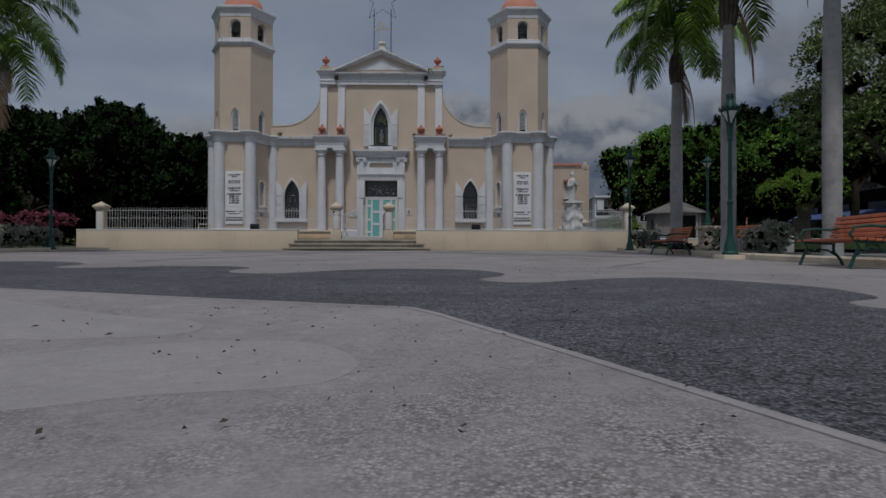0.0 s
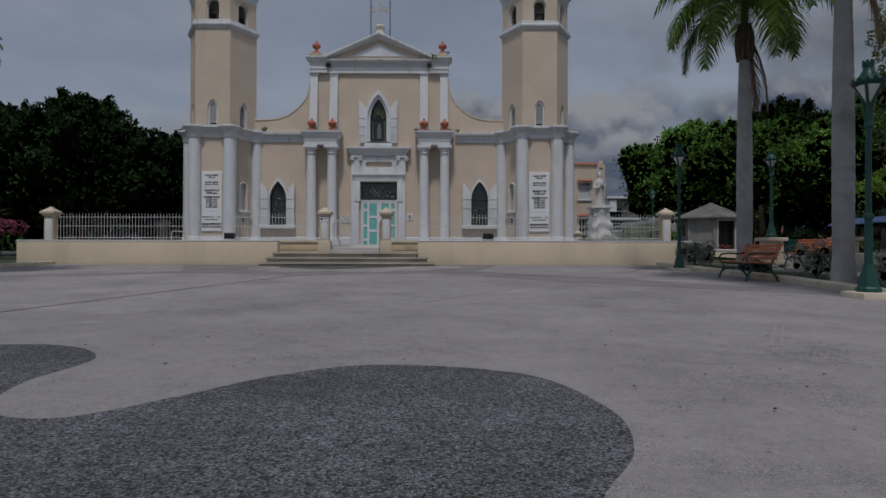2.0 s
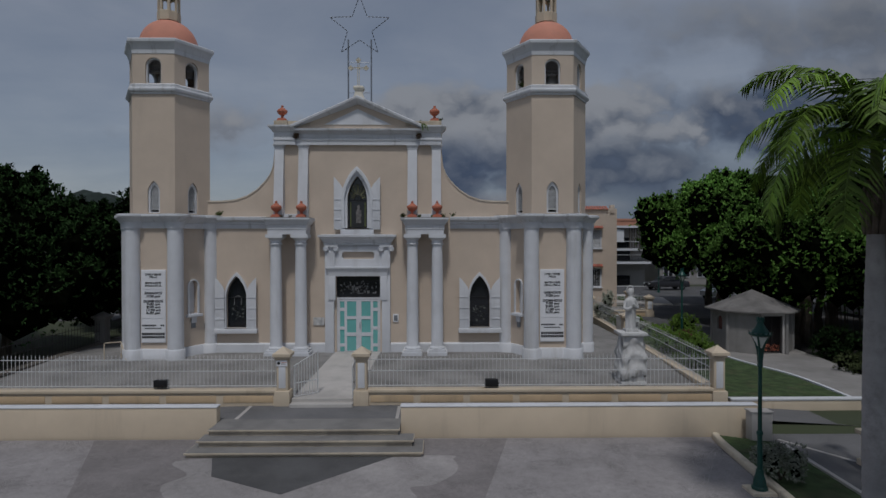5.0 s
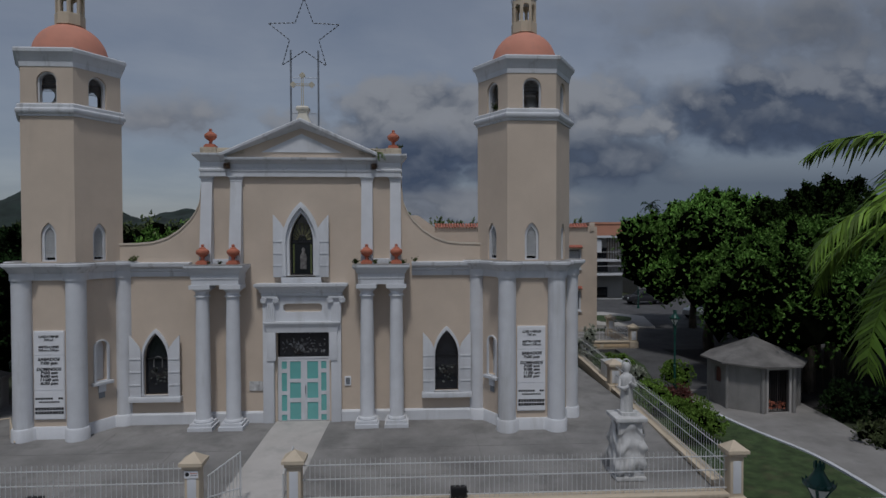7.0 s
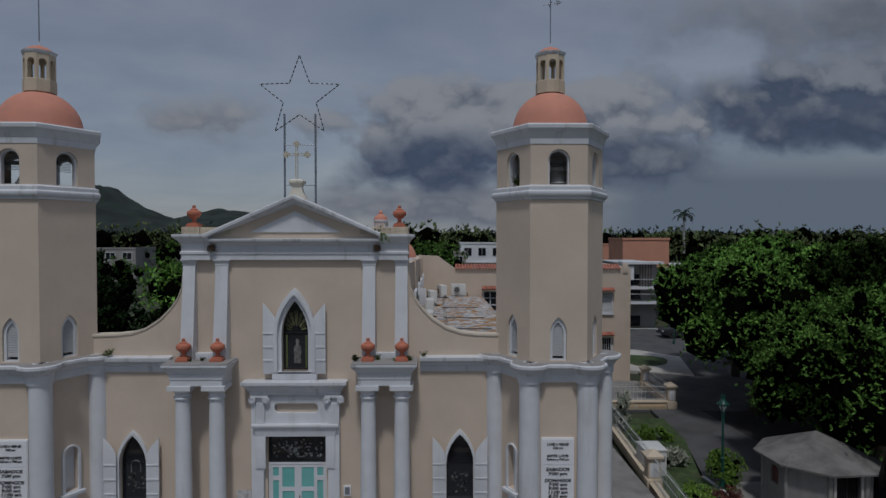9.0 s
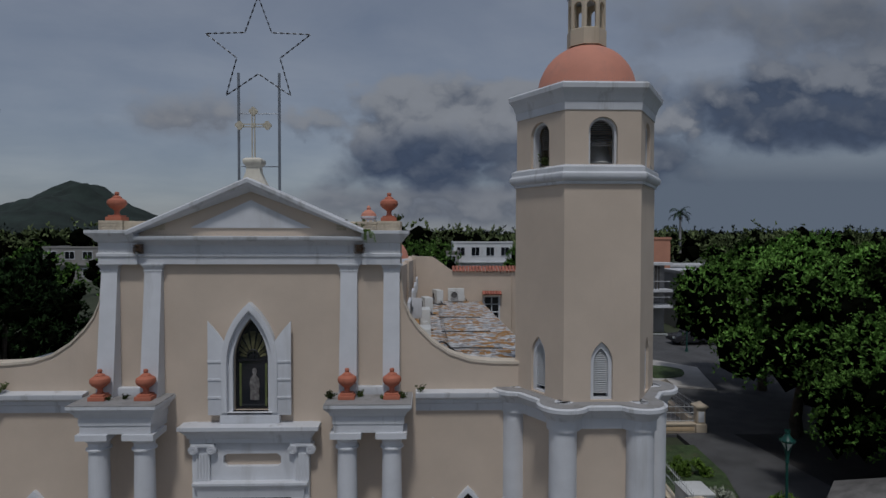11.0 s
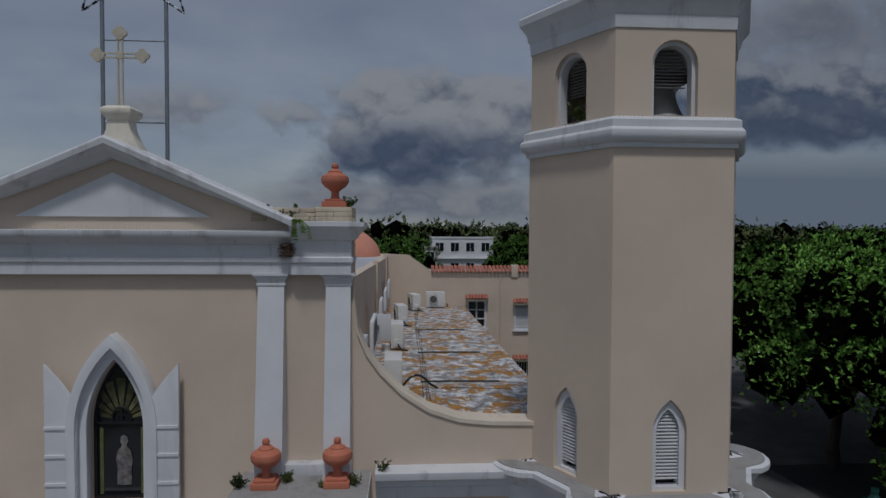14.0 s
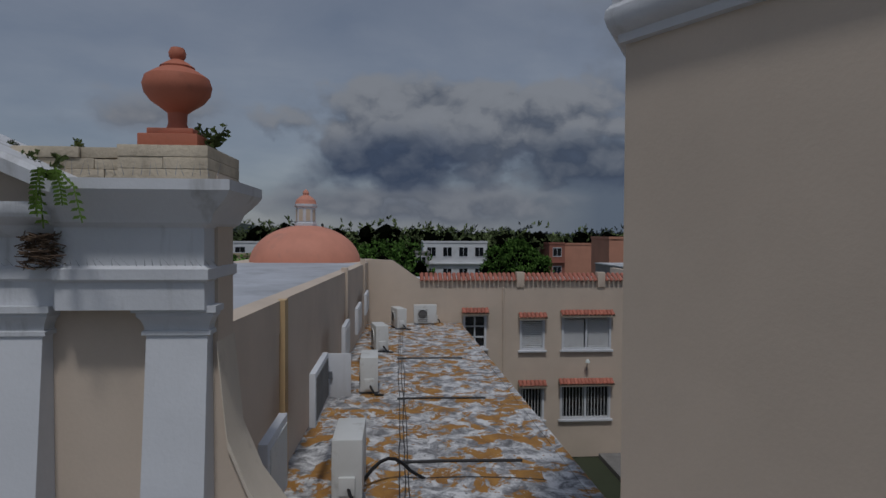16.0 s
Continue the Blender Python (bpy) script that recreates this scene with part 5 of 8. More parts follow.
for y in (27.4, 29.3):
    for x0, x1 in ((-13.5, -3.6), (-1.6, 9.0)):
        tagged(part("yard_joint", G().box(x0, y, yard_z(y) - 0.02, x1, y + 0.02, yard_z(y) + 0.004), M_TREAD), "dark joint in the yard concrete", kind="structure")

# ---- fence ----
FY = 25.36
M_PANEL = mat("recessed_fence_panel", (0.56, 0.42, 0.27), 0.85, 0.08, 1.2, 50, 0.12, dirt=((0.30, 0.24, 0.17), 0.35, 1.8), streak=True)


def pillar(x, y, z0, z1=3.27, w=0.16, rz=0.0, old=False):
    cream, inset = (M_GREYWALL, M_GREYWALL) if old else (M_CREAM, M_WHITE)
    p = thing("fence_pillar", "mildewed grey-brown pillar with a pyramid cap" if old else "cream gate pillar with a white inset and pyramid cap", "pillar", "church fence pillars", at=(x, y, z0), rz=rz)
    h = z1 - z0
    part("shaft", G().box(-w, -w, 0, w, w, h - 0.36), cream, p, bevel=0.015)
    part("pillar_foot", G().box(-w - 0.06, -w - 0.06, 0, w + 0.06, w + 0.06, min(0.5, h * 0.3)), cream, p, bevel=0.02)
    part("white_inset", G().box(-w + 0.06, -w - 0.012, min(0.5, h * 0.3) + 0.08, w - 0.06, -w + 0.02, h - 0.46), inset, p, bevel=0.006)
    part("cap_moulding", G().box(-w - 0.05, -w - 0.05, h - 0.36, w + 0.05, w + 0.05, h - 0.27), cream, p, bevel=0.02)
    g = G().box(-w - 0.10, -w - 0.10, h - 0.27, w + 0.10, w + 0.10, h - 0.19)
    q = w + 0.09
    g.add([(-q, -q, h - 0.192), (q, -q, h - 0.192), (q, q, h - 0.192), (-q, q, h - 0.192), (0, 0, h)], [(0, 1, 4), (1, 2, 4), (2, 3, 4), (3, 0, 4), (3, 2, 1, 0)])
    part("pyramid_cap", g, cream, p)
    return p


for x, y, z0 in ((-3.80, FY, 1.5), (-1.52, FY, 1.5), (8.93, FY, 1.45), (-13.98, FY, 1.3)):
    pillar(x, y, z0)
pillar(9.62, 35.8, 1.6, 3.1, 0.22)
pillar(10.2, 45.0, 1.6, 3.1, 0.22)
pillar(-13.95, 34.3, 1.3, 3.3, 0.22, old=True)


def fence_run(a, b, z0, z1, zbase, label, base=True, gap=0.115, iron=None, wall=None):
    """A low base wall with a railing of upright bars between two plan points."""
    a, b = Vector(a), Vector(b)
    ln = (b - a).length
    rz = math.degrees(math.atan2(b.y - a.y, b.x - a.x))
    f = thing("iron_fence", label, "fence", "church fence", at=(a.x, a.y, zbase), rz=rz)
    h0, h1 = z0 - zbase, z1 - zbase
    if base:
        part("base_wall", G().box(0, -0.13, 0, ln, 0.13, h0 - 0.12), wall or M_CREAM, f, bevel=0.01)
        part("base_coping", G().box(0, -0.18, h0 - 0.12, ln, 0.18, h0 - 0.03), wall or M_CREAM, f, bevel=0.02)
        k = max(1, round(ln / 1.55))
        for i in range(k):
            part("base_panel", G().box(ln * i / k + 0.1, -0.145, h0 - 0.40, ln * (i + 1) / k - 0.1, -0.12, h0 - 0.20), wall or M_PANEL, f, bevel=0.008)
    for h in (h0 + 0.06, h0 + 0.52 * (h1 - h0), h1 - 0.12):
        part("rail", G().box(0, -0.012, h - 0.010, ln, 0.010, h + 0.010), iron or M_FENCE, f)
    n = int(ln / gap)
    bar = mesh_of("bar", G().box(-0.0052, -0.0052, h0 - 0.03, 0.0052, 0.0052, h1 - 0.03).add([(-0.008, -0.008, h1 - 0.03), (0.008, -0.008, h1 - 0.03), (0.008, 0.008, h1 - 0.03), (-0.008, 0.008, h1 - 0.03), (0, 0, h1 + 0.03)], [(0, 1, 4), (1, 2, 4), (2, 3, 4), (3, 0, 4)]), iron or M_FENCE)
    for i in range(n):
        same_mesh("bar", bar, f, Matrix.Translation((ln * (i + 0.5) / n, 0, 0)))
    return f


fence_run((-13.8, FY), (-3.97, FY), 2.06, 3.0, 1.3, "white iron railing on a cream panelled base wall")
fence_run((-1.35, FY), (8.76, FY), 2.06, 3.0, 1.45, "white iron railing on a cream panelled base wall")
fence_run((8.97, 25.7), (9.58, 35.5), 2.0, 2.95, 1.5, "white iron railing on a low cream wall beside the lawn", gap=0.16)
fence_run((9.66, 36.1), (10.18, 44.7), 2.0, 2.95, 1.5, "white iron railing on a low cream wall beside the lawn", gap=0.20)
M_OLDIRON = mat("dark_rusty_iron", (0.035, 0.03, 0.03), 0.7, 0.2, 5, 50, 0.1)
M_OLDWALL = mat("mildewed_brown_render", (0.13, 0.115, 0.098), 0.9, 0.2, 0.9, 50, 0.2, dirt=((0.05, 0.045, 0.04), 0.5, 1.2), streak=True)
fence_run((-14.0, 44), (-13.9, 25.7), 1.98, 2.9, 1.3, "mildewed base wall with a rusty iron railing beside the yard", gap=0.20, iron=M_OLDIRON, wall=M_OLDWALL)
rail = thing("ramp_handrail", "bent cream-painted steel handrail at the edge of the yard", "handrail", at=(-11.8, 30.5, yard_z(30.5)))
part("rail_tube", G().tube([(0.0, 0.0, -0.02), (0.0, 0.0, 0.60), (0.03, 0.02, 0.62), (0.48, 0.30, 0.62), (0.55, 0.2, 0.56), (0.95, -0.25, 0.02)], 0.022, 8), M_CREAM, rail)
part("rail_post", G().tube([(0.48, 0.30, -0.02), (0.48, 0.30, 0.62)], 0.02, 8), M_CREAM, rail)
# gate: two leaves with a top that rises to the middle
gate = thing("iron_gate", "white iron double gate with a peaked top standing open", "gate", at=(-2.66, FY, 1.72))
for s, swing in ((-1, 39), (1, -96)):
    # a leaf runs from its hinge at the pillar to the middle
    gl = G().box(0.0, -0.015, 0.05, 0.80, 0.015, 0.08).box(0.0, -0.012, 0.44, 0.80, 0.012, 0.47)
    gl.tube([(0.0, 0, 0.95), (0.80, 0, 1.32)], 0.016, 6)
    gl.box(0.77, -0.018, 0.0, 0.80, 0.018, 1.33).box(0.0, -0.018, 0.0, 0.03, 0.018, 0.96)
    leaf = part("gate_leaf", gl, M_FENCE, gate)
    leaf.matrix_basis = Matrix.Translation((0.86 * s, 0.05, 0)) @ (pose(0, 0, 0, 0, 0, swing) if s < 0 else pose(0, 0, 0, 0, 0, 180 + swing))
    for i in range(8):
        u = 0.07 + 0.09 * i
        part("bar", G().box(u - 0.007, -0.007, 0.06, u + 0.007, 0.007, 0.93 + 0.46 * u), M_FENCE, leaf)
sg = thing("warning_sign", "small white warning sign on the gate pillar", "sign", at=(-3.80, FY - 0.187, 2.72))
part("panel", G().box(-0.15, 0, 0, 0.15, 0.012, 0.17), M_SIGN, sg)
part("emblem", G().put(G().lathe([(0.045, 0), (0.045, 0.004)], n=16), Matrix.Translation((-0.09, 0.0, 0.09)) @ pose(0, 0, 0, 90)), M_INK, sg)
part("line", G().box(-0.02, -0.003, 0.10, 0.13, 0.001, 0.115), M_TERRA, sg)
part("line", G().box(-0.02, -0.003, 0.06, 0.13, 0.001, 0.07), M_INK, sg)
for x in (-7.35, 2.28):
    fl = thing("flood_light", "small black flood light on the fence base", "flood light", "church flood lights", at=(x, FY + 0.02, 2.03))
    part("housing", G().box(-0.19, -0.10, 0.05, 0.19, 0.08, 0.27), M_BLACK, fl, bevel=0.02)
    part("bracket", G().tube([(-0.21, 0, 0.16), (-0.21, 0, 0.01), (0.21, 0, 0.01), (0.21, 0, 0.16)], 0.012, 6), M_BLACK, fl)
    for i in range(5):
        part("fin", G().box(-0.16 + 0.075 * i, 0.08, 0.07, -0.14 + 0.075 * i, 0.12, 0.25), M_BLACK, fl)

# ---- nave, aisle roof, parish house ----
g = G()
nave = [(0.35, 32.24), (0.80, 52.4), (2 * CX - 0.80, 52.4), (2 * CX - 0.35, 32.24)]
g.prism(nave, 1.6, 9.45)
cpart("nave_wall", g, M_BEIGE, label="plain cream side wall of the nave")
nv = G()
for (a, b) in ((nave[0], nave[1]), (nave[3], nave[2])):
    s = 1 if a[0] > CX else -1
    nv.add([(a[0] + 0.01 * s, a[1], 9.3), (b[0] + 0.01 * s, b[1], 9.3), (b[0] - 0.22 * s, b[1], 9.3), (a[0] - 0.22 * s, a[1], 9.3), (a[0] + 0.01 * s, a[1], 9.80), (b[0] + 0.01 * s, b[1], 9.52), (b[0] - 0.22 * s, b[1], 9.55), (a[0] - 0.22 * s, a[1], 9.83)],
           [(3, 2, 1, 0), (4, 5, 6, 7), (0, 1, 5, 4), (1, 2, 6, 5), (2, 3, 7, 6), (3, 0, 4, 7)])
cpart("nave_parapet", nv, M_BEIGE)
M_NAVEROOF = mat("silver_roof_coating", (0.42, 0.44, 0.48), 0.7, 0.15, 0.5, 20, 0.2, dirt=((0.24, 0.25, 0.27), 0.5, 0.9))
cpart("nave_roof", G().prism([(0.15, 32.3), (0.60, 52.2), (2 * CX - 0.60, 52.2), (2 * CX - 0.15, 32.3)], 9.40, 9.50), M_NAVEROOF, label="flat silver-coated nave roof with pale ridges")
for s in (1,):
    for y in (36.3, 44.2, 50.2):
        x = 0.35 + (y - 32.24) * 0.0223
        cpart("wall_pier", G().box(x - 0.1, y - 0.12, 7.0, x + 0.07, y + 0.12, 9.75), mat("ochre_streaked_pier", (0.56, 0.40, 0.22), 0.85, 0.1, 1, 40, 0.1) if y < 40 else M_BEIGE)
# aisle roofs, patched white over ochre
M_OCHRE = bpy.data.materials.new("peeling_roof_coating")
M_OCHRE.use_nodes = True
n_, l_ = M_OCHRE.node_tree.nodes, M_OCHRE.node_tree.links
b_ = n_["Principled BSDF"]
b_.inputs["Roughness"].default_value = 0.85
ge = n_.new("ShaderNodeNewGeometry")
mp = n_.new("ShaderNodeVectorMath")
mp.operation = "MULTIPLY"
mp.inputs[1].default_value = (1.1, 0.9, 1)
l_.new(ge.outputs["Position"], mp.inputs[0])


def rnoise(scale, detail, rough, vec, off=0.0):
    t = n_.new("ShaderNodeTexNoise")
    t.inputs["Scale"].default_value, t.inputs["Detail"].default_value, t.inputs["Roughness"].default_value, t.inputs["Distortion"].default_value = scale, detail, rough, 0.6
    a = n_.new("ShaderNodeVectorMath")
    a.inputs[1].default_value = (off, off, off)
    l_.new(vec, a.inputs[0])
    l_.new(a.outputs[0], t.inputs["Vector"])
    return t.outputs[0]


def rramp(f, stops, hard=False):
    t = n_.new("ShaderNodeValToRGB")
    t.color_ramp.interpolation = "LINEAR"
    while len(t.color_ramp.elements) < len(stops):
        t.color_ramp.elements.new(0.5)
    for e, (p, c) in zip(t.color_ramp.elements, stops):
        e.position, e.color = p, (*c, 1)
    l_.new(f, t.inputs[0])
    return t.outputs[0]


def rmix(f, a, b):
    t = n_.new("ShaderNodeMix")
    t.data_type = "RGBA"
    for v, k in ((f, 0), (a, 6), (b, 7)):
        l_.new(v, t.inputs[k])
    return t.outputs[2]


ochre = rramp(rnoise(3.0, 5, 0.6, mp.outputs[0], 4), [(0.3, (0.25, 0.12, 0.032)), (0.7, (0.44, 0.225, 0.05))])
white = rramp(rnoise(3.6, 7, 0.70, mp.outputs[0], 9), [(0.34, (0.12, 0.12, 0.125)), (0.46, (0.27, 0.27, 0.28)), (0.54, (0.50, 0.505, 0.515)), (0.60, (0.66, 0.66, 0.67))])
mask = rramp(rnoise(2.1, 9, 0.70, mp.outputs[0], 2), [(0.524, (0, 0, 0)), (0.534, (1, 1, 1))])
dark = rramp(rnoise(5.0, 6, 0.7, mp.outputs[0], 15), [(0.57, (0, 0, 0)), (0.68, (1, 1, 1))])
blk = rramp(rnoise(9.0, 3, 0.6, mp.outputs[0], 1), [(0.0, (0.07, 0.07, 0.075)), (1.0, (0.13, 0.12, 0.12))])
l_.new(rmix(dark, rmix(mask, white, ochre), blk), b_.inputs["Base Color"])
bp_ = n_.new("ShaderNodeBump")
bp_.inputs["Strength"].default_value, bp_.inputs["Distance"].default_value = 0.35, 0.03
l_.new(mask, bp_.inputs["Height"])
l_.new(bp_.outputs[0], b_.inputs["Normal"])
roof_z = lambda y: 7.42 - (y - 34.0) * 0.0195
for s in (1, -1):
    mx = lambda x: x if s > 0 else 2 * CX - x
    g = G()
    for y in (32.3, 52.4):
        g.v += [(mx(0.3), y, roof_z(y) - 0.25), (mx(4.5), y, roof_z(y) - 0.25), (mx(4.5), y, roof_z(y)), (mx(0.3), y, roof_z(y))]
    g.f = [(0, 1, 2, 3), (7, 6, 5, 4), (0, 4, 5, 1), (1, 5, 6, 2), (2, 6, 7, 3), (3, 7, 4, 0)]
    cpart("aisle_roof", g, M_OCHRE if s > 0 else M_ROOFW, label="flat aisle roof of peeling white and ochre coating")
    ga = G().box(min(mx(0.5), mx(4.42)), 32.4, 1.7, max(mx(0.5), mx(4.42)), 52.35, 6.9)
    cpart("aisle_wall", ga, M_BEIGE)
    gk = G()
    for y in (32.3, 52.4):
        gk.v += [(mx(4.40), y, roof_z(y) - 0.26), (mx(4.56), y, roof_z(y) - 0.26), (mx(4.56), y, roof_z(y) + 0.012), (mx(4.40), y, roof_z(y) + 0.012)]
    gk.f = [(0, 1, 2, 3), (7, 6, 5, 4), (0, 4, 5, 1), (1, 5, 6, 2), (2, 6, 7, 3), (3, 7, 4, 0)]
    cpart("roof_kerb", gk, M_OCHRE if s > 0 else M_ROOFW)
for y in (36.6, 40.2, 44.6):
    cpart("roof_seam", G().tube([(2.0, y, roof_z(y) + 0.02), (2.6, y + 0.02, roof_z(y) + 0.02), (3.8, y - 0.03, roof_z(y) + 0.02)], 0.022, 6), M_BLACK)
# rear dome
dm = [(2.45 * math.cos(radians(4.6 * i)), 1.72 * math.sin(radians(4.6 * i))) for i in range(20)] + [(0.0, 1.72)]
dome2 = cpart("rear_dome", G().lathe([(2.45, -1.2)] + dm, -2.13, 55.6, 9.33, 48), M_DOME, label="large salmon dome over the crossing", sharp=50)
lt = part("dome_lantern", G().lathe([(0.50, 1.5), (0.50, 1.80), (0.44, 1.83), (0.44, 2.5), (0.52, 2.56), (0.52, 2.66)], -2.13, 55.6, 9.33, 8), M_TRIM, dome2)
part("lantern_cap", G().lathe([(0.48, 2.66), (0.42, 2.85), (0.22, 3.02), (0.12, 3.06), (0.14, 3.16), (0.10, 3.26), (0.0, 3.34)], -2.13, 55.6, 9.33, 24), M_DOME, dome2)
for k in range(8):
    a = radians(45 * k + 22.5)
    part("lantern_opening", G().put(G().box(-0.09, -0.02, 1.9, 0.09, 0.02, 2.42), Matrix.Translation((-2.13 + 0.405 * math.cos(a), 55.6 + 0.405 * math.sin(a), 9.33)) @ pose(0, 0, 0, 0, 0, math.degrees(a) + 90)), M_CREAM, lt)
cpart("crossing_block", G().box(-5.2, 52.6, 1.6, 0.75, 58.6, 9.42), M_BEIGE)

parish = thing("parish_house", "two-storey cream parish house with clay-tile window hoods", "house", at=(7, 52.5, 1.5))
PO = Matrix.Translation((-7, -52.5, -1.5))


def ppart(name, g, m, parent=None, label="", bevel=0.0):
    ob = part(name, g, m, parent or parish, label, bevel)
    if parent is None:
        ob.matrix_basis = PO
    return ob


wins = [(4.72, 5.62, 7.35, 6.0), (7.07, 8.05, 7.15, 5.92), (8.83, 10.87, 7.25, 5.92), (7.07, 8.05, 4.35, 3.02), (8.78, 10.87, 4.40, 3.02), (12.0, 13.02, 7.25, 5.92), (12.0, 13.02, 4.40, 3.02)]
out_l = [(0.72, 1.4), (14.2, 1.4), (14.2, 8.85), (2.85, 8.85), (1.80, 9.60), (0.85, 9.64), (0.72, 9.60)]
ppart("house_wall", G().prism(out_l, 52.5, 52.75, [rect(a, d, b, c) for a, b, c, d in wins], wall_at), M_BEIGE, label="cream rendered wall")
ppart("house_body", G().box(0.75, 52.8, 1.4, 14.15, 61, 8.3), M_BEIGE)
ppart("house_side_wall", G().box(13.9, 52.76, 1.4, 14.2, 61, 8.85), M_BEIGE)
ppart("roof_deck", G().box(0.8, 52.8, 8.3, 14.1, 60.9, 8.36), M_ROOFW)
tile = mesh_of("roof_tile", G().lathe([(0.075, 0.0), (0.085, 0.34)], 0, 0, 0, 8, 0, 180).put(G().lathe([(0.060, 0.0), (0.070, 0.34)], 0, 0, 0, 8, 0, 180), Matrix()), M_TILE)


def tile_row(parent, x0, x1, y, z, ln=0.34, step=0.17, off=None):
    n = max(2, int((x1 - x0) / step))
    for i in range(n):
        m = Matrix.Translation((x0 + (x1 - x0) * (i + 0.5) / n, y, z)) @ pose(0, 0, 0, -66, 0, 0) @ pose(0, 0, 0, 0, 0, 180) @ Matrix.Scale(ln / 0.34, 4)
        same_mesh("roof_tile", tile, parent, (PO @ m) if parent is parish else m)


for a, b in ((2.9, 6.9), (7.2, 10.3), (10.6, 13.55)):
    tile_row(parish, a, b, 52.36, 8.74, 0.34, 0.19)
    tile_row(parish, a, b, 52.62, 8.87, 0.34, 0.19)
for x in (7.05, 10.45, 13.85):
    ppart("parapet_pier", G().box(x - 0.16, 52.44, 8.5, x + 0.16, 52.8, 9.12), M_BEIGE, bevel=0.01)
for i, (a, b, c, d) in enumerate(wins):
    w = ppart("window", G().prism(rect(a - 0.03, d - 0.03, b + 0.03, c + 0.03), 52.47, 52.62, [rect(a + 0.06, d + 0.06, b - 0.06, c - 0.06)], wall_at), M_WHITE, label="white window under a clay-tile hood")
    part("sill", G().box(a - 0.1, 52.38, d - 0.10, b + 0.1, 52.5, d - 0.03), M_WHITE, w)
    part("pane", G().box(a + 0.02, 52.64, d, b - 0.02, 52.66, c), M_DKGLASS, w)
    halves = [(a, b)] if b - a < 1.3 else [(a, (a + b) / 2 - 0.02), ((a + b) / 2 + 0.02, b)]
    for u, v in halves:
        if i in (1, 2, 5):
            for k in range(14):
                z = d + 0.08 + (c - d - 0.16) * k / 14
                part("slat", G().box(u + 0.07, 52.55, z, v - 0.07, 52.58, z + (c - d - 0.16) / 14 - 0.012), M_FENCE, w)
        elif i == 0:
            part("mullion", G().box((u + v) / 2 - 0.03, 52.52, d, (u + v) / 2 + 0.03, 52.6, c), M_WHITE, w)
            for z in (d + (c - d) * 0.33, d + (c - d) * 0.66):
                part("mullion", G().box(u, 52.52, z - 0.025, v, 52.6, z + 0.025), M_WHITE, w)
        else:
            for k in range(7):
                x = u + 0.1 + (v - u - 0.2) * k / 6
                part("iron_bar", G().box(x - 0.012, 52.46, d + 0.03, x + 0.012, 52.484, c - 0.03), M_FENCE, w)
    if len(halves) == 2:
        part("mullion", G().box((a + b) / 2 - 0.045, 52.48, d, (a + b) / 2 + 0.045, 52.62, c), M_WHITE, w)
    hood = part("hood", G().prism([(52.5, c + 0.16), (52.18, c + 0.04), (52.18, c + 0.08), (52.5, c + 0.28)], a - 0.1, b + 0.1, (), lambda d_, v_, u_: (u_, d_, v_)), M_CREAM, w)
    n = int((b - a + 0.2) / 0.15)
    for k in range(n):
        same_mesh("roof_tile", tile, w, Matrix.Translation((a - 0.1 + (b - a + 0.2) * (k + 0.5) / n, 52.16, c + 0.10)) @ pose(0, 0, 0, -62, 0, 0) @ pose(0, 0, 0, 0, 0, 180))
wl_ = thing("wall_lamp", "small white wall lamp on the parish house", "lamp", at=(9.85, 52.5, 5.35))
part("arm", G().tube([(0, 0, -0.3), (0, -0.06, -0.3), (0, -0.18, 0.0), (0, -0.22, 0.1)], 0.018, 6), M_STEEL, wl_)
part("shade", G().lathe([(0.10, 0.0), (0.09, 0.06), (0.04, 0.14), (0.0, 0.16)], 0, -0.22, 0.04, 14), M_LAMPGLASS, wl_)
tagged(part("downpipe", G().tube([(6.35, 52.46, 1.6), (6.35, 52.46, 8.5)], 0.04, 8), M_BEIGE), "cream painted downpipe", kind="structure")


def ac_unit(x, y, rz, w=0.90, h=0.72, d=0.37):
    a = thing("ac_condenser", "weathered off-white air-conditioner condenser on the aisle roof", "air conditioner", "roof condensers", at=(x, y, roof_z(y)), rz=rz)
    part("casing", G().box(-w / 2, -d / 2, 0.06, w / 2, d / 2, h + 0.06), M_AC, a, bevel=0.02)
    part("fan_guard", G().put(G().lathe([(0.22, 0), (0.22, 0.02), (0.18, 0.025), (0.18, 0.0)], n=24), Matrix.Translation((-0.1, -d / 2, h / 2 + 0.06)) @ pose(0, 0, 0, 90)), M_AC, a)
    part("fan_hub", G().put(G().lathe([(0.17, 0), (0.17, 0.006), (0.0, 0.007)], n=20), Matrix.Translation((-0.1, -d / 2, h / 2 + 0.06)) @ pose(0, 0, 0, 90)), M_TREAD, a)
    for k in range(7):
        part("grille_bar", G().box(-0.30, -d / 2 - 0.03, 0.14 + 0.075 * k, 0.10, -d / 2 - 0.02, 0.15 + 0.075 * k), M_BLACK, a)
    for s in (-1, 1):
        part("foot", G().box(s * w * 0.35 - 0.03, -d / 2 - 0.03, 0, s * w * 0.35 + 0.03, d / 2 + 0.03, 0.06), M_STEEL, a)
    part("valve_cover", G().box(w / 2 - 0.01, -0.1, 0.12, w / 2 + 0.05, 0.1, 0.34), M_AC, a, bevel=0.015)
    part("hose", G().tube([(w / 2 + 0.03, 0.02, 0.2), (w / 2 + 0.12, 0.05, 0.16), (w / 2 + 0.16, 0.12, 0.05), (w / 2 + 0.14, 0.3, 0.03)], 0.022, 8), M_BLACK, a)
    return a


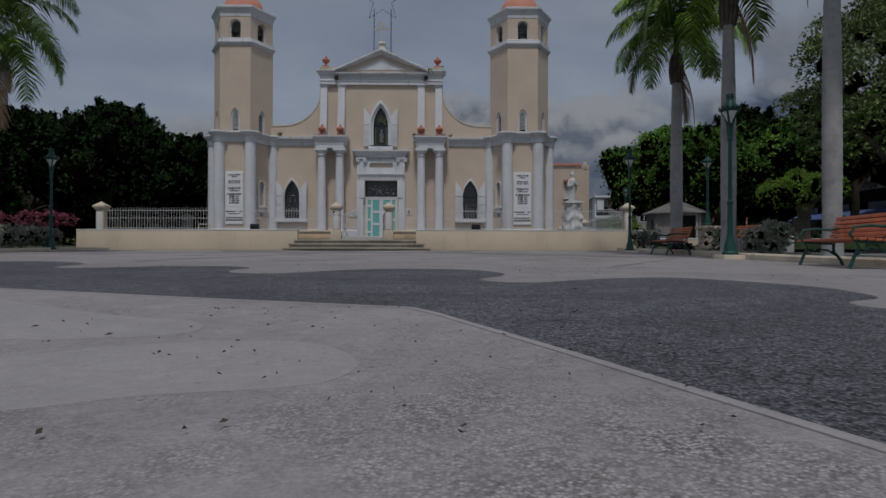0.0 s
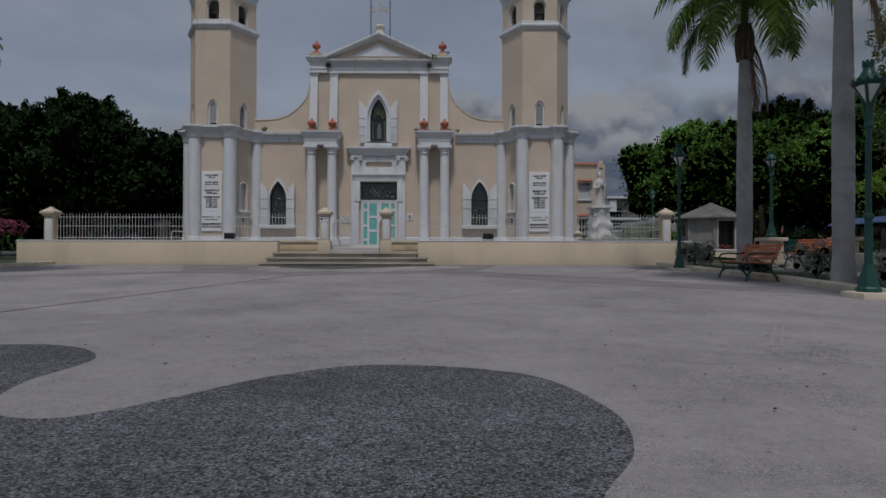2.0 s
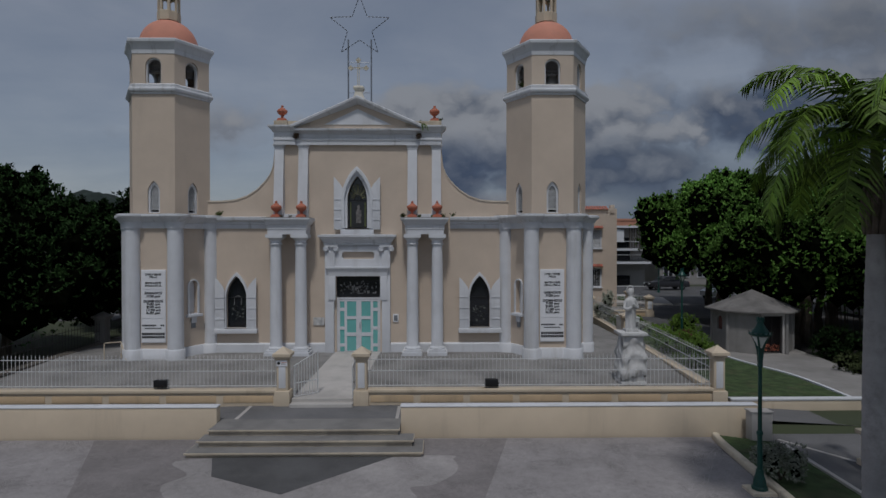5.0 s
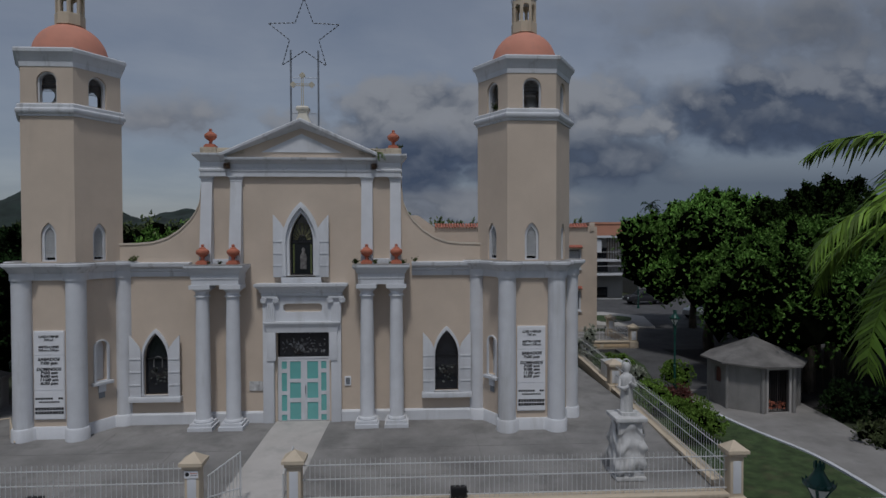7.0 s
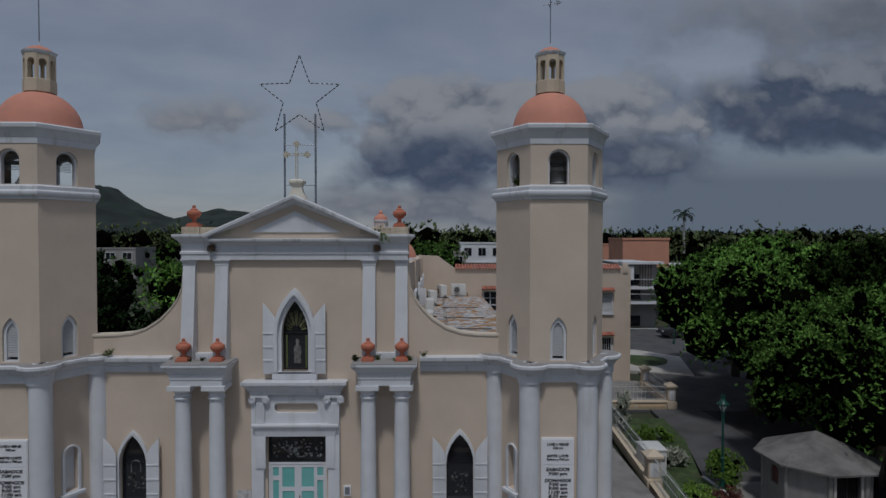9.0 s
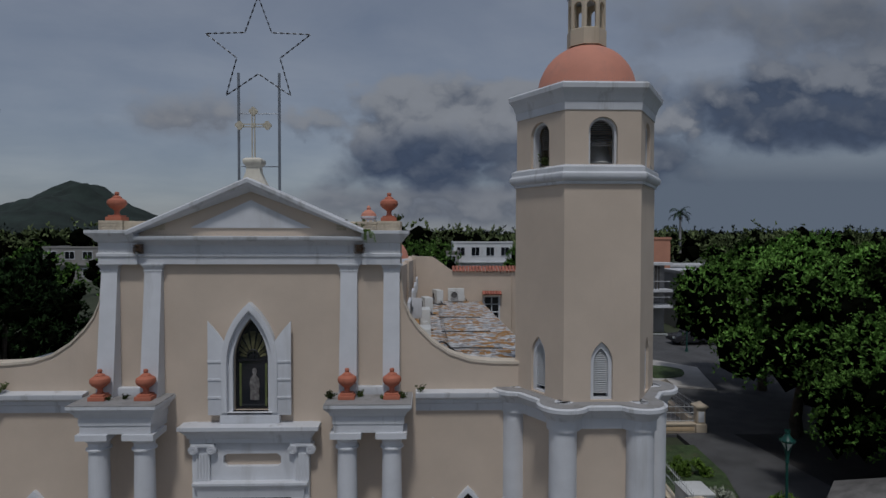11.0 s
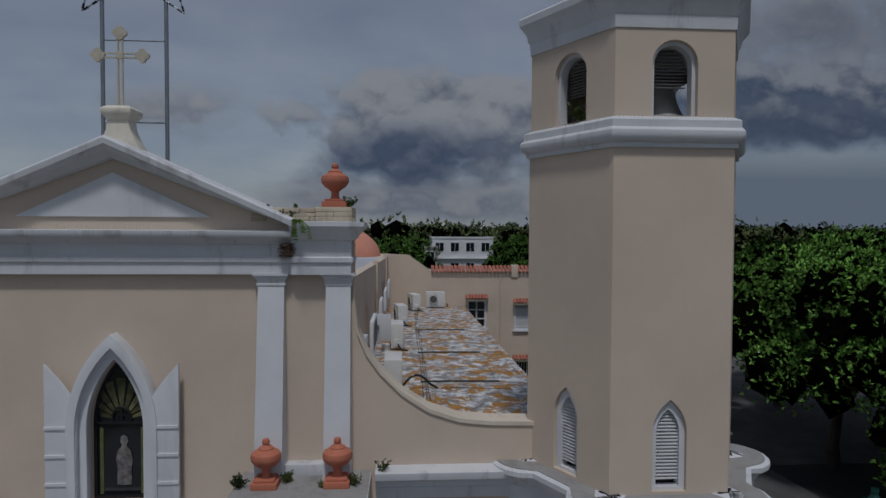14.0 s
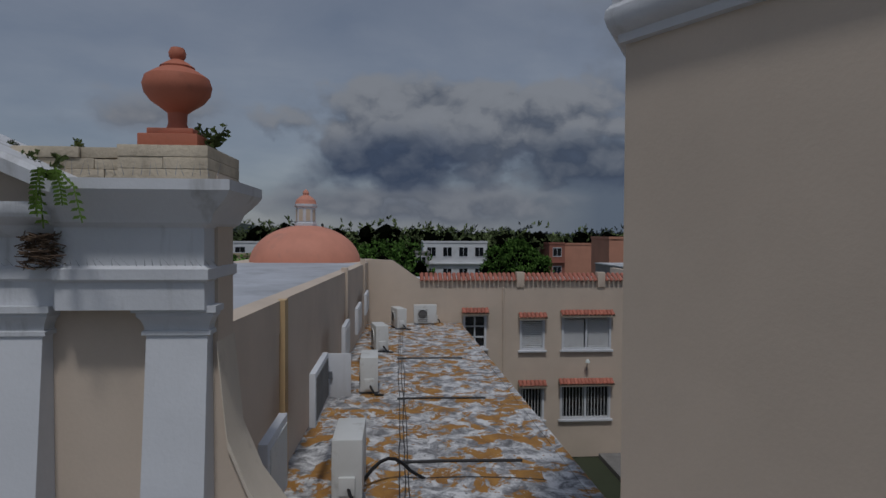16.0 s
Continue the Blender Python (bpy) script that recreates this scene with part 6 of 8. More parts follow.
for x, y, rz in ((1.40, 35.75, -90), (1.40, 41.1, -88), (1.47, 46.1, -78), (2.05, 50.9, -74), (3.1, 52.0, 0)):
    ac_unit(x, y, rz)
for y0, y1, z0, open_ in ((32.85, 33.7, 8.30, 0), (35.6, 36.97, 8.22, 88), (39.9, 41.0, 8.15, 0), (43.6, 45.2, 8.05, 0), (47.8, 49.4, 8.0, 0)):
    d = thing("nave_window", "white boarded clerestory window" + (" with its shutter open" if open_ else " with closed shutters"), "window", "clerestory windows", at=(0.95, y0, z0))
    part("window_frame", G().box(-0.04, 0, 0, 0.04, y1 - y0, 0.68), M_WHITE, d, bevel=0.01)
    part("louvre_panel", G().box(0.03, 0.07, 0.07, 0.05, y1 - y0 - 0.07, 0.61), M_TREAD if open_ else M_AC, d)
    if open_:
        part("shutter", G().put(G().box(0, 0.0, 0.02, 0.34 if open_ > 80 else 0.22, 0.03, 0.66), Matrix.Translation((0.03, y1 - y0, 0)) @ pose(0, 0, 0, 0, 0, 0 if open_ > 80 else -40)), M_WHITE, d, bevel=0.006)
        part("hinge", G().box(0.04, y1 - y0 - 0.05, 0.30, 0.10, y1 - y0 - 0.01, 0.40), M_STEEL, d)
cb = thing("roof_cables", "black cables strewn along the aisle roof", "cable", at=(2.1, 43, roof_z(43)))
rr = random.Random(8)
for k in range(3):
    pts, x = [], 2.0 + 0.07 * k
    for i in range(40):
        y = 35.0 + i * 0.44
        x += rr.uniform(-0.022, 0.022)
        x += (2.05 + 0.06 * k - x) * 0.3
        pts.append((x - 2.1, y - 43, roof_z(y) - roof_z(43) + 0.012))
    part("cable", G().tube(pts, 0.008, 5), M_BLACK, cb)
part("cable", G().tube([(-0.62 + 0.10 * i + 0.9 * max(0, (i - 7) / 9) , -7.3 + 0.35 * math.sin(i / 16 * 2.6), 0.10 + 0.34 * math.sin(min(1, i / 8) * math.pi) + 0.02) for i in range(17)], 0.024, 8), M_BLACK, cb)

# ---- urns, cross, star, signs, statue ----


def urn(x, y, z, h, seed=0):
    u = thing("urn", "terracotta painted urn with a knob finial", "urn", "roof urns", at=(x, y, z))
    k = h
    part("base_block", G().box(-0.27 * k, -0.27 * k, 0, 0.27 * k, 0.27 * k, 0.13 * k).box(-0.21 * k, -0.21 * k, 0.13 * k, 0.21 * k, 0.21 * k, 0.19 * k), M_TERRA, u, bevel=0.008)
    part("body", G().lathe([(0.11 * k, 0.19 * k), (0.085 * k, 0.26 * k), (0.09 * k, 0.36 * k), (0.14 * k, 0.40 * k), (0.24 * k, 0.47 * k), (0.30 * k, 0.55 * k), (0.315 * k, 0.62 * k), (0.29 * k, 0.70 * k), (0.20 * k, 0.76 * k), (0.155 * k, 0.785 * k), (0.16 * k, 0.80 * k), (0.12 * k, 0.83 * k), (0.06 * k, 0.87 * k)], 0, 0, 0, 28), M_TERRA, u)
    part("knob", G().lathe([(0.05 * k, 0.86 * k), (0.075 * k, 0.90 * k), (0.08 * k, 0.94 * k), (0.06 * k, 0.985 * k), (0.0, 1.0 * k)], 0, 0, 0, 18), M_TERRA, u)
    return u


for s in (-1, 1):
    for o in (3.15, 2.17):
        urn(CX + s * o, 31.42, 7.275, 0.66)
    urn(CX + s * 3.05, 32.02, 11.148, 0.655)
cross = thing("cross", "slender cream metal cross with trefoil ends", "cross", at=(-2.44, 32.02, 12.57))
g = G()
for o in (-0.035, 0.035):
    g.box(o - 0.014, -0.014, 0, o + 0.014, 0.014, 1.18)
part("upright", g, M_GOLD, cross)
part("crossbar", G().box(-0.34, -0.014, 0.80, 0.34, 0.014, 0.825).box(-0.34, -0.014, 0.87, 0.34, 0.014, 0.895), M_GOLD, cross)
for x, z in ((-0.36, 0.85), (0.36, 0.85), (0, 1.22), (0, 0.85)):
    gg = G()
    for q, (dx, dz) in enumerate(((0, 0.07), (-0.07, 0), (0.07, 0), (0, -0.07), (0, 0)) if (x or z > 1) else ((0, 0),)):
        e = 0.020 + 0.0025 * q
        gg.put(G().lathe([(0.062, -e), (0.062, e)], n=14), Matrix.Translation((x + dx * 0.8, 0, z + dz * 0.8)) @ pose(0, 0, 0, 90))
    part("trefoil", gg, M_GOLD, cross)
cross.matrix_basis = cross.matrix_basis @ Matrix.Scale(0.86, 4)
star = thing("star_frame", "tall steel frame carrying an outline Christmas star of lamps", "star frame", at=(-2.44, 32.5, 9.5))
for x in (-0.475, 0.465):
    part("post", G().tube([(x, 0, 0), (x, 0, 5.1)], 0.032, 8), M_STEEL, star)
for z in (2.93, 4.16):
    part("tie_bar", G().tube([(-0.475, 0, z), (0.465, 0, z)], 0.012, 6), M_STEEL, star)
pts = []
for i in range(10):
    r = 1.27 if i % 2 == 0 else 0.525
    a = radians(90 + 36 * i)
    pts.append((-0.005 + r * math.cos(a), -0.03, 5.60 + r * math.sin(a)))
for i in range(10):
    a, b = Vector(pts[i]), Vector(pts[(i + 1) % 10])
    part("star_edge", G().tube([a, b], 0.009, 6), M_STEEL, star)
    for k in range(6):
        p, q = a.lerp(b, (k + 0.25) / 6), a.lerp(b, (k + 0.75) / 6)
        part("lamp_strip", G().tube([p, q], 0.017, 6), M_BLACK, star)


def lettering(text, size, x, z, parent, width=None, slant=0.0):
    cu = bpy.data.curves.new("lettering", "FONT")
    cu.body, cu.size, cu.align_x, cu.align_y, cu.extrude, cu.offset, cu.shear = text, size, "CENTER", "CENTER", 0.002, size * 0.028, slant
    tmp = bpy.data.objects.new("lettering", cu)
    me = bpy.data.meshes.new_from_object(tmp)
    bpy.data.objects.remove(tmp)
    if width:
        w = max(v.co.x for v in me.vertices) - min(v.co.x for v in me.vertices)
        for v in me.vertices:
            v.co.x *= width / w
    me.materials.clear()
    me.materials.append(M_INK)
    ob = new("lettering", me)
    ob.parent = parent
    ob.matrix_basis = pose(x, -0.024, z, 90, 0, 0)
    return ob


for cx in (TX, 2 * CX - TX):
    yf = TY - (RS - 0.02) * math.cos(math.pi / 6)
    s = thing("mass_times_sign", "tall white board with the mass times in black letters", "sign", "tower signs", at=(cx - 0.02, yf - 0.05, 2.52))
    part("board", G().box(-0.46, 0, 0, 0.46, 0.05, 2.76), M_SIGN, s, bevel=0.006)
    for z0, z1 in ((2.02, 2.72), (0.93, 2.0), (0.03, 0.9)):
        part("panel", G().box(-0.44, -0.016, z0, 0.44, 0.001, z1), M_SIGN, s)
    for text, size, z, w in (("LUNES A VIERNES", 0.10, 2.58, 0.60), ("7:00 am", 0.09, 2.48, 0.28), ("MARTES A JUEVES", 0.10, 2.26, 0.60), ("7:00 am y 7:00 pm", 0.09, 2.16, 0.62),
                             ("SABADOS", 0.13, 1.88, 0.66), ("7:00 pm", 0.125, 1.76, 0.52), ("DOMINGOS", 0.13, 1.57, 0.74), ("7:00 am", 0.125, 1.46, 0.52), ("9:00 am", 0.125, 1.35, 0.52), ("11:00 am", 0.125, 1.24, 0.54), ("6:30 pm", 0.125, 1.13, 0.52)):
        lettering(text, size, 0, z, s, w, 0.15)
    for z, w, h in ((0.66, 0.84, 0.06), (0.55, 0.62, 0.05)):
        n = 11
        for k in range(n):
            if k in (7, 8) and z > 0.6:
                continue
            part("bar_mark", G().box(-w / 2 + w * k / n + 0.006, -0.022, z - h / 2, -w / 2 + w * (k + 1) / n - 0.010, -0.015, z + h / 2), M_INK, s)
    for z in (0.34, 0.22):
        for k in range(10):
            part("bar_mark", G().box(-0.43 + 0.086 * k + 0.007, -0.022, z - 0.045, -0.43 + 0.086 * (k + 1) - 0.007, -0.015, z + 0.045), M_INK, s)

ped_ = thing("statue_pedestal", "white plaster pedestal draped with carved cloth", "pedestal", at=(6.9, 27.0, yard_z(27.0)))
part("plinth_block", G().box(-0.40, -0.40, 0, 0.40, 0.40, 0.10), M_STONE, ped_, bevel=0.02)
part("body", G().prism([(-0.36, 0.08), (0.36, 0.08), (0.31, 1.56), (-0.31, 1.56)], -0.31, 0.31, (), lambda u, v, d: (u, d, v)), M_STONE, ped_, bevel=0.02)
part("cap", G().box(-0.42, -0.42, 1.55, 0.42, 0.42, 1.65), M_STONE, ped_, bevel=0.02)
# carved cloth: folds that fall from a knot under the cap, round the front and both sides
g, nu, nv = G(), 48, 30
for j in range(nv + 1):
    for i in range(nu + 1):
        s, v = 3 * i / nu, j / nv                        # along the three faces, and downwards
        half = 0.325 + 0.05 * v
        fold = 0.035 + 0.030 * math.sin(14 * v + 6.5 * abs(s - 1.55) + 1.2 * math.sin(5 * s)) + 0.022 * math.sin(9 * s + 7 * v) + 0.03 * v * math.sin(17 * s + 1)
        low = 0.10 + 0.18 * (0.5 + 0.5 * math.sin(4.2 * s + 0.6))
        z = 1.36 - 0.14 * math.cos(2 * math.pi * s) * (1 - v) - (1.28 - low) * v
        e = half + max(0.006, fold)
        p = (-e, half - 2 * half * s) if s <= 1 else ((-half + 2 * half * (s - 1), -e) if s <= 2 else (e, -half + 2 * half * (s - 2)))
        if s in (1.0, 2.0):
            p = (-e if s == 1.0 else e, -e)
        g.v.append((p[0], p[1], z))
for j in range(nv):
    for i in range(nu):
        q = j * (nu + 1) + i
        g.f.append((q, q + nu + 1, q + nu + 2, q + 1))
part("carved_drapery", g, M_STONE, ped_, "carved folds of white cloth", sharp=180)
st = G()
rings = [(0.20, 0.0), (0.21, 0.06), (0.19, 0.3), (0.20, 0.5), (0.185, 0.62), (0.22, 0.78), (0.24, 0.92), (0.23, 1.02), (0.17, 1.10), (0.08, 1.15), (0.07, 1.19), (0.10, 1.24), (0.12, 1.32), (0.11, 1.40), (0.06, 1.46), (0.0, 1.47)]
st.lathe(rings, 0, 0, 0, 24, sx=1.1)
st.v = [(x * (1 + 0.09 * math.sin(6 * math.atan2(y, x) + z * 3) * (z < 1.05)), y * (1 + 0.09 * math.sin(6 * math.atan2(y, x) + z * 3) * (z < 1.05)) * 0.85, z) for x, y, z in st.v]
st.tube([(-0.23, 0, 0.98), (-0.30, -0.06, 0.75), (-0.16, -0.22, 0.72), (-0.02, -0.24, 0.80)], 0.065, 8)
st.tube([(0.23, 0, 0.98), (0.30, -0.05, 0.78), (0.17, -0.20, 0.80), (0.04, -0.22, 0.92)], 0.065, 8)
st.tube([(0.15 * math.cos(radians(a)), 0.06, 1.38 + 0.17 * math.sin(radians(a))) for a in range(0, 360, 20)], 0.022, 6, closed=True)
st.box(-0.27, -0.25, -0.08, 0.27, 0.25, 0.02)
o = part("saint_statue", st, M_STONE, None, sharp=60)
o.matrix_basis = pose(6.9, 27.0, yard_z(27.0) + 1.715, 0, 0, 0) @ Matrix.Diagonal((0.74, 0.74, 0.90, 1))
tagged(o, "weathered white stone statue with a ring behind its head", "statue")

# ---- plants ----


def leaf_cloud(lobes, n, size, seed, lift=0.25):
    """Sprigs of leaves set round a set of lobes (x, y, z, radius)."""
    rs = np.random.RandomState(seed)
    k = 6
    ns = n // k
    w = np.array([l[3] ** 2 for l in lobes])
    idx = rs.choice(len(lobes), ns, p=w / w.sum())
    L = np.array(lobes)[idx]
    d = rs.normal(size=(ns, 3)) + np.array([0, 0, lift])
    d /= np.linalg.norm(d, axis=1)[:, None]
    r = 1 - np.abs(rs.normal(0, 0.16, ns)) + (rs.rand(ns) < 0.12) * rs.uniform(0, 0.28, ns)
    p = L[:, :3] + d * (L[:, 3] * r)[:, None]
    tip = d * 0.7 + rs.normal(size=(ns, 3)) * 0.5 + np.array([0, 0, 0.35])
    p, tip, d = np.repeat(p, k, 0), np.repeat(tip, k, 0), np.repeat(d, k, 0)
    m = ns * k
    a = tip + rs.normal(size=(m, 3)) * 0.75
    a /= np.linalg.norm(a, axis=1)[:, None]
    face = np.array([0, 0, 0.7]) + d * 0.45 + rs.normal(size=(m, 3)) * 0.55
    b = np.cross(a, face)
    b /= np.linalg.norm(b, axis=1)[:, None] + 1e-6
    s = size * rs.uniform(0.55, 1.25, m)[:, None]
    nrm = np.cross(a, b)
    p = p + a * s * rs.uniform(0.15, 0.75, m)[:, None]
    v = np.stack([p - a * s * 0.5, p + b * s * 0.23 + nrm * s * 0.06, p + a * s * 0.55, p - b * s * 0.23 + nrm * s * 0.06], 1).reshape(-1, 3)
    f = np.arange(4 * m).reshape(-1, 4).tolist()
    v = v.tolist()
    return v, f


def shade_balls(lobes, share, seed):
    """Near-black balls in each lobe that stand for the shade inside the crown."""
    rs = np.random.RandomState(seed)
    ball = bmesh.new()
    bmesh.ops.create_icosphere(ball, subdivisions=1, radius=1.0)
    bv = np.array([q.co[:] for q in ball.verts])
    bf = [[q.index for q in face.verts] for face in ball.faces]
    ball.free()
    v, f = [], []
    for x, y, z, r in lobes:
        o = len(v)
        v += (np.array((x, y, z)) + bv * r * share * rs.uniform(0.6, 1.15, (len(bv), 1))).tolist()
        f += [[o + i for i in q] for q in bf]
    return leaf_mesh("dense_core", v, f, M_INNERSHADE)


def leaf_mesh(name, v, f, material):
    me = bpy.data.meshes.new(name)
    me.from_pydata(v, [], f)
    me.materials.append(material)
    return me


def crown_lobes(rx, ry, z0, z1, n, seed, size=(0.9, 1.7), shoots=False):
    rs = random.Random(seed)
    out = []
    for k in range(n):
        a, h = rs.uniform(0, 2 * math.pi), rs.random() ** 0.8
        q = math.sqrt(max(0.05, 1 - (2 * abs(h - 0.42)) ** 2.2)) * rs.uniform(0.55, 1.07)
        r = rs.uniform(*size)
        c = (rx * q * math.cos(a) * 0.85, ry * q * math.sin(a) * 0.85, z0 + r * 0.6 + (z1 - z0 - r * 1.2) * h)
        out.append((*c, r))
        # young shoots standing out of the crown
        for j in range(2 if h > 0.35 and shoots else 0):
            b, o = rs.uniform(0, 2 * math.pi), rs.uniform(0.2, 0.75)
            for up, w in ((0.92, 0.30), (1.12, 0.22), (1.28, 0.15)):
                out.append((c[0] + r * o * math.cos(b) * up, c[1] + r * o * math.sin(b) * up, c[2] + r * up * (1.05 - 0.45 * o), r * w))
    return out


def tree(x, y, z, rx, ry, z0, z1, leaves, leaf, material, seed, label, lobes=60, trunks=1, roots=False, lobe_size=(0.55, 1.25), name="tree", core=0.86):
    t = thing(name, label, "tree", at=(x, y, z))
    lb = crown_lobes(rx, ry, z0 - z, z1 - z, lobes, seed, lobe_size, name == "ficus_tree")
    v, f = leaf_cloud(lb, int(leaves * 2.5), leaf * 0.58, seed, 0.95)
    cr = new("crown", leaf_mesh("crown", v, f, material))
    cr.parent = t
    tagged(new("dense_core", shade_balls(lb, core, seed)), kind="stuff").parent = t
    rs = random.Random(seed + 100)
    h = (z0 + z1) / 2 - z
    for k in range(trunks):
        ox, oy = (rs.uniform(-0.7, 0.7), rs.uniform(-0.7, 0.7)) if trunks > 1 else (0, 0)
        part("trunk", G().tube([(ox, oy, -0.1), (ox * 1.1, oy * 1.1 + 0.05, 0.8), (ox * 0.8 + 0.1, oy, h * 0.45), (ox * 0.5, oy * 0.5, h * 0.8)], 0.30 if trunks == 1 else 0.24, 10, taper=0.55), M_BARK, t)
    for k in range(7):
        l = lb[(k * 49) % len(lb)]
        part("limb", G().tube([(0, 0, h * 0.5), (l[0] * 0.4, l[1] * 0.4, h * 0.55 + (l[2] - h * 0.55) * 0.5), (l[0] * 0.9, l[1] * 0.9, l[2])], 0.14, 7, taper=0.25), M_BARK, t)
    if roots:
        for k in range(22):
            a, r = rs.uniform(0, 6.28), rs.uniform(0.3, 1.5)
            px, py = r * math.cos(a), r * math.sin(a)
            part("aerial_root", G().tube([(px * 0.8, py * 0.8, h * 0.55), (px, py, h * 0.3), (px * 1.05 + rs.uniform(-0.1, 0.1), py * 1.05, -0.05)], rs.uniform(0.015, 0.05), 5), M_BARK, t)
    return t


FIC = "dense dark green ficus tree with a broad clipped crown"
tree(19.2, 45.5, 1.4, 6.6, 6.0, 4.3, 10.3, 34000, 0.30, M_LEAF, 21, FIC, 105, 2, False, (0.7, 1.5), name="ficus_tree")
tree(22.2, 40.2, 1.4, 6.2, 5.8, 2.9, 10.4, 38000, 0.30, M_LEAF, 22, FIC, 105, 3, True, (0.7, 1.5), name="ficus_tree")
tree(18.5, 36.9, 1.4, 5.0, 4.8, 3.2, 8.4, 34000, 0.26, M_LEAF, 23, FIC, 84, 2, True, (0.6, 1.35), name="ficus_tree")
tree(25.4, 48.5, 1.4, 5.8, 5.4, 4.2, 9.9, 20000, 0.36, M_LEAF, 24, FIC, 133, 1, name="ficus_tree")
tree(24.2, 32.8, 1.3, 5.4, 4.6, 4.9, 9.5, 24000, 0.34, M_LEAF, 25, FIC, 114, 1, name="ficus_tree")
tree(21.8, 54.0, 1.4, 5.8, 5.5, 4.2, 9.8, 20000, 0.36, M_LEAF, 26, FIC, 114, 1, name="ficus_tree")
# the west crowns take the leaf copy with shade in its colour
tree(-17.6, 33.5, 1.3, 5.2, 5.0, 2.3, 9.0, 30000, 0.28, M_LEAFSHADE, 31, FIC, 96, 2, False, (0.6, 1.4), name="ficus_tree")
tree(-23.5, 35.0, 1.3, 5.0, 5.0, 2.2, 8.8, 24000, 0.34, M_LEAFSHADE, 32, FIC, 84, 1, False, (0.6, 1.4), name="ficus_tree")
tree(-16.5, 44.0, 1.3, 5.2, 5.0, 2.0, 9.3, 18000, 0.36, M_LEAFSHADE, 33, FIC, 84, 1, False, (0.6, 1.4), name="ficus_tree")
tree(-29.5, 38.0, 1.3, 4.6, 5.0, 2.0, 9.1, 14000, 0.36, M_LEAFSHADE, 34, FIC, 114, 1, name="ficus_tree")
# two trees out of view, added to block skylight under the other crowns
tree(41.5, 40.0, 1.4, 5.5, 5.2, 2.8, 9.8, 12000, 0.44, M_LEAF, 28, FIC, 110, 1, name="ficus_tree")
tree(34.5, 28.0, 1.4, 5.5, 5.0, 3.4, 10.4, 12000, 0.42, M_LEAF, 29, FIC, 110, 1, name="ficus_tree")
OLI = "feathery olive-green shade tree"
tree(18.9, 22.8, 1.2, 4.5, 4.2, 4.2, 11.4, 36000, 0.22, M_LEAF2, 41, OLI, 90, 1, False, (0.6, 1.2), name="shade_tree", core=0.30)
tree(13.0, 19.4, 1.45, 1.25, 1.2, 2.62, 3.8, 6500, 0.12, M_HEDGE, 42, "small round green tree with a clipped crown", 30, 1, False, (0.28, 0.5), name="clipped_tree", core=0.6)


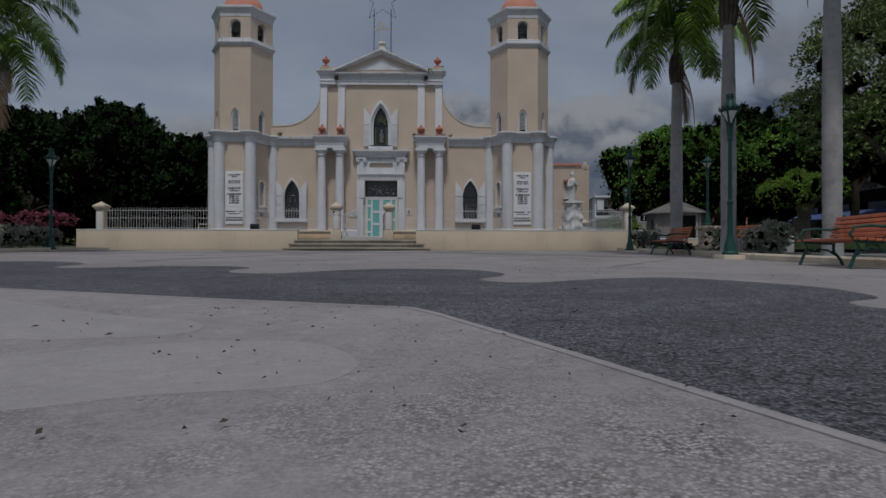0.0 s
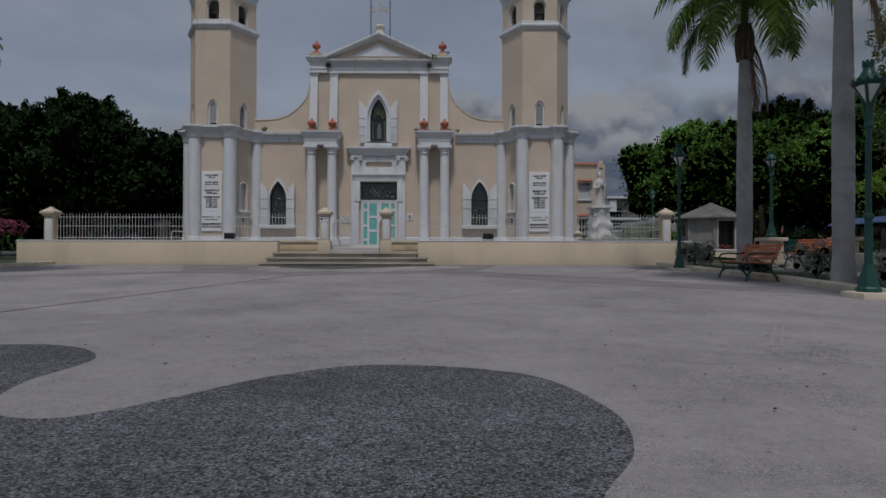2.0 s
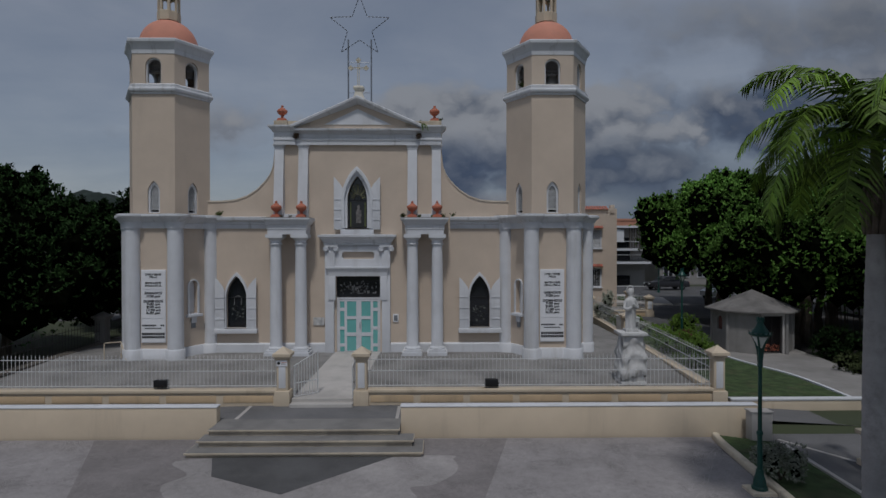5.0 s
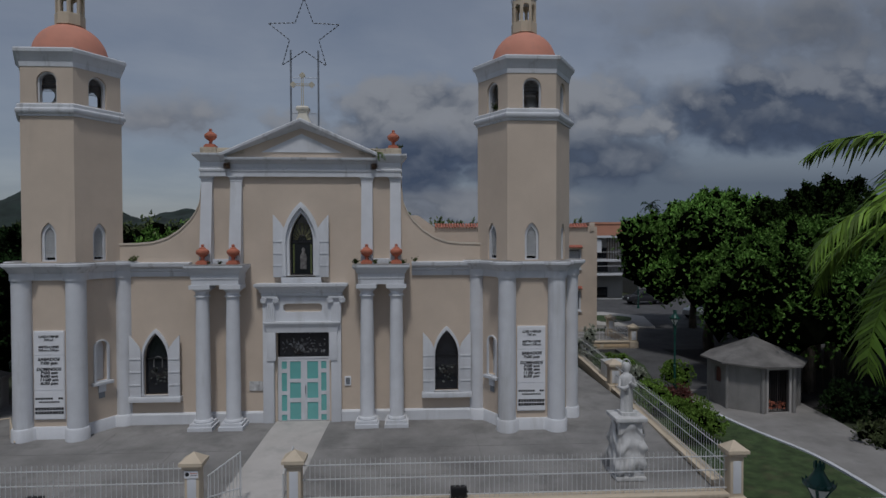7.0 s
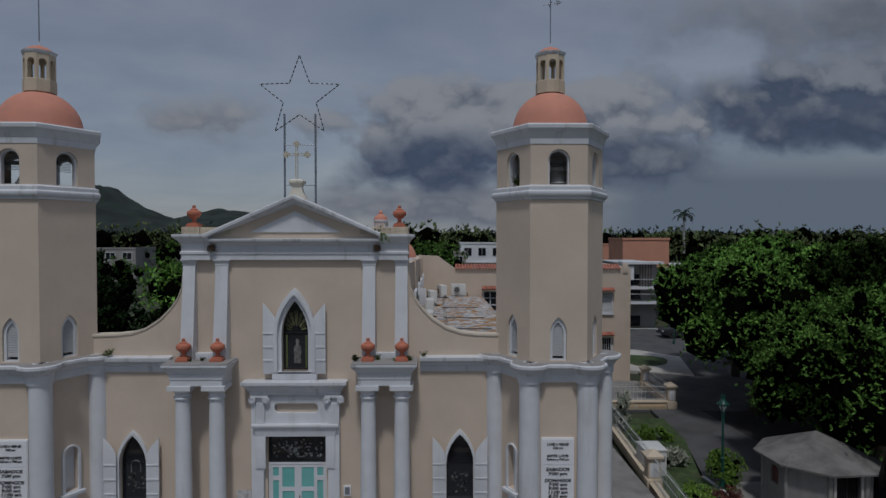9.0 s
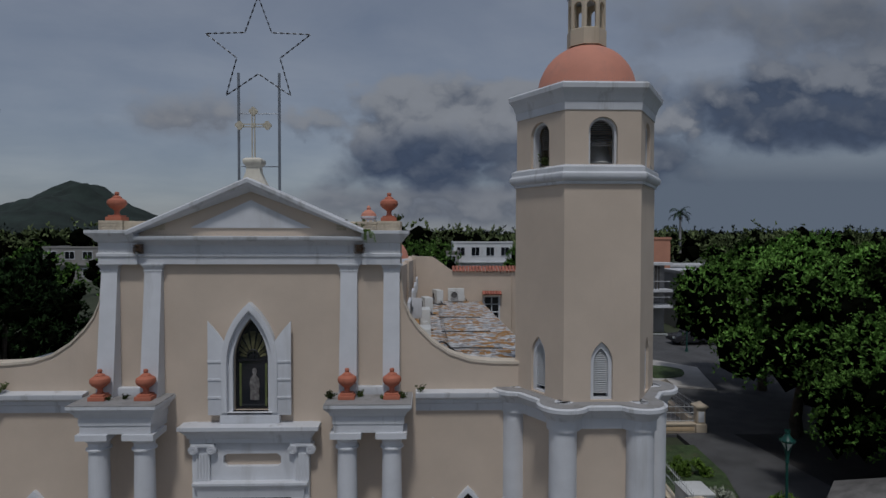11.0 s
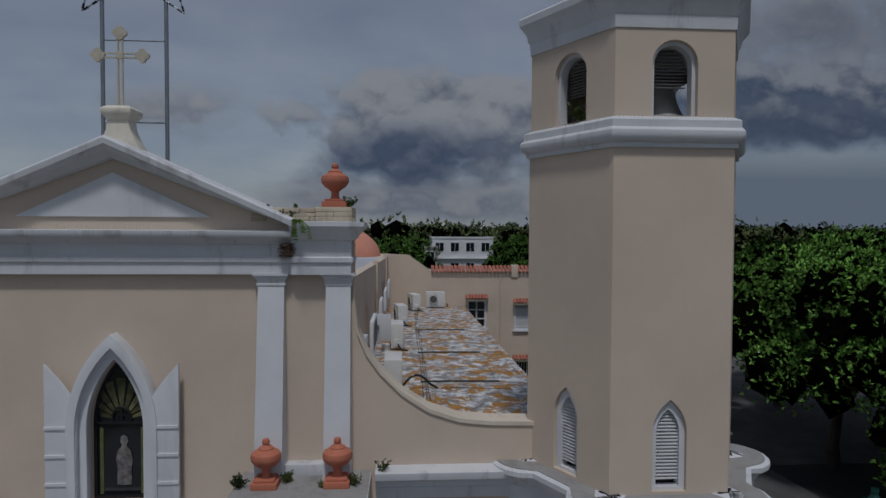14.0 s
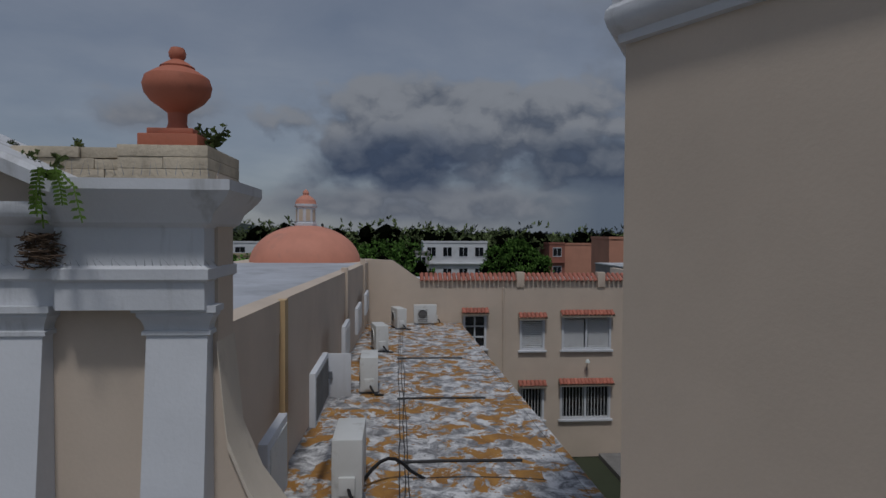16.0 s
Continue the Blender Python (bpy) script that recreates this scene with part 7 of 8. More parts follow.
def palm(x, y, z, h, r, seed, fronds=15, length=2.7, dry=1, label="royal palm with a smooth grey trunk and drooping fronds", lean=0.0, tilt0=0.0):
    """A royal palm: swollen grey trunk, fibre boots, arching pinnate fronds."""
    t = thing("palm_tree", label, "palm", "plaza palms", at=(x, y, z))
    rs = random.Random(seed)
    prof = [(r * 1.25, -0.1), (r * 1.18, 0.15), (r, 0.6)] + [(r * (1.0 + 0.10 * math.sin(math.pi * k / 12)) * (1 - 0.28 * (k / 12) ** 2), 0.6 + (h - 0.6) * k / 12) for k in range(1, 13)]
    dense = []
    for (a, b), (c, d) in zip(prof, prof[1:]):
        for j in range(5):
            q = j / 5
            dense.append((a + (c - a) * q + (0.006 if j % 2 else 0), b + (d - b) * q))
    part("trunk", G().lathe(dense + [prof[-1]], 0, 0, 0, 22), M_TRUNK, t, sharp=60)
    part("fibre_bulb", G().lathe([(r * 0.74, h - 0.05), (r * 0.95, h + 0.12), (r * 1.10, h + 0.38), (r * 1.0, h + 0.62), (r * 0.62, h + 0.80), (r * 0.5, h + 0.86)], 0, 0, 0, 16), M_SHAFT, t)
    for k in range(11):
        a = 2 * math.pi * k / 11
        part("boot", G().tube([(r * q * math.cos(a + w), r * q * math.sin(a + w), h + z) for q, w, z in ((0.8, 0, -0.08), (1.12, 0.05, 0.28), (1.08, 0.1, 0.55), (0.75, 0.2, 0.84))], 0.05, 6, taper=0.5), M_SHAFT, t)
    part("crownshaft", G().lathe([(r * 0.52, h + 0.78), (r * 0.56, h + 1.0), (r * 0.50, h + 1.35), (r * 0.38, h + 1.7), (r * 0.12, h + 2.0), (0, h + 2.02)], 0, 0, 0, 14), M_GREENSHAFT, t, "smooth green crownshaft")
    for k in range(fronds + dry):
        old = k >= fronds
        a = 2.399963 * k + rs.uniform(-0.2, 0.2) if not old else -0.35 + 0.9 * (k - fronds)
        up = radians(84 - 80 * (k / fronds) ** 0.8 + rs.uniform(-7, 7)) if not old else radians(-62)
        ln = length * rs.uniform(0.85, 1.1) * (0.85 if old else 1)
        pts, p, ang = [], Vector((0, 0, h + (1.75 - 0.35 * k / fronds if not old else 0.75))), up
        for i in range(15):
            pts.append(p.copy())
            p = p + Vector((math.cos(a) * math.cos(ang), math.sin(a) * math.cos(ang), math.sin(ang))) * ln / 14
            ang -= radians(5.2 + 4.5 * rs.random() + 0.25 * i) if not old else radians(2.2)
            ang = max(ang, radians(-86))
        g = G().tube(pts, 0.022, 5, taper=0.3)
        side = Vector((-math.sin(a), math.cos(a), 0))
        n = 50
        for i in range(3, n):
            q = i / n * 14
            j = min(13, int(q))
            c = pts[j].lerp(pts[j + 1], q - j)
            fw = (pts[j + 1] - pts[j]).normalized()
            lf = ln * 0.235 * math.sin(math.pi * (0.12 + 0.85 * i / n)) ** 0.7 * rs.uniform(0.85, 1.1)
            for s in (-1, 1):
                di = (side * s * (0.85 if not old else 0.35) + fw * 0.55 + Vector((0, 0, rs.uniform(-0.30, 0.10)))).normalized()
                w = fw * 0.024
                m = c + di * lf * 0.55 + Vector((0, 0, -0.02))
                e = c + di * lf + Vector((0, 0, -lf * rs.uniform(0.22, 0.55)))
                g.add([c - w, c + w, m + w * 1.1, e, m - w * 1.1], [(0, 1, 2, 4), (4, 2, 3)])
        me = bpy.data.meshes.new("frond")
        me.from_pydata([tuple(v) for v in g.v], [], g.f)
        # far palms: a dark silhouette put into the frond colour
        me.materials.append(M_DRYFROND if old else (M_LEAFSHADE if y > 100 else M_FROND))
        ob = new("frond", me)
        ob.parent = t
        if old:
            ob["label"] = "dry brown hanging frond"
    return t


palm(8.1, 17.9, 1.10, 5.4, 0.175, 3, 24, 2.85, 2)
palm(7.54, 13.4, 1.02, 5.6, 0.165, 5, 20, 3.0, 1)
palm(7.85, 10.1, 0.97, 5.7, 0.155, 9, 16, 2.9, 0)
palm(-12.45, 16.6, 1.1, 5.3, 0.20, 12, 20, 3.1, 1)
palm(-30.8, 43.0, 1.3, 12.8, 0.30, 14, 18, 2.6, 4, label="tall palm with a skirt of dry fronds")
palm(74.5, 190.0, 1.4, 14.0, 0.35, 16, 14, 4.2, 0, label="tall far palm above the trees")


def bush(x, y, z, rx, ry, h, n, leaf, material, seed, label, cat="bush", name="bush", lobes=16, low=0.0):
    rs = random.Random(seed)
    b = thing(name, label, cat, at=(x, y, z))
    lb = []
    for k in range(lobes):
        a, q = rs.uniform(0, 6.283), math.sqrt(rs.random()) * 0.72
        r = min(rx, ry, h) * rs.uniform(0.30, 0.46)
        lb.append((rx * q * math.cos(a), ry * q * math.sin(a), rs.uniform(low + r * 0.7, max(low + r * 0.75, h - r)), r))
    v, f = leaf_cloud(lb, int(n * 1.3), leaf, seed)
    o = new("foliage", leaf_mesh("foliage", v, f, material))
    o.parent = b
    tagged(new("dense_core", shade_balls(lb, 0.5, seed)), kind="stuff").parent = b
    for k in range(4):
        l = lb[k]
        part("stem", G().tube([(0, 0, -0.03), (l[0] * 0.5, l[1] * 0.5, l[2] * 0.6), (l[0], l[1], l[2])], 0.018, 5), M_BARK, b)
    return b


GB = "low grey-green shrub beside the kerb"
bush(8.05, 20.6, 1.2, 0.55, 0.5, 0.75, 2600, 0.07, M_GREYBUSH, 51, GB)
bush(8.25, 15.3, 1.1, 0.5, 0.45, 0.8, 1500, 0.07, M_GREYBUSH, 52, GB)
bush(7.95, 12.4, 1.03, 0.66, 0.55, 0.80, 4400, 0.07, M_GREYBUSH, 53, GB)
bush(7.9, 17.0, 1.12, 0.4, 0.35, 0.3, 900, 0.06, M_REDBUSH, 54, "small reddish ground plants round the palm", name="ground_plants")
bush(-13.5, 19.6, 1.2, 0.9, 0.7, 0.85, 3200, 0.08, M_GREYBUSH, 55, GB)
bush(-15.2, 20.4, 1.2, 0.9, 0.7, 0.85, 3200, 0.08, M_GREYBUSH, 56, GB)
HB = "rounded bright green bush by the church fence"
bush(10.2, 29.9, 1.65, 0.85, 1.05, 1.35, 7000, 0.085, M_HEDGE, 57, HB, lobes=22)
bush(10.15, 33.1, 1.65, 0.70, 0.95, 1.2, 5600, 0.085, M_HEDGE, 58, HB, lobes=18)
bush(11.3, 33.7, 1.65, 0.70, 0.72, 1.0, 3800, 0.085, M_REDBUSH, 59, "dark red croton bush by the church fence")
bush(12.3, 35.9, 1.62, 0.72, 0.72, 1.35, 5200, 0.085, M_HEDGE, 60, "clipped round green bush at the foot of the lamp", lobes=22)
bush(11.5, 41.0, 1.62, 1.35, 0.42, 0.65, 4500, 0.09, M_HEDGE, 61, "low clipped green hedge across the lawn", "hedge", "hedge", 26)
bush(10.4, 42.2, 1.62, 0.6, 1.0, 1.9, 2600, 0.12, M_GREYBUSH, 62, "sparse green shrub by the fence")
bush(11.25, 38.0, 1.62, 0.6, 0.6, 0.6, 1500, 0.16, M_GREYBUSH, 63, "spiky pale green plant on the lawn")
for k, (x, y) in enumerate(((14.6, 24.5), (17.2, 26.0), (20.0, 27.0), (16.6, 29.6), (19.6, 31.0))):
    bush(x, y, 1.25, 1.7, 1.2, 0.95, 4200, 0.10, M_LEAF2, 70 + k, "low spreading green planting bed", "planting", "planting_bed", 24)
# tree shade over these shrubs is put into their leaf colour
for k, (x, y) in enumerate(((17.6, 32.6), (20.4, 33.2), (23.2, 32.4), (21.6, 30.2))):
    bush(x, y, 1.28, 1.6, 1.1, 1.5, 4600, 0.11, M_LEAFSHADE, 80 + k, "green shrubs under the ficus trees, leaf colour darkened as shade", "shrub", "shrub", 24)

# weeds on the ledges
def weed(x, y, z, h, n, seed, label="small green weed growing on the ledge"):
    rs = random.Random(seed)
    w = thing("weed", label, "weed", at=(x, y, z))
    g = G()
    for k in range(n):
        a, q = rs.uniform(0, 6.28), rs.uniform(0.2, 1.0)
        c = Vector((0, 0, 0))
        e = Vector((math.cos(a) * h * 0.62 * q, math.sin(a) * h * 0.62 * q, h * rs.uniform(0.25, 0.8)))
        s = Vector((-math.sin(a), math.cos(a), 0)) * h * 0.035
        m = e * 0.6
        g.add([c - s * 0.5, c + s * 0.5, m + s * 1.4, e, m - s * 1.4], [(0, 1, 2, 4), (4, 2, 3)])
        for j in range(8):
            b = e * (0.30 + 0.09 * j)
            d = Vector((rs.uniform(-1, 1), rs.uniform(-1, 1), rs.uniform(-0.2, 0.8))).normalized() * h * 0.22
            t = Vector((d.y, -d.x, 0.3)).normalized() * h * 0.065
            g.add([b, b + d * 0.5 + t, b + d, b + d * 0.5 - t], [(0, 1, 2, 3)])
    part("leaves", g, M_WEED, w)
    return w


for k, (x, y, z, h, n) in enumerate(((-0.62, 31.35, 7.275, 0.24, 22), (0.02, 31.5, 7.275, 0.22, 16), (0.95, 31.35, 7.275, 0.20, 18), (1.32, 31.7, 7.32, 0.24, 8), (0.5, 31.3, 7.275, 0.14, 10),
                                     (-5.35, 31.3, 7.275, 0.14, 14), (-5.05, 31.4, 7.275, 0.16, 14), (0.83, 32.0, 11.148, 0.22, 10), (0.05, 31.95, 11.132, 0.10, 14), (-0.35, 31.97, 11.132, 0.08, 14), (-0.05, 31.72, 10.94, 0.26, 8),
                                     (4.05, 31.2, 12.30, 0.34, 14), (-7.9, 31.7, 7.35, 0.3, 10))):
    weed(x, y, z, h, n, 200 + k)
fern = thing("hanging_fern", "green fern hanging over the cornice", "fern", at=(0.16, 31.47, 10.93))
rs = random.Random(77)
for k in range(5):
    a = rs.uniform(-2.4, -0.7)
    pts = [Vector((0, 0, 0)), Vector((math.cos(a) * 0.08, math.sin(a) * 0.08, 0.04)), Vector((math.cos(a) * 0.17 + 0.02 * k, math.sin(a) * 0.12, -0.06)), Vector((math.cos(a) * 0.2 + 0.03 * k, math.sin(a) * 0.13, -0.16 - 0.03 * k))]
    g = G().tube(pts, 0.004, 4)
    for i in range(14):
        q = i / 14 * 3
        j = min(2, int(q))
        c = pts[j].lerp(pts[j + 1], q - j)
        for s in (-1, 1):
            g.add([c, c + Vector((s * 0.028, -0.008, -0.006)), c + Vector((s * 0.036, -0.009, -0.022)), c + Vector((s * 0.01, 0, -0.018))], [(0, 1, 2, 3)])
    part("fern_frond", g, M_HEDGE, fern)
nest = thing("bird_nest", "brown twig bird nest lodged in the entablature", "nest", "nests", at=(-0.02, 31.68, 10.46))
g = G()
for k in range(150):
    a, q, z = rs.uniform(0, 6.28), rs.uniform(0.03, 0.11), rs.uniform(-0.03, 0.16)
    p = Vector((q * math.cos(a), q * math.sin(a) * 0.8, z))
    d = Vector((-math.sin(a) + rs.uniform(-0.5, 0.5), math.cos(a), rs.uniform(-0.4, 0.4))) * 0.06
    g.tube([p - d, p + d], 0.004, 3)
tagged(part("twigs", g, M_NEST, nest), kind="stuff")
copy_thing(nest, Matrix.Translation((2 * CX + 0.02, 31.68, 10.46)))
spk = thing("bird_spikes", "rows of thin steel bird spikes along the ledges", "bird spikes", at=(0, 31.6, 10.94))
g = G()
for x0, x1, y, z, tilt in ((-5.9, -4.9, 31.5, 10.945, 0), (0.1, 1.05, 31.5, 10.945, 0), (-4.6, -0.3, 31.62, 10.81, 0), (-5.8, 1.0, 31.66, 10.44, 1)):
    n = int((x1 - x0) / 0.045)
    for i in range(n):
        x = x0 + (x1 - x0) * i / n
        d = Vector((rs.uniform(-0.03, 0.03), -0.06 if tilt else rs.uniform(-0.02, 0.02), 0.05 if tilt else 0.09))
        p = Vector((x, y - 31.6, z - 10.94))
        g.add([p + Vector((-0.002, 0, 0)), p + Vector((0.002, 0, 0)), p + d], [(0, 1, 2)])
for cx in (TX, 2 * CX - TX):
    for rad, z in ((RS + 0.07, 12.262), (RS + 0.12, 13.975)):
        hp = hexpts(rad, cx)
        for k in (3, 4, 5):
            p0, p1 = Vector((*hp[k], z)), Vector((*hp[(k + 1) % 6], z))
            n = int((p1 - p0).length / 0.05)
            for i in range(n):
                p = p0.lerp(p1, (i + 0.5) / n) - Vector((0, 31.6, 10.94))
                g.add([p + Vector((-0.0022, 0, 0)), p + Vector((0.0022, 0, 0)), p + Vector((rs.uniform(-0.03, 0.03), rs.uniform(-0.03, 0.03), 0.085))], [(0, 1, 2)])
tagged(part("spikes", g, M_STEEL, spk), kind="stuff")

# ---- street lamps, benches ----


def street_lamp(x, y, z, h=3.45, pad=True):
    t = thing("street_lamp", "dark green cast-iron street lamp with a flared lantern", "street lamp", "plaza lamps", at=(x, y, z))
    k = h / 3.45
    if pad:
        part("pad", G().box(-0.25, -0.25, -0.12, 0.25, 0.25, 0.03), M_KERB, t, bevel=0.02)
    part("foot", G().lathe([(0.165, 0.03), (0.165, 0.08), (0.135, 0.11), (0.125, 0.22), (0.085, 0.34), (0.07, 0.44)], 0, 0, 0, 8), M_GREEN, t)
    part("post", G().lathe([(0.056, 0.40), (0.050, 1.1 * k), (0.066, 1.12 * k), (0.066, 1.17 * k), (0.043, 1.2 * k), (0.038, 2.45 * k), (0.056, 2.47 * k), (0.056, 2.52 * k), (0.04, 2.55 * k), (0.036, 2.72 * k)], 0, 0, 0, 14), M_GREEN, t)
    for s in range(4):
        a = radians(90 * s + 45)
        pts = [(0.03 * math.cos(a), 0.03 * math.sin(a), 2.55 * k), (0.05 * math.cos(a), 0.05 * math.sin(a), 2.78 * k), (0.10 * math.cos(a), 0.10 * math.sin(a), 2.97 * k), (0.17 * math.cos(a), 0.17 * math.sin(a), 3.09 * k)]
        part("lantern_arm", G().tube(pts, 0.022, 6), M_GREEN, t)
    part("lantern_glass", G().lathe([(0.035, 2.84 * k), (0.09, 2.95 * k), (0.165, 3.09 * k)], 0, 0, 0, 16), M_LAMPGLASS, t)
    part("lantern_rim", G().lathe([(0.155, 3.07 * k), (0.215, 3.10 * k), (0.225, 3.13 * k), (0.16, 3.15 * k)], 0, 0, 0, 24), M_GREEN, t)
    for s in range(14):
        a = 2 * math.pi * s / 14
        part("rim_leaf", G().put(G().add([(-0.03, 0, 0), (0.03, 0, 0), (0.0, 0.02, 0.055)], [(0, 1, 2)]).add([(-0.03, 0.01, 0), (0.03, 0.01, 0), (0.0, 0.03, 0.055)], [(2, 1, 0)]), Matrix.Translation((0.212 * math.cos(a), 0.212 * math.sin(a), 3.125 * k)) @ pose(0, 0, 0, 0, 0, math.degrees(a) - 90)), M_GREEN, t)
    part("lantern_roof", G().lathe([(0.19, 3.13 * k), (0.13, 3.21 * k), (0.08, 3.29 * k), (0.065, 3.34 * k), (0.07, 3.37 * k)], 0, 0, 0, 16), M_GREEN, t)
    for s in range(8):
        a = 2 * math.pi * s / 8
        part("crown_point", G().put(G().box(-0.018, -0.006, 0, 0.018, 0.006, 0.09 * k), Matrix.Translation((0.07 * math.cos(a), 0.07 * math.sin(a), 3.36 * k)) @ pose(0, 0, 0, 0, 0, math.degrees(a) + 90)), M_GREEN, t)
    return t


street_lamp(7.36, 20.15, plaza_z(20.15) + 0.03, 3.6)
street_lamp(6.69, 11.6, plaza_z(11.6) + 0.06, 3.4)
street_lamp(-12.5, 19.6, plaza_z(19.6) + 0.03)
street_lamp(10.5, 21.0, 2.06, 2.6, False)
street_lamp(12.15, 35.7, 1.6, 3.5, False)
street_lamp(22.4, 66.0, 1.4, 3.5, False)


def bench(x, y, z, rz, length=1.66):
    """A park bench with cast-iron ends and slats; it faces local -y."""
    b = thing("park_bench", "park bench of orange-brown slats on green cast-iron legs", "bench", "plaza benches", at=(x, y, z), rz=rz)
    hl = length / 2
    for i in range(5):
        part("seat_slat", G().box(-hl, -0.26 + 0.098 * i, 0.375 - 0.006 * i, hl, -0.26 + 0.098 * i + 0.082, 0.408 - 0.006 * i), M_SLAT, b, bevel=0.006)
    for i in range(5):
        z0, yo = 0.43 + 0.066 * i, 0.235 + 0.024 * i
        part("back_slat", G().add(*(lambda q: (q.v, q.f))(G().put(G().box(-hl, -0.013, -0.027, hl, 0.013, 0.027), Matrix.Translation((0, yo, z0 + 0.036)) @ pose(0, 0, 0, -16)))), M_SLAT, b, bevel=0.006)
    for s in (-1, 1):
        u = s * (hl - 0.16)
        leg = part("bench_end", G().tube([(u, -0.30, 0.0), (u, -0.25, 0.14), (u, -0.18, 0.28), (u, -0.24, 0.365), (u, 0.0, 0.355), (u, 0.20, 0.345), (u, 0.25, 0.45), (u, 0.36, 0.78)], 0.024, 8), M_GREEN, b)
        part("rear_leg", G().tube([(u, 0.20, 0.345), (u, 0.20, 0.22), (u, 0.30, 0.10), (u, 0.34, 0.0)], 0.024, 8), M_GREEN, leg)
        part("scroll", G().tube([(u, -0.22, 0.18), (u, -0.05, 0.26), (u, 0.12, 0.24), (u, 0.24, 0.16)], 0.016, 6), M_GREEN, leg)
        part("armrest", G().tube([(u, -0.24, 0.37), (u, -0.30, 0.46), (u, -0.24, 0.55), (u, -0.05, 0.57), (u, 0.15, 0.555), (u, 0.28, 0.58)], 0.020, 8), M_GREEN, leg)
    return b


bench(7.03, 15.75, plaza_z(15.75), 267)
bench(6.4, 7.65, plaza_z(7.65), 264)
bench(10.35, 18.7, 1.22, 284)
bench(12.2, 15.9, plaza_z(15.9) + 0.05, 285)

# ---- park strip east of the plaza ----
east = [(x + 0.12, y) for x, y in KERB]
slab("grass_strip", east + [(9.1, -12), (9.1, 3), (9.0, 12), (9.2, 18), (9.3, 22.9)], M_GRASS, lambda x, y: plaza_z(y) + 0.06, 0.15, label="thin grass strip with bare earth along the kerb")
slab("park_path", [(9.12, -12), (13.5, -12), (13.5, 12), (12.5, 20), (12.3, 25.2), (9.3, 25.2), (9.3, 22.9), (9.2, 18), (9.0, 12), (9.1, 3)], M_ASPHALT, lambda x, y: plaza_z(min(y, 22)) + 0.05, 0.1, label="grey asphalt path beside the plaza")
for path in ([(9.14, -12), (9.14, 3), (9.04, 12), (9.24, 18), (9.34, 22.8)],):
    tagged(part("path_edging", strip(path, [(-0.05, 0), (0.05, 0), (0.05, 0.09), (-0.05, 0.09)], lambda x, y: plaza_z(y) + 0.02), M_WALK), "thin pale concrete edging", kind="structure")
tagged(part("path_line", strip([(9.5, 23.2), (11.2, 20.4)], [(-0.05, 0), (0.05, 0), (0.05, 0.006), (-0.05, 0.006)], lambda x, y: plaza_z(min(22, y)) + 0.05), M_PALE), "worn white line on the path", kind="structure")
slab("grass_west", [(x - 0.12, y) for x, y in KERBL] + [(-40, -12), (-40, 23.4)], M_GRASS, lambda x, y: plaza_z(y) + 0.06, 0.15, label="grass and earth beds west of the plaza")
slab("church_lawn", [(9.2, 25.5), (13.0, 25.5), (13.1, 28.5), (12.5, 31.5), (11.9, 37.0), (13.0, 41.0), (13.2, 44.2), (10.3, 44.2), (9.75, 36)], M_GRASS, lambda x, y: 1.64, 0.2, label="short green church lawn")
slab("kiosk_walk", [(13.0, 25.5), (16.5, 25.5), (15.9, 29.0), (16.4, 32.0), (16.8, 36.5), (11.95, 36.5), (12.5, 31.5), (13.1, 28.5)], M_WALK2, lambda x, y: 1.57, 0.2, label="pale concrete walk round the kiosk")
# dark asphalt here: part of the tree shade is put into the path's colour
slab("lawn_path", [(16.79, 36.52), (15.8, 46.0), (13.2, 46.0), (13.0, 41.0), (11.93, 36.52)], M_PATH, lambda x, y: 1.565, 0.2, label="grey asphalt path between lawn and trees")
tagged(part("lawn_edging", strip(spline([(13.05, 25.6), (13.15, 28.5), (12.55, 31.5), (11.95, 36.8)], n=5), [(-0.06, 0), (0.06, 0), (0.06, 0.12), (-0.06, 0.12)], lambda x, y: 1.56), M_WHITE), "white painted kerb edging the lawn", kind="structure")
g = G().box(9.28, 25.22, 1.0, 13.6, 25.42, 1.66)
w = tagged(part("wall_lawn", g, M_CREAM, bevel=0.015), "low cream retaining wall below the lawn", kind="structure")
part("wall_cap", G().box(9.27, 25.2, 1.66, 13.62, 25.44, 1.72), M_WHITE, w, bevel=0.012)
blk = tagged(part("utility_box", G().box(-0.27, -0.16, 0, 0.27, 0.16, 0.72), M_PALE, bevel=0.02), "plain pale grey utility box at the wall's end", "utility box")
part("box_lid", G().box(-0.29, -0.18, 0.72, 0.29, 0.18, 0.76), M_PALE, blk, bevel=0.01)
blk.matrix_basis = pose(9.0, 23.2, plaza_z(22.5) + 0.05)
pp = thing("planter_pillar", "cream pedestal carrying a street lamp", "pillar", "planter pillars", at=(10.5, 21.0, 1.25))
part("shaft", G().box(-0.24, -0.24, 0, 0.24, 0.24, 0.70), M_CREAM, pp, bevel=0.015)
part("foot", G().box(-0.30, -0.30, 0, 0.30, 0.30, 0.14), M_CREAM, pp, bevel=0.015)
part("cap", G().box(-0.33, -0.33, 0.70, 0.33, 0.33, 0.81), M_CREAM, pp, bevel=0.02)
copy_thing(pp, pose(12.2, 20.2, 1.25))
pw = tagged(part("planter_wall", G().box(10.78, 20.75, 1.1, 16.0, 21.1, 1.62), M_PALE, bevel=0.02), "low pale concrete planter wall", kind="structure")
tagged(part("planter_wall", G().box(11.0, 17.0, 1.1, 11.3, 20.7, 1.60), M_PALE, bevel=0.02), "low pale concrete planter wall", kind="structure")
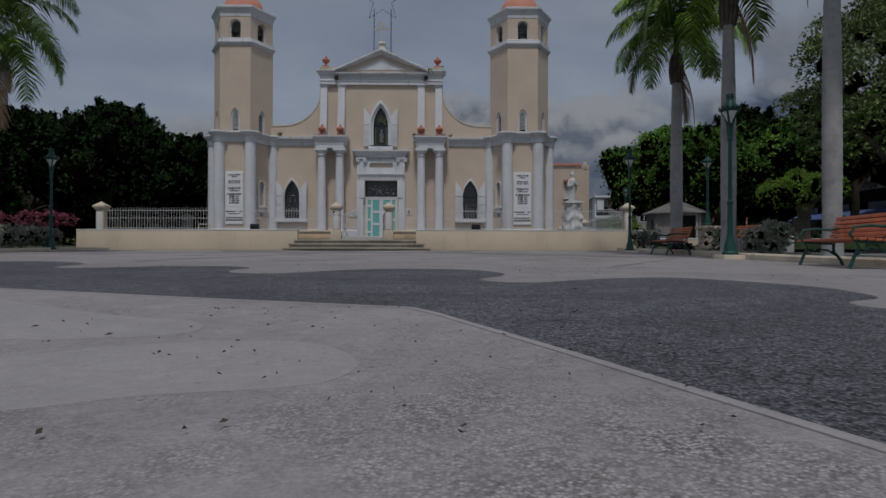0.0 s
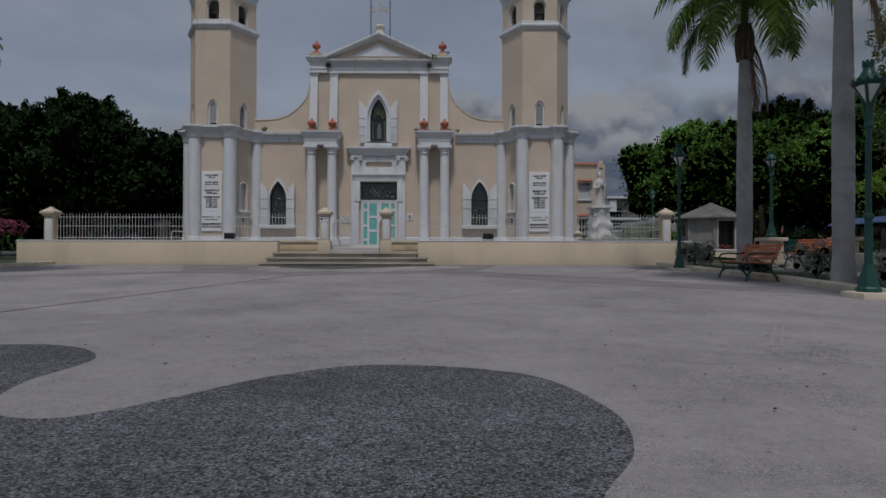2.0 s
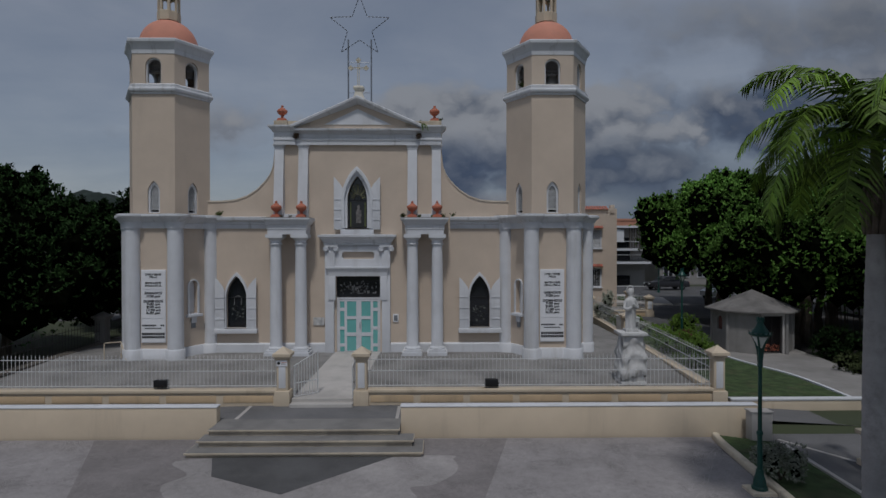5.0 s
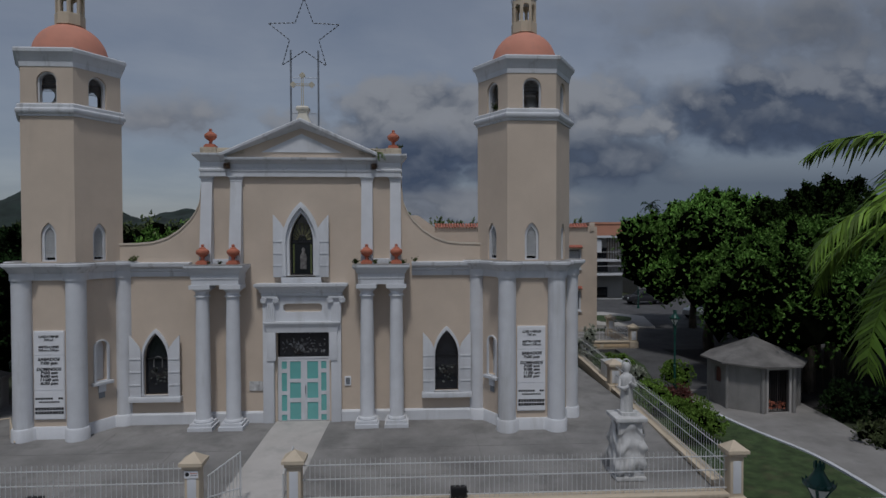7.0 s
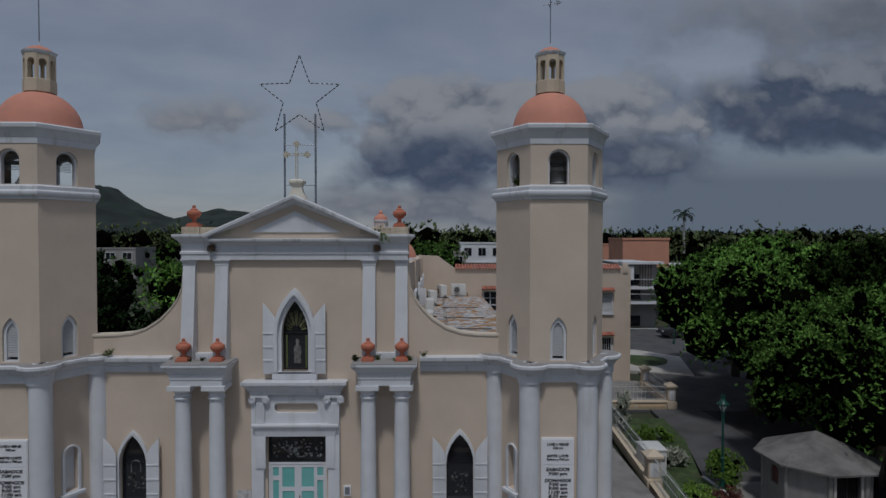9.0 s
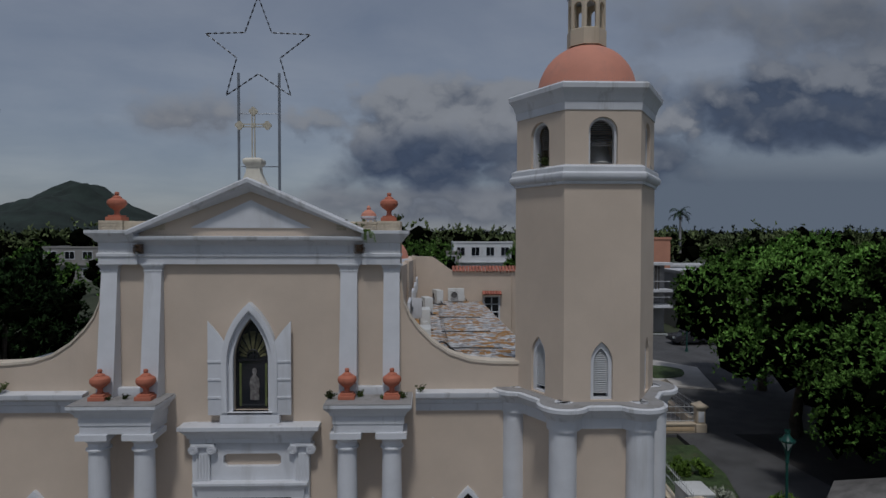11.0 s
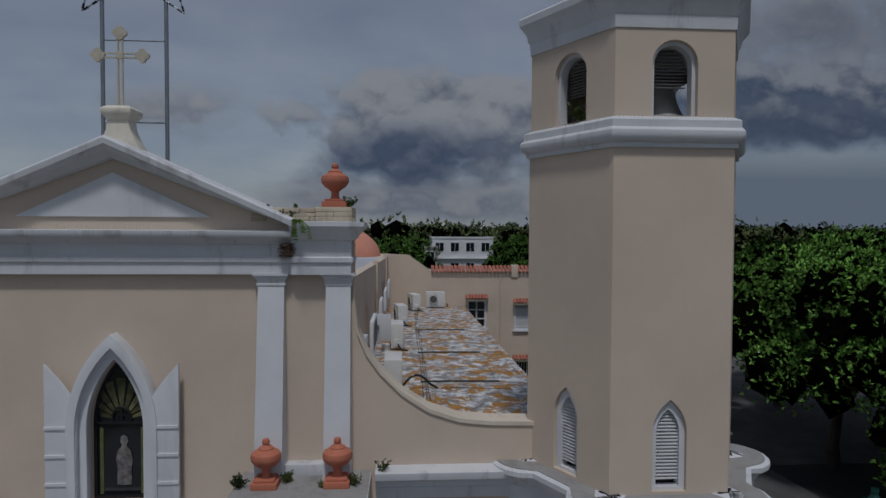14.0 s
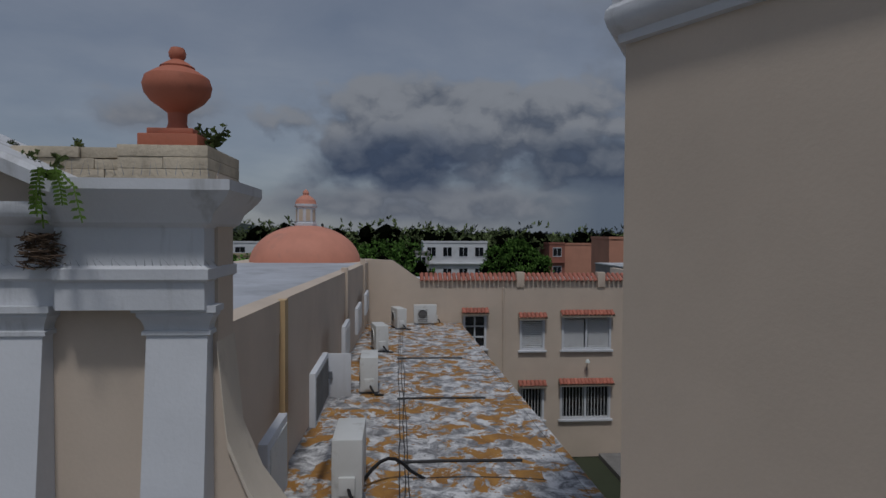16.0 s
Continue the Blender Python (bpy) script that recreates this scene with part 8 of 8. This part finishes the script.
slab("planted_bed", [(11.3, 17), (24, 17), (24, 20.7), (11.3, 20.7)], M_GRASS, lambda x, y: 1.5, 0.3, label="raised planting bed of short greenery")
slab("shaded_parking", [(16.8, 34.02), (44, 34.02), (44, 45.98), (15.85, 45.98), (16.8, 36.5)], M_SHADED, lambda x, y: 1.46, 0.2, label="worn asphalt under the ficus trees, their shade put into its colour")
slab("planted_bed", [(16.5, 21.2), (40, 21.2), (40, 34), (16.6, 34), (15.95, 29), (16.55, 25.4)], M_EARTH, lambda x, y: 1.30, 0.3, label="earth under the trees, darkened to hold their shade")
tb = thing("litter_bin", "dark green slatted litter bin", "litter bin", at=(11.35, 21.45, 1.3))
for k in range(16):
    a = 2 * math.pi * k / 16
    part("bin_slat", G().put(G().box(-0.035, -0.008, 0, 0.035, 0.008, 0.62), Matrix.Translation((0.24 * math.cos(a), 0.24 * math.sin(a), 0.05)) @ pose(0, 0, 0, 0, 0, math.degrees(a) + 90)), M_GREEN, tb)
part("bin_rim", G().lathe([(0.23, 0.66), (0.27, 0.67), (0.27, 0.71), (0.23, 0.70)], 0, 0, 0, 20), M_GREEN, tb)
part("bin_base", G().lathe([(0.23, 0.0), (0.23, 0.07)], 0, 0, 0, 20), M_GREEN, tb)

cabt = thing("utility_cabinet", "white metal utility cabinet on the lawn behind the fence", "cabinet", at=(10.15, 37.4, 1.64))
part("body", G().box(-0.42, -0.5, 0, 0.42, 0.5, 0.96), M_AC, cabt, bevel=0.015)
part("lid", G().box(-0.45, -0.53, 0.96, 0.45, 0.53, 1.02), M_AC, cabt, bevel=0.01)
for sd in (-0.25, 0.25):
    part("vent", G().box(sd - 0.12, -0.512, 0.55, sd + 0.12, -0.498, 0.78), M_TREADLIKE, cabt)

# ---- kiosk ----
kiosk = thing("kiosk", "grey octagonal rendered kiosk with an iron-barred doorway", "kiosk", at=(14.75, 34.4, 1.57))
R8, H8 = 1.62, 1.86
c8 = [(R8 * math.cos(radians(45 * k + 22.5 - 90 + 4)), R8 * math.sin(radians(45 * k + 22.5 - 90 + 4))) for k in range(8)]
for k in range(8):
    a, b = Vector(c8[k - 1]), Vector(c8[k])
    ln = (b - a).length
    t = (b - a) / ln
    nn = Vector((-t.y, t.x))
    at = lambda u, v, d, a=a, t=t, nn=nn: (a.x + t.x * u + nn.x * d, a.y + t.y * u + nn.y * d, v)
    hs = [rect(ln / 2 - 0.42, 0.04, ln / 2 + 0.42, 1.62)] if k == 0 else ([[(u + ln / 2, v) for u, v in round_top(0, 0.88, 0.44, 1.28)]] if k in (6, 2) else [])
    part("kiosk_wall", G().prism(rect(0, 0, ln, H8), 0, 0.14, hs, at), M_GREYWALL, kiosk)
    part("corner_pier", G().lathe([(0.075, 0), (0.075, H8)], b.x, b.y, 0, 8), M_GREYWALL, kiosk)
    if k == 0:
        gt = part("barred_gate", G().prism(rect(ln / 2 - 0.42, 0.04, ln / 2 + 0.42, 1.62), 0.05, 0.08, [rect(ln / 2 - 0.39, 0.07, ln / 2 - 0.015, 1.59), rect(ln / 2 + 0.015, 0.07, ln / 2 + 0.39, 1.59)], at), M_OLDIRON, kiosk, "dark iron barred gate")
        for i in range(9):
            u = ln / 2 - 0.36 + 0.09 * i
            part("bar", G().prism(rect(u - 0.008, 0.05, u + 0.008, 1.60), 0.055, 0.07, (), at), M_OLDIRON, gt)
        part("door_trim", G().prism(rect(ln / 2 - 0.50, 0, ln / 2 + 0.50, 1.72), -0.03, 0.0, [rect(ln / 2 - 0.42, 0.04, ln / 2 + 0.42, 1.62)], at), M_PALE, kiosk)
        # black box added in place of the unlit room behind the gate
        part("dark_interior", G().box(-0.9, -0.9, 0.02, 0.9, 0.9, 1.7), M_BLACK, kiosk)
    elif hs:
        part("louvre_panel", G().prism(rect(ln / 2 - 0.25, 0.86, ln / 2 + 0.25, 1.55), 0.08, 0.10, (), at), mat("dull_red_louvre", (0.12, 0.05, 0.04), 0.8, 0.2, 4, 30, 0.1), kiosk, "reddish louvred vent")
for k in range(8):
    a, b = Vector(c8[k - 1]) * 1.20, Vector(c8[k]) * 1.20
    g = G().add([(a.x, a.y, H8 - 0.06), (b.x, b.y, H8 - 0.06), (0, 0, H8 + 0.78), (a.x, a.y, H8 - 0.12), (b.x, b.y, H8 - 0.12), (0, 0, H8 + 0.6)], [(0, 1, 2), (5, 4, 3), (0, 3, 4, 1)])
    part("roof_panel", g, M_KROOF, kiosk)
fl = thing("flower_pots", "red flowers behind the kiosk's gate", "flowers", at=(14.75, 33.0, 1.6))
v, f = leaf_cloud([(0.12 * k - 0.3, 0, 0.25, 0.13) for k in range(6)], 500, 0.06, 91)
o = tagged(new("bloom_cluster", leaf_mesh("blooms", v, f, M_TERRA)), kind="stuff")
o.parent = fl

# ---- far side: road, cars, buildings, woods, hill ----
# the road's asphalt colour is lowered to carry the shade of the trees
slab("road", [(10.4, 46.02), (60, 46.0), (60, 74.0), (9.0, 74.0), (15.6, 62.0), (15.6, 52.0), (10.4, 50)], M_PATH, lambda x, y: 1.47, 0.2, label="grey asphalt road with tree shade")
slab("road_west", [(-60, 46), (-10, 46), (-10, 56), (-60, 56)], M_ASPHALT, lambda x, y: 1.42, 0.2, label="grey asphalt road west of the church")
slab("pavement", [(14.6, 55.5), (19.0, 54.0), (20.5, 60.0), (18.0, 63.0), (14.6, 63.0)], M_WALK, lambda x, y: 1.56, 0.2, label="pale pavement at the street corner")
slab("corner_lawn", spline([(16.0, 57.0), (18.2, 57.2), (19.0, 59.6), (16.4, 60.6)], True, 4), M_GRASS, lambda x, y: 1.58, 0.1, label="small grass island in the pavement")
slab("side_yard", [(10.4, 46.2), (14.6, 46.2), (14.6, 52.4), (10.4, 52.4)], M_YARD, lambda x, y: 1.56, 0.2, label="grey paved side yard")
for x, y in ((14.4, 46.3), (14.5, 50.6), (10.6, 46.3)):
    pillar(x, y, 1.5, 3.0, 0.20)
fence_run((10.8, 46.3), (14.2, 46.3), 2.0, 2.85, 1.5, "white railing on a cream base wall at the side yard", gap=0.2)
fence_run((14.42, 46.55), (14.5, 50.4), 2.0, 2.85, 1.5, "white railing on a cream base wall at the side yard", gap=0.2)


def car(x, y, z, rz, paint, label):
    c = thing("parked_car", label, "car", "parked cars", at=(x, y, z), rz=rz)
    side = [(-2.1, 0.35), (-2.1, 0.72), (-1.75, 0.86), (-1.05, 0.92), (-0.45, 1.38), (0.75, 1.42), (1.45, 0.98), (2.0, 0.92), (2.12, 0.70), (2.1, 0.32)]
    part("car_body", G().prism(side, -0.82, 0.82, (), lambda u, v, d: (u, d, v)), paint, c, bevel=0.06)
    part("side_glass", G().prism([(-0.9, 0.95), (-0.40, 1.32), (0.70, 1.35), (1.25, 0.98)], -0.835, 0.835, (), lambda u, v, d: (u, d, v)), M_DKGLASS, c)
    part("windscreen", G().prism([(-1.02, 0.94), (-0.50, 1.34), (-0.47, 1.36), (-0.98, 0.98)], -0.70, 0.70, (), lambda u, v, d: (u - 0.02, d, v)), M_DKGLASS, c)
    for wx in (-1.3, 1.32):
        for s in (-1, 1):
            wh = part("wheel", G().put(G().lathe([(0.20, -0.1), (0.31, -0.1), (0.33, -0.06), (0.33, 0.06), (0.31, 0.1), (0.20, 0.1)], n=20), Matrix.Translation((wx, s * 0.76, 0.33)) @ pose(0, 0, 0, 90)), M_TYRE, c)
            part("rim", G().put(G().lathe([(0.0, -0.09), (0.21, -0.09), (0.21, 0.09), (0.0, 0.09)], n=16), Matrix.Translation((wx, s * 0.77, 0.33)) @ pose(0, 0, 0, 90)), M_STEEL, wh)
    for s in (-1, 1):
        part("headlight", G().box(-2.13, s * 0.6 - 0.15, 0.62, -2.05, s * 0.6 + 0.15, 0.74), M_LAMPGLASS, c)
        part("tail_light", G().box(2.06, s * 0.62 - 0.12, 0.70, 2.13, s * 0.62 + 0.12, 0.84), M_TERRA, c)
    return c


car(25.5, 59.5, 1.47, 35, M_CARW, "white saloon car parked under the trees")
car(24.5, 69.5, 1.47, 5, M_CARK, "dark car parked along the far kerb")
car(29.0, 64.0, 1.47, 10, M_CARW, "white car parked in tree shade")
car(-18.0, 47.5, 1.42, 0, mat("silver_car_paint", (0.35, 0.36, 0.38), 0.3, 0.03, 2, 10, 0, metal=0.5), "silver car parked west of the church")
car(-23.5, 48.5, 1.42, 0, M_CARK, "dark car parked west of the church")


def block(x, y, w, d, z, h, m, label, floors=2, bays=4, name="town_house", trim=None, awn=None, roofm=None, rz=0.0):
    """A plain town building with storeys, windows and a parapet; its front faces local -y."""
    b = thing(name, label, "house", at=(x, y, z), rz=rz)
    part("house_wall", G().box(-w / 2, 0, 0, w / 2, d, h), m, b)
    part("parapet", G().sweep([(-w / 2, d), (-w / 2, 0), (w / 2, 0), (w / 2, d)], [(0, h - 0.1), (0.12, h - 0.1), (0.12, h + 0.25), (-0.15, h + 0.25), (-0.15, h)]), trim or m, b)
    part("flat_roof", G().box(-w / 2 + 0.1, 0.1, h, w / 2 - 0.1, d - 0.1, h + 0.05), roofm or M_ROOFW, b)
    fh = h / floors
    for i in range(floors):
        if i:
            part("floor_band", G().box(-w / 2 - 0.35, -0.5, i * fh - 0.12, w / 2 + 0.05, 0.0, i * fh + 0.1), trim or m, b)
        for j in range(bays):
            u = -w / 2 + w * (j + 0.5) / bays
            ww = w / bays * 0.26
            wd = part("window", G().box(u - ww - 0.08, -0.06, i * fh + fh * 0.30, u + ww + 0.08, 0.01, i * fh + fh * 0.80), trim or M_WHITE, b)
            part("pane", G().box(u - ww, -0.075, i * fh + fh * 0.34, u + ww, -0.05, i * fh + fh * 0.76), M_DKGLASS, wd)
            part("mullion", G().box(u - 0.03, -0.085, i * fh + fh * 0.34, u + 0.03, -0.06, i * fh + fh * 0.76), trim or M_WHITE, wd)
    return b


gal = thing("gallery_house", "grey concrete building with open galleries and thin columns", "house", at=(22.7, 75.0, 1.4))
part("house_wall", G().box(-1.9, 1.2, 0, 1.9, 9.0, 6.6), M_HOUSEG, gal)
part("side_wall", G().box(-2.0, 0, 0, -1.8, 1.2, 6.6), M_HOUSEW, gal)
for z in (2.55, 4.05, 6.6):
    part("floor_slab", G().box(-2.1, -0.35, z, 2.1, 1.25, z + 0.24), M_HOUSEW, gal)
part("flat_roof", G().box(-2.0, 1.3, 6.6, 2.0, 9.0, 6.7), M_ROOFW, gal)
for k in range(5):
    part("thin_column", G().box(-0.3 + 0.28 * k, -0.1, 4.29, -0.22 + 0.28 * k, -0.02, 6.6), M_BARK, gal)
# dark plates on the back wall stand for the shade in the open galleries
for z in (0.0, 2.79, 4.29):
    part("dark_bay", G().box(-1.7, 1.14, z + 0.1, 0.2, 1.19, z + 1.2), M_DKGLASS, gal)
    part("railing", G().box(-1.75, -0.25, z + (0.75 if z else 0.0), 1.9, -0.2, z + (0.80 if z else 0.1)), M_FENCE, gal)
for k in range(22):
    part("baluster", G().box(-1.7 + 0.16 * k, -0.24, 2.79, -1.68 + 0.16 * k, -0.21, 3.55), M_TYRE, gal)
part("white_panel", G().box(-1.75, -0.15, 5.0, -0.9, -0.1, 6.4), M_HOUSEW, gal)
block(36.0, 112.0, 7.6, 8, 1.4, 8.9, M_SALMON, "plain salmon-walled block behind the grey building", 1, 0)
block(31.0, 78.0, 8.0, 9, 1.4, 5.6, M_HOUSEG, "low grey town building along the road", 2, 4)
block(41.0, 76.0, 10.0, 9, 1.4, 5.0, M_SALMON, "low salmon shop along the road", 2, 4)
block(12.8, 140.0, 12.0, 9, 1.4, 7.9, M_HOUSEW, "white two-storey house with a flat roof among trees", 2, 4)
block(3.5, 132.0, 8.0, 8, 1.4, 6.2, M_HOUSEG, "grey-white house with a shallow roof among trees", 2, 3)
block(43.0, 150.0, 13.0, 10, 1.4, 7.5, M_SALMON, "plain salmon block far behind the parish house", 1, 0)
block(34.6, 149.0, 3.2, 10, 1.4, 7.6, mat("brick_red_wall_paint", (0.30, 0.12, 0.085), 0.8, 0.1, 0.4, 10, 0.0), "narrow brick-red house beside the salmon block", 2, 1)
block(48.0, 120.0, 14.0, 10, 1.4, 4.2, M_HOUSEW, "low white flat-roofed building", 2, 5)
block(-23.0, 112.0, 12.0, 9, 1.4, 6.4, mat("ochre_house_paint", (0.42, 0.34, 0.22), 0.85, 0.1, 0.4, 8, 0.0, dirt=((0.25, 0.21, 0.15), 0.4, 0.4)), "ochre flat-roofed house with stained walls", 2, 3)
block(-31.0, 150.0, 22.0, 9, 1.4, 7.6, M_HOUSEW, "long white house far behind the church", 2, 6)
block(-52.0, 170.0, 16.0, 9, 1.4, 8.0, M_HOUSEW, "white house on the far hillside", 2, 4)
block(-68.0, 140.0, 14.0, 9, 1.4, 6.8, M_HOUSEG, "grey house on the far hillside", 2, 4)
shop = block(29.0, 42.5, 17.0, 7, 1.3, 4.6, M_HOUSEW, "white shop front with a blue awning and a black sign band", 1, 5, name="shop", rz=-90.0)
part("awning", G().prism([(0, 2.7), (-1.4, 2.15), (-1.4, 2.05), (0, 2.6)], -7.5, 7.5, (), lambda d, v, u: (u, d, v)), M_BLUEAWN, shop, "blue canvas awning")
part("sign_band", G().box(-7.8, -0.25, 3.1, 7.8, -0.05, 3.9), M_BLACK, shop, "black sign band")
part("sign_emblem", G().put(G().lathe([(0.25, 0), (0.25, 0.03)], n=18), Matrix.Translation((-5.6, -0.26, 3.5)) @ pose(0, 0, 0, 90)), M_TERRA, shop)
for k in range(5):
    part("bar_mark", G().box(-5.1 + 0.5 * k, -0.27, 3.36, -4.72 + 0.5 * k, -0.245, 3.64), M_SIGN, shop)
for k, (x, y) in enumerate(((-16.75, 26.6), (-18.3, 26.9), (-19.9, 27.0))):
    bush(x, y, 1.3, 0.95, 0.8, 1.55 - 0.05 * k, 2200, 0.10, M_PINK, 95 + k, "pink flowering bougainvillea bush on bare stems west of the church yard", lobes=16, low=1.0)
bush(-13.65, 21.05, 1.28, 1.15, 0.5, 0.72, 5200, 0.07, M_GREYBUSH, 99, "clipped dull green hedge behind the kerb by the lamp", "hedge", "hedge", 34)


def woods(name, spots, n, leaf, material, seed, label):
    """Far trees, too many to count, as one mass of leaf clumps."""
    rs = random.Random(seed)
    lb = []
    for x, y, z, r, h in spots:
        for k in range(7):
            a, q = rs.uniform(0, 6.28), rs.uniform(0.2, 0.8)
            rr_ = r * rs.uniform(0.35, 0.6)
            lb.append((x + r * q * math.cos(a), y + r * q * math.sin(a), z + h * rs.uniform(0.45, 0.92) - rr_ * 0.3, rr_))
    v, f = leaf_cloud(lb, n, leaf, seed)
    o = new(name, leaf_mesh(name, v, f, material))
    tagged(new("dense_core", shade_balls(lb, 0.68, seed)), kind="stuff").parent = o
    return tagged(o, label, "woods", kind="stuff")


rs = random.Random(55)
spots = []
for k in range(210):
    y = rs.uniform(150, 330)
    x = rs.uniform(-0.95, 0.95) * y
    spots.append((x, y, 1.0, rs.uniform(5, 9), rs.uniform(8.5, 12.5)))
woods("far_woods", spots, 80000, 1.1, M_LEAF2, 61, "dark green mixed woods beyond the town")
spots = []
for k in range(60):
    y = rs.uniform(95, 150)
    x = rs.choice((rs.uniform(-0.95, -0.16), rs.uniform(-0.03, 0.02), rs.uniform(0.35, 0.95))) * y
    spots.append((x, y, 1.2, rs.uniform(3, 5), rs.uniform(5.5, 8.5)))
woods("town_trees", spots, 40000, 0.6, M_LEAF, 62, "green trees between the far houses")
spots = [(rs.uniform(-26, -7), rs.uniform(62, 92), 1.2, rs.uniform(2.5, 4.5), rs.uniform(5, 8.2)) for k in range(24)]
woods("rear_trees", spots, 36000, 0.42, M_LEAF, 63, "green trees behind the church")
tree(14.4, 92.0, 1.3, 4.6, 4.2, 3.4, 9.8, 9000, 0.5, M_LEAF, 66, "broad round green tree among the far houses", 40, 1, name="round_tree")
spots = []
for k in range(260):
    y = rs.uniform(380, 760)
    spots.append((rs.uniform(-0.95, 0.95) * y, y, 0.0, rs.uniform(10, 18), rs.uniform(11, 15)))
woods("distant_woods", spots, 40000, 2.4, M_HILL, 64, "hazy distant woods on the plain")


def hill(name, x, y, w, d, h, seed, label):
    n, g = 48, G()
    noise.seed_set(seed)
    for j in range(n + 1):
        for i in range(n + 1):
            u, v = 2 * i / n - 1, 2 * j / n - 1
            q = max(0.0, 1 - (u * u + v * v) ** 0.5)
            z = h * (q ** 1.25) * (0.85 + 0.3 * noise.fractal(Vector((u * 2.3, v * 2.3, seed)), 1.0, 2.1, 5)) + h * 0.05 * noise.noise(Vector((u * 14, v * 14, 1))) * (q > 0)
            g.v.append((x + u * w, y + v * d, z - 2))
    for j in range(n):
        for i in range(n):
            a = j * (n + 1) + i
            g.f.append((a, a + 1, a + n + 2, a + n + 1))
    return tagged(part(name, g, M_HILL, None, sharp=180), label, "hill", kind="structure")


hill("hill_west", -1560, 2700, 620, 700, 300, 3, "dark wooded hill beyond the town")
hill("hill_north", -1020, 2900, 620, 700, 170, 5, "low dark wooded ridge")
hill("hill_far", -2250, 2800, 700, 700, 270, 7, "dark wooded hill")
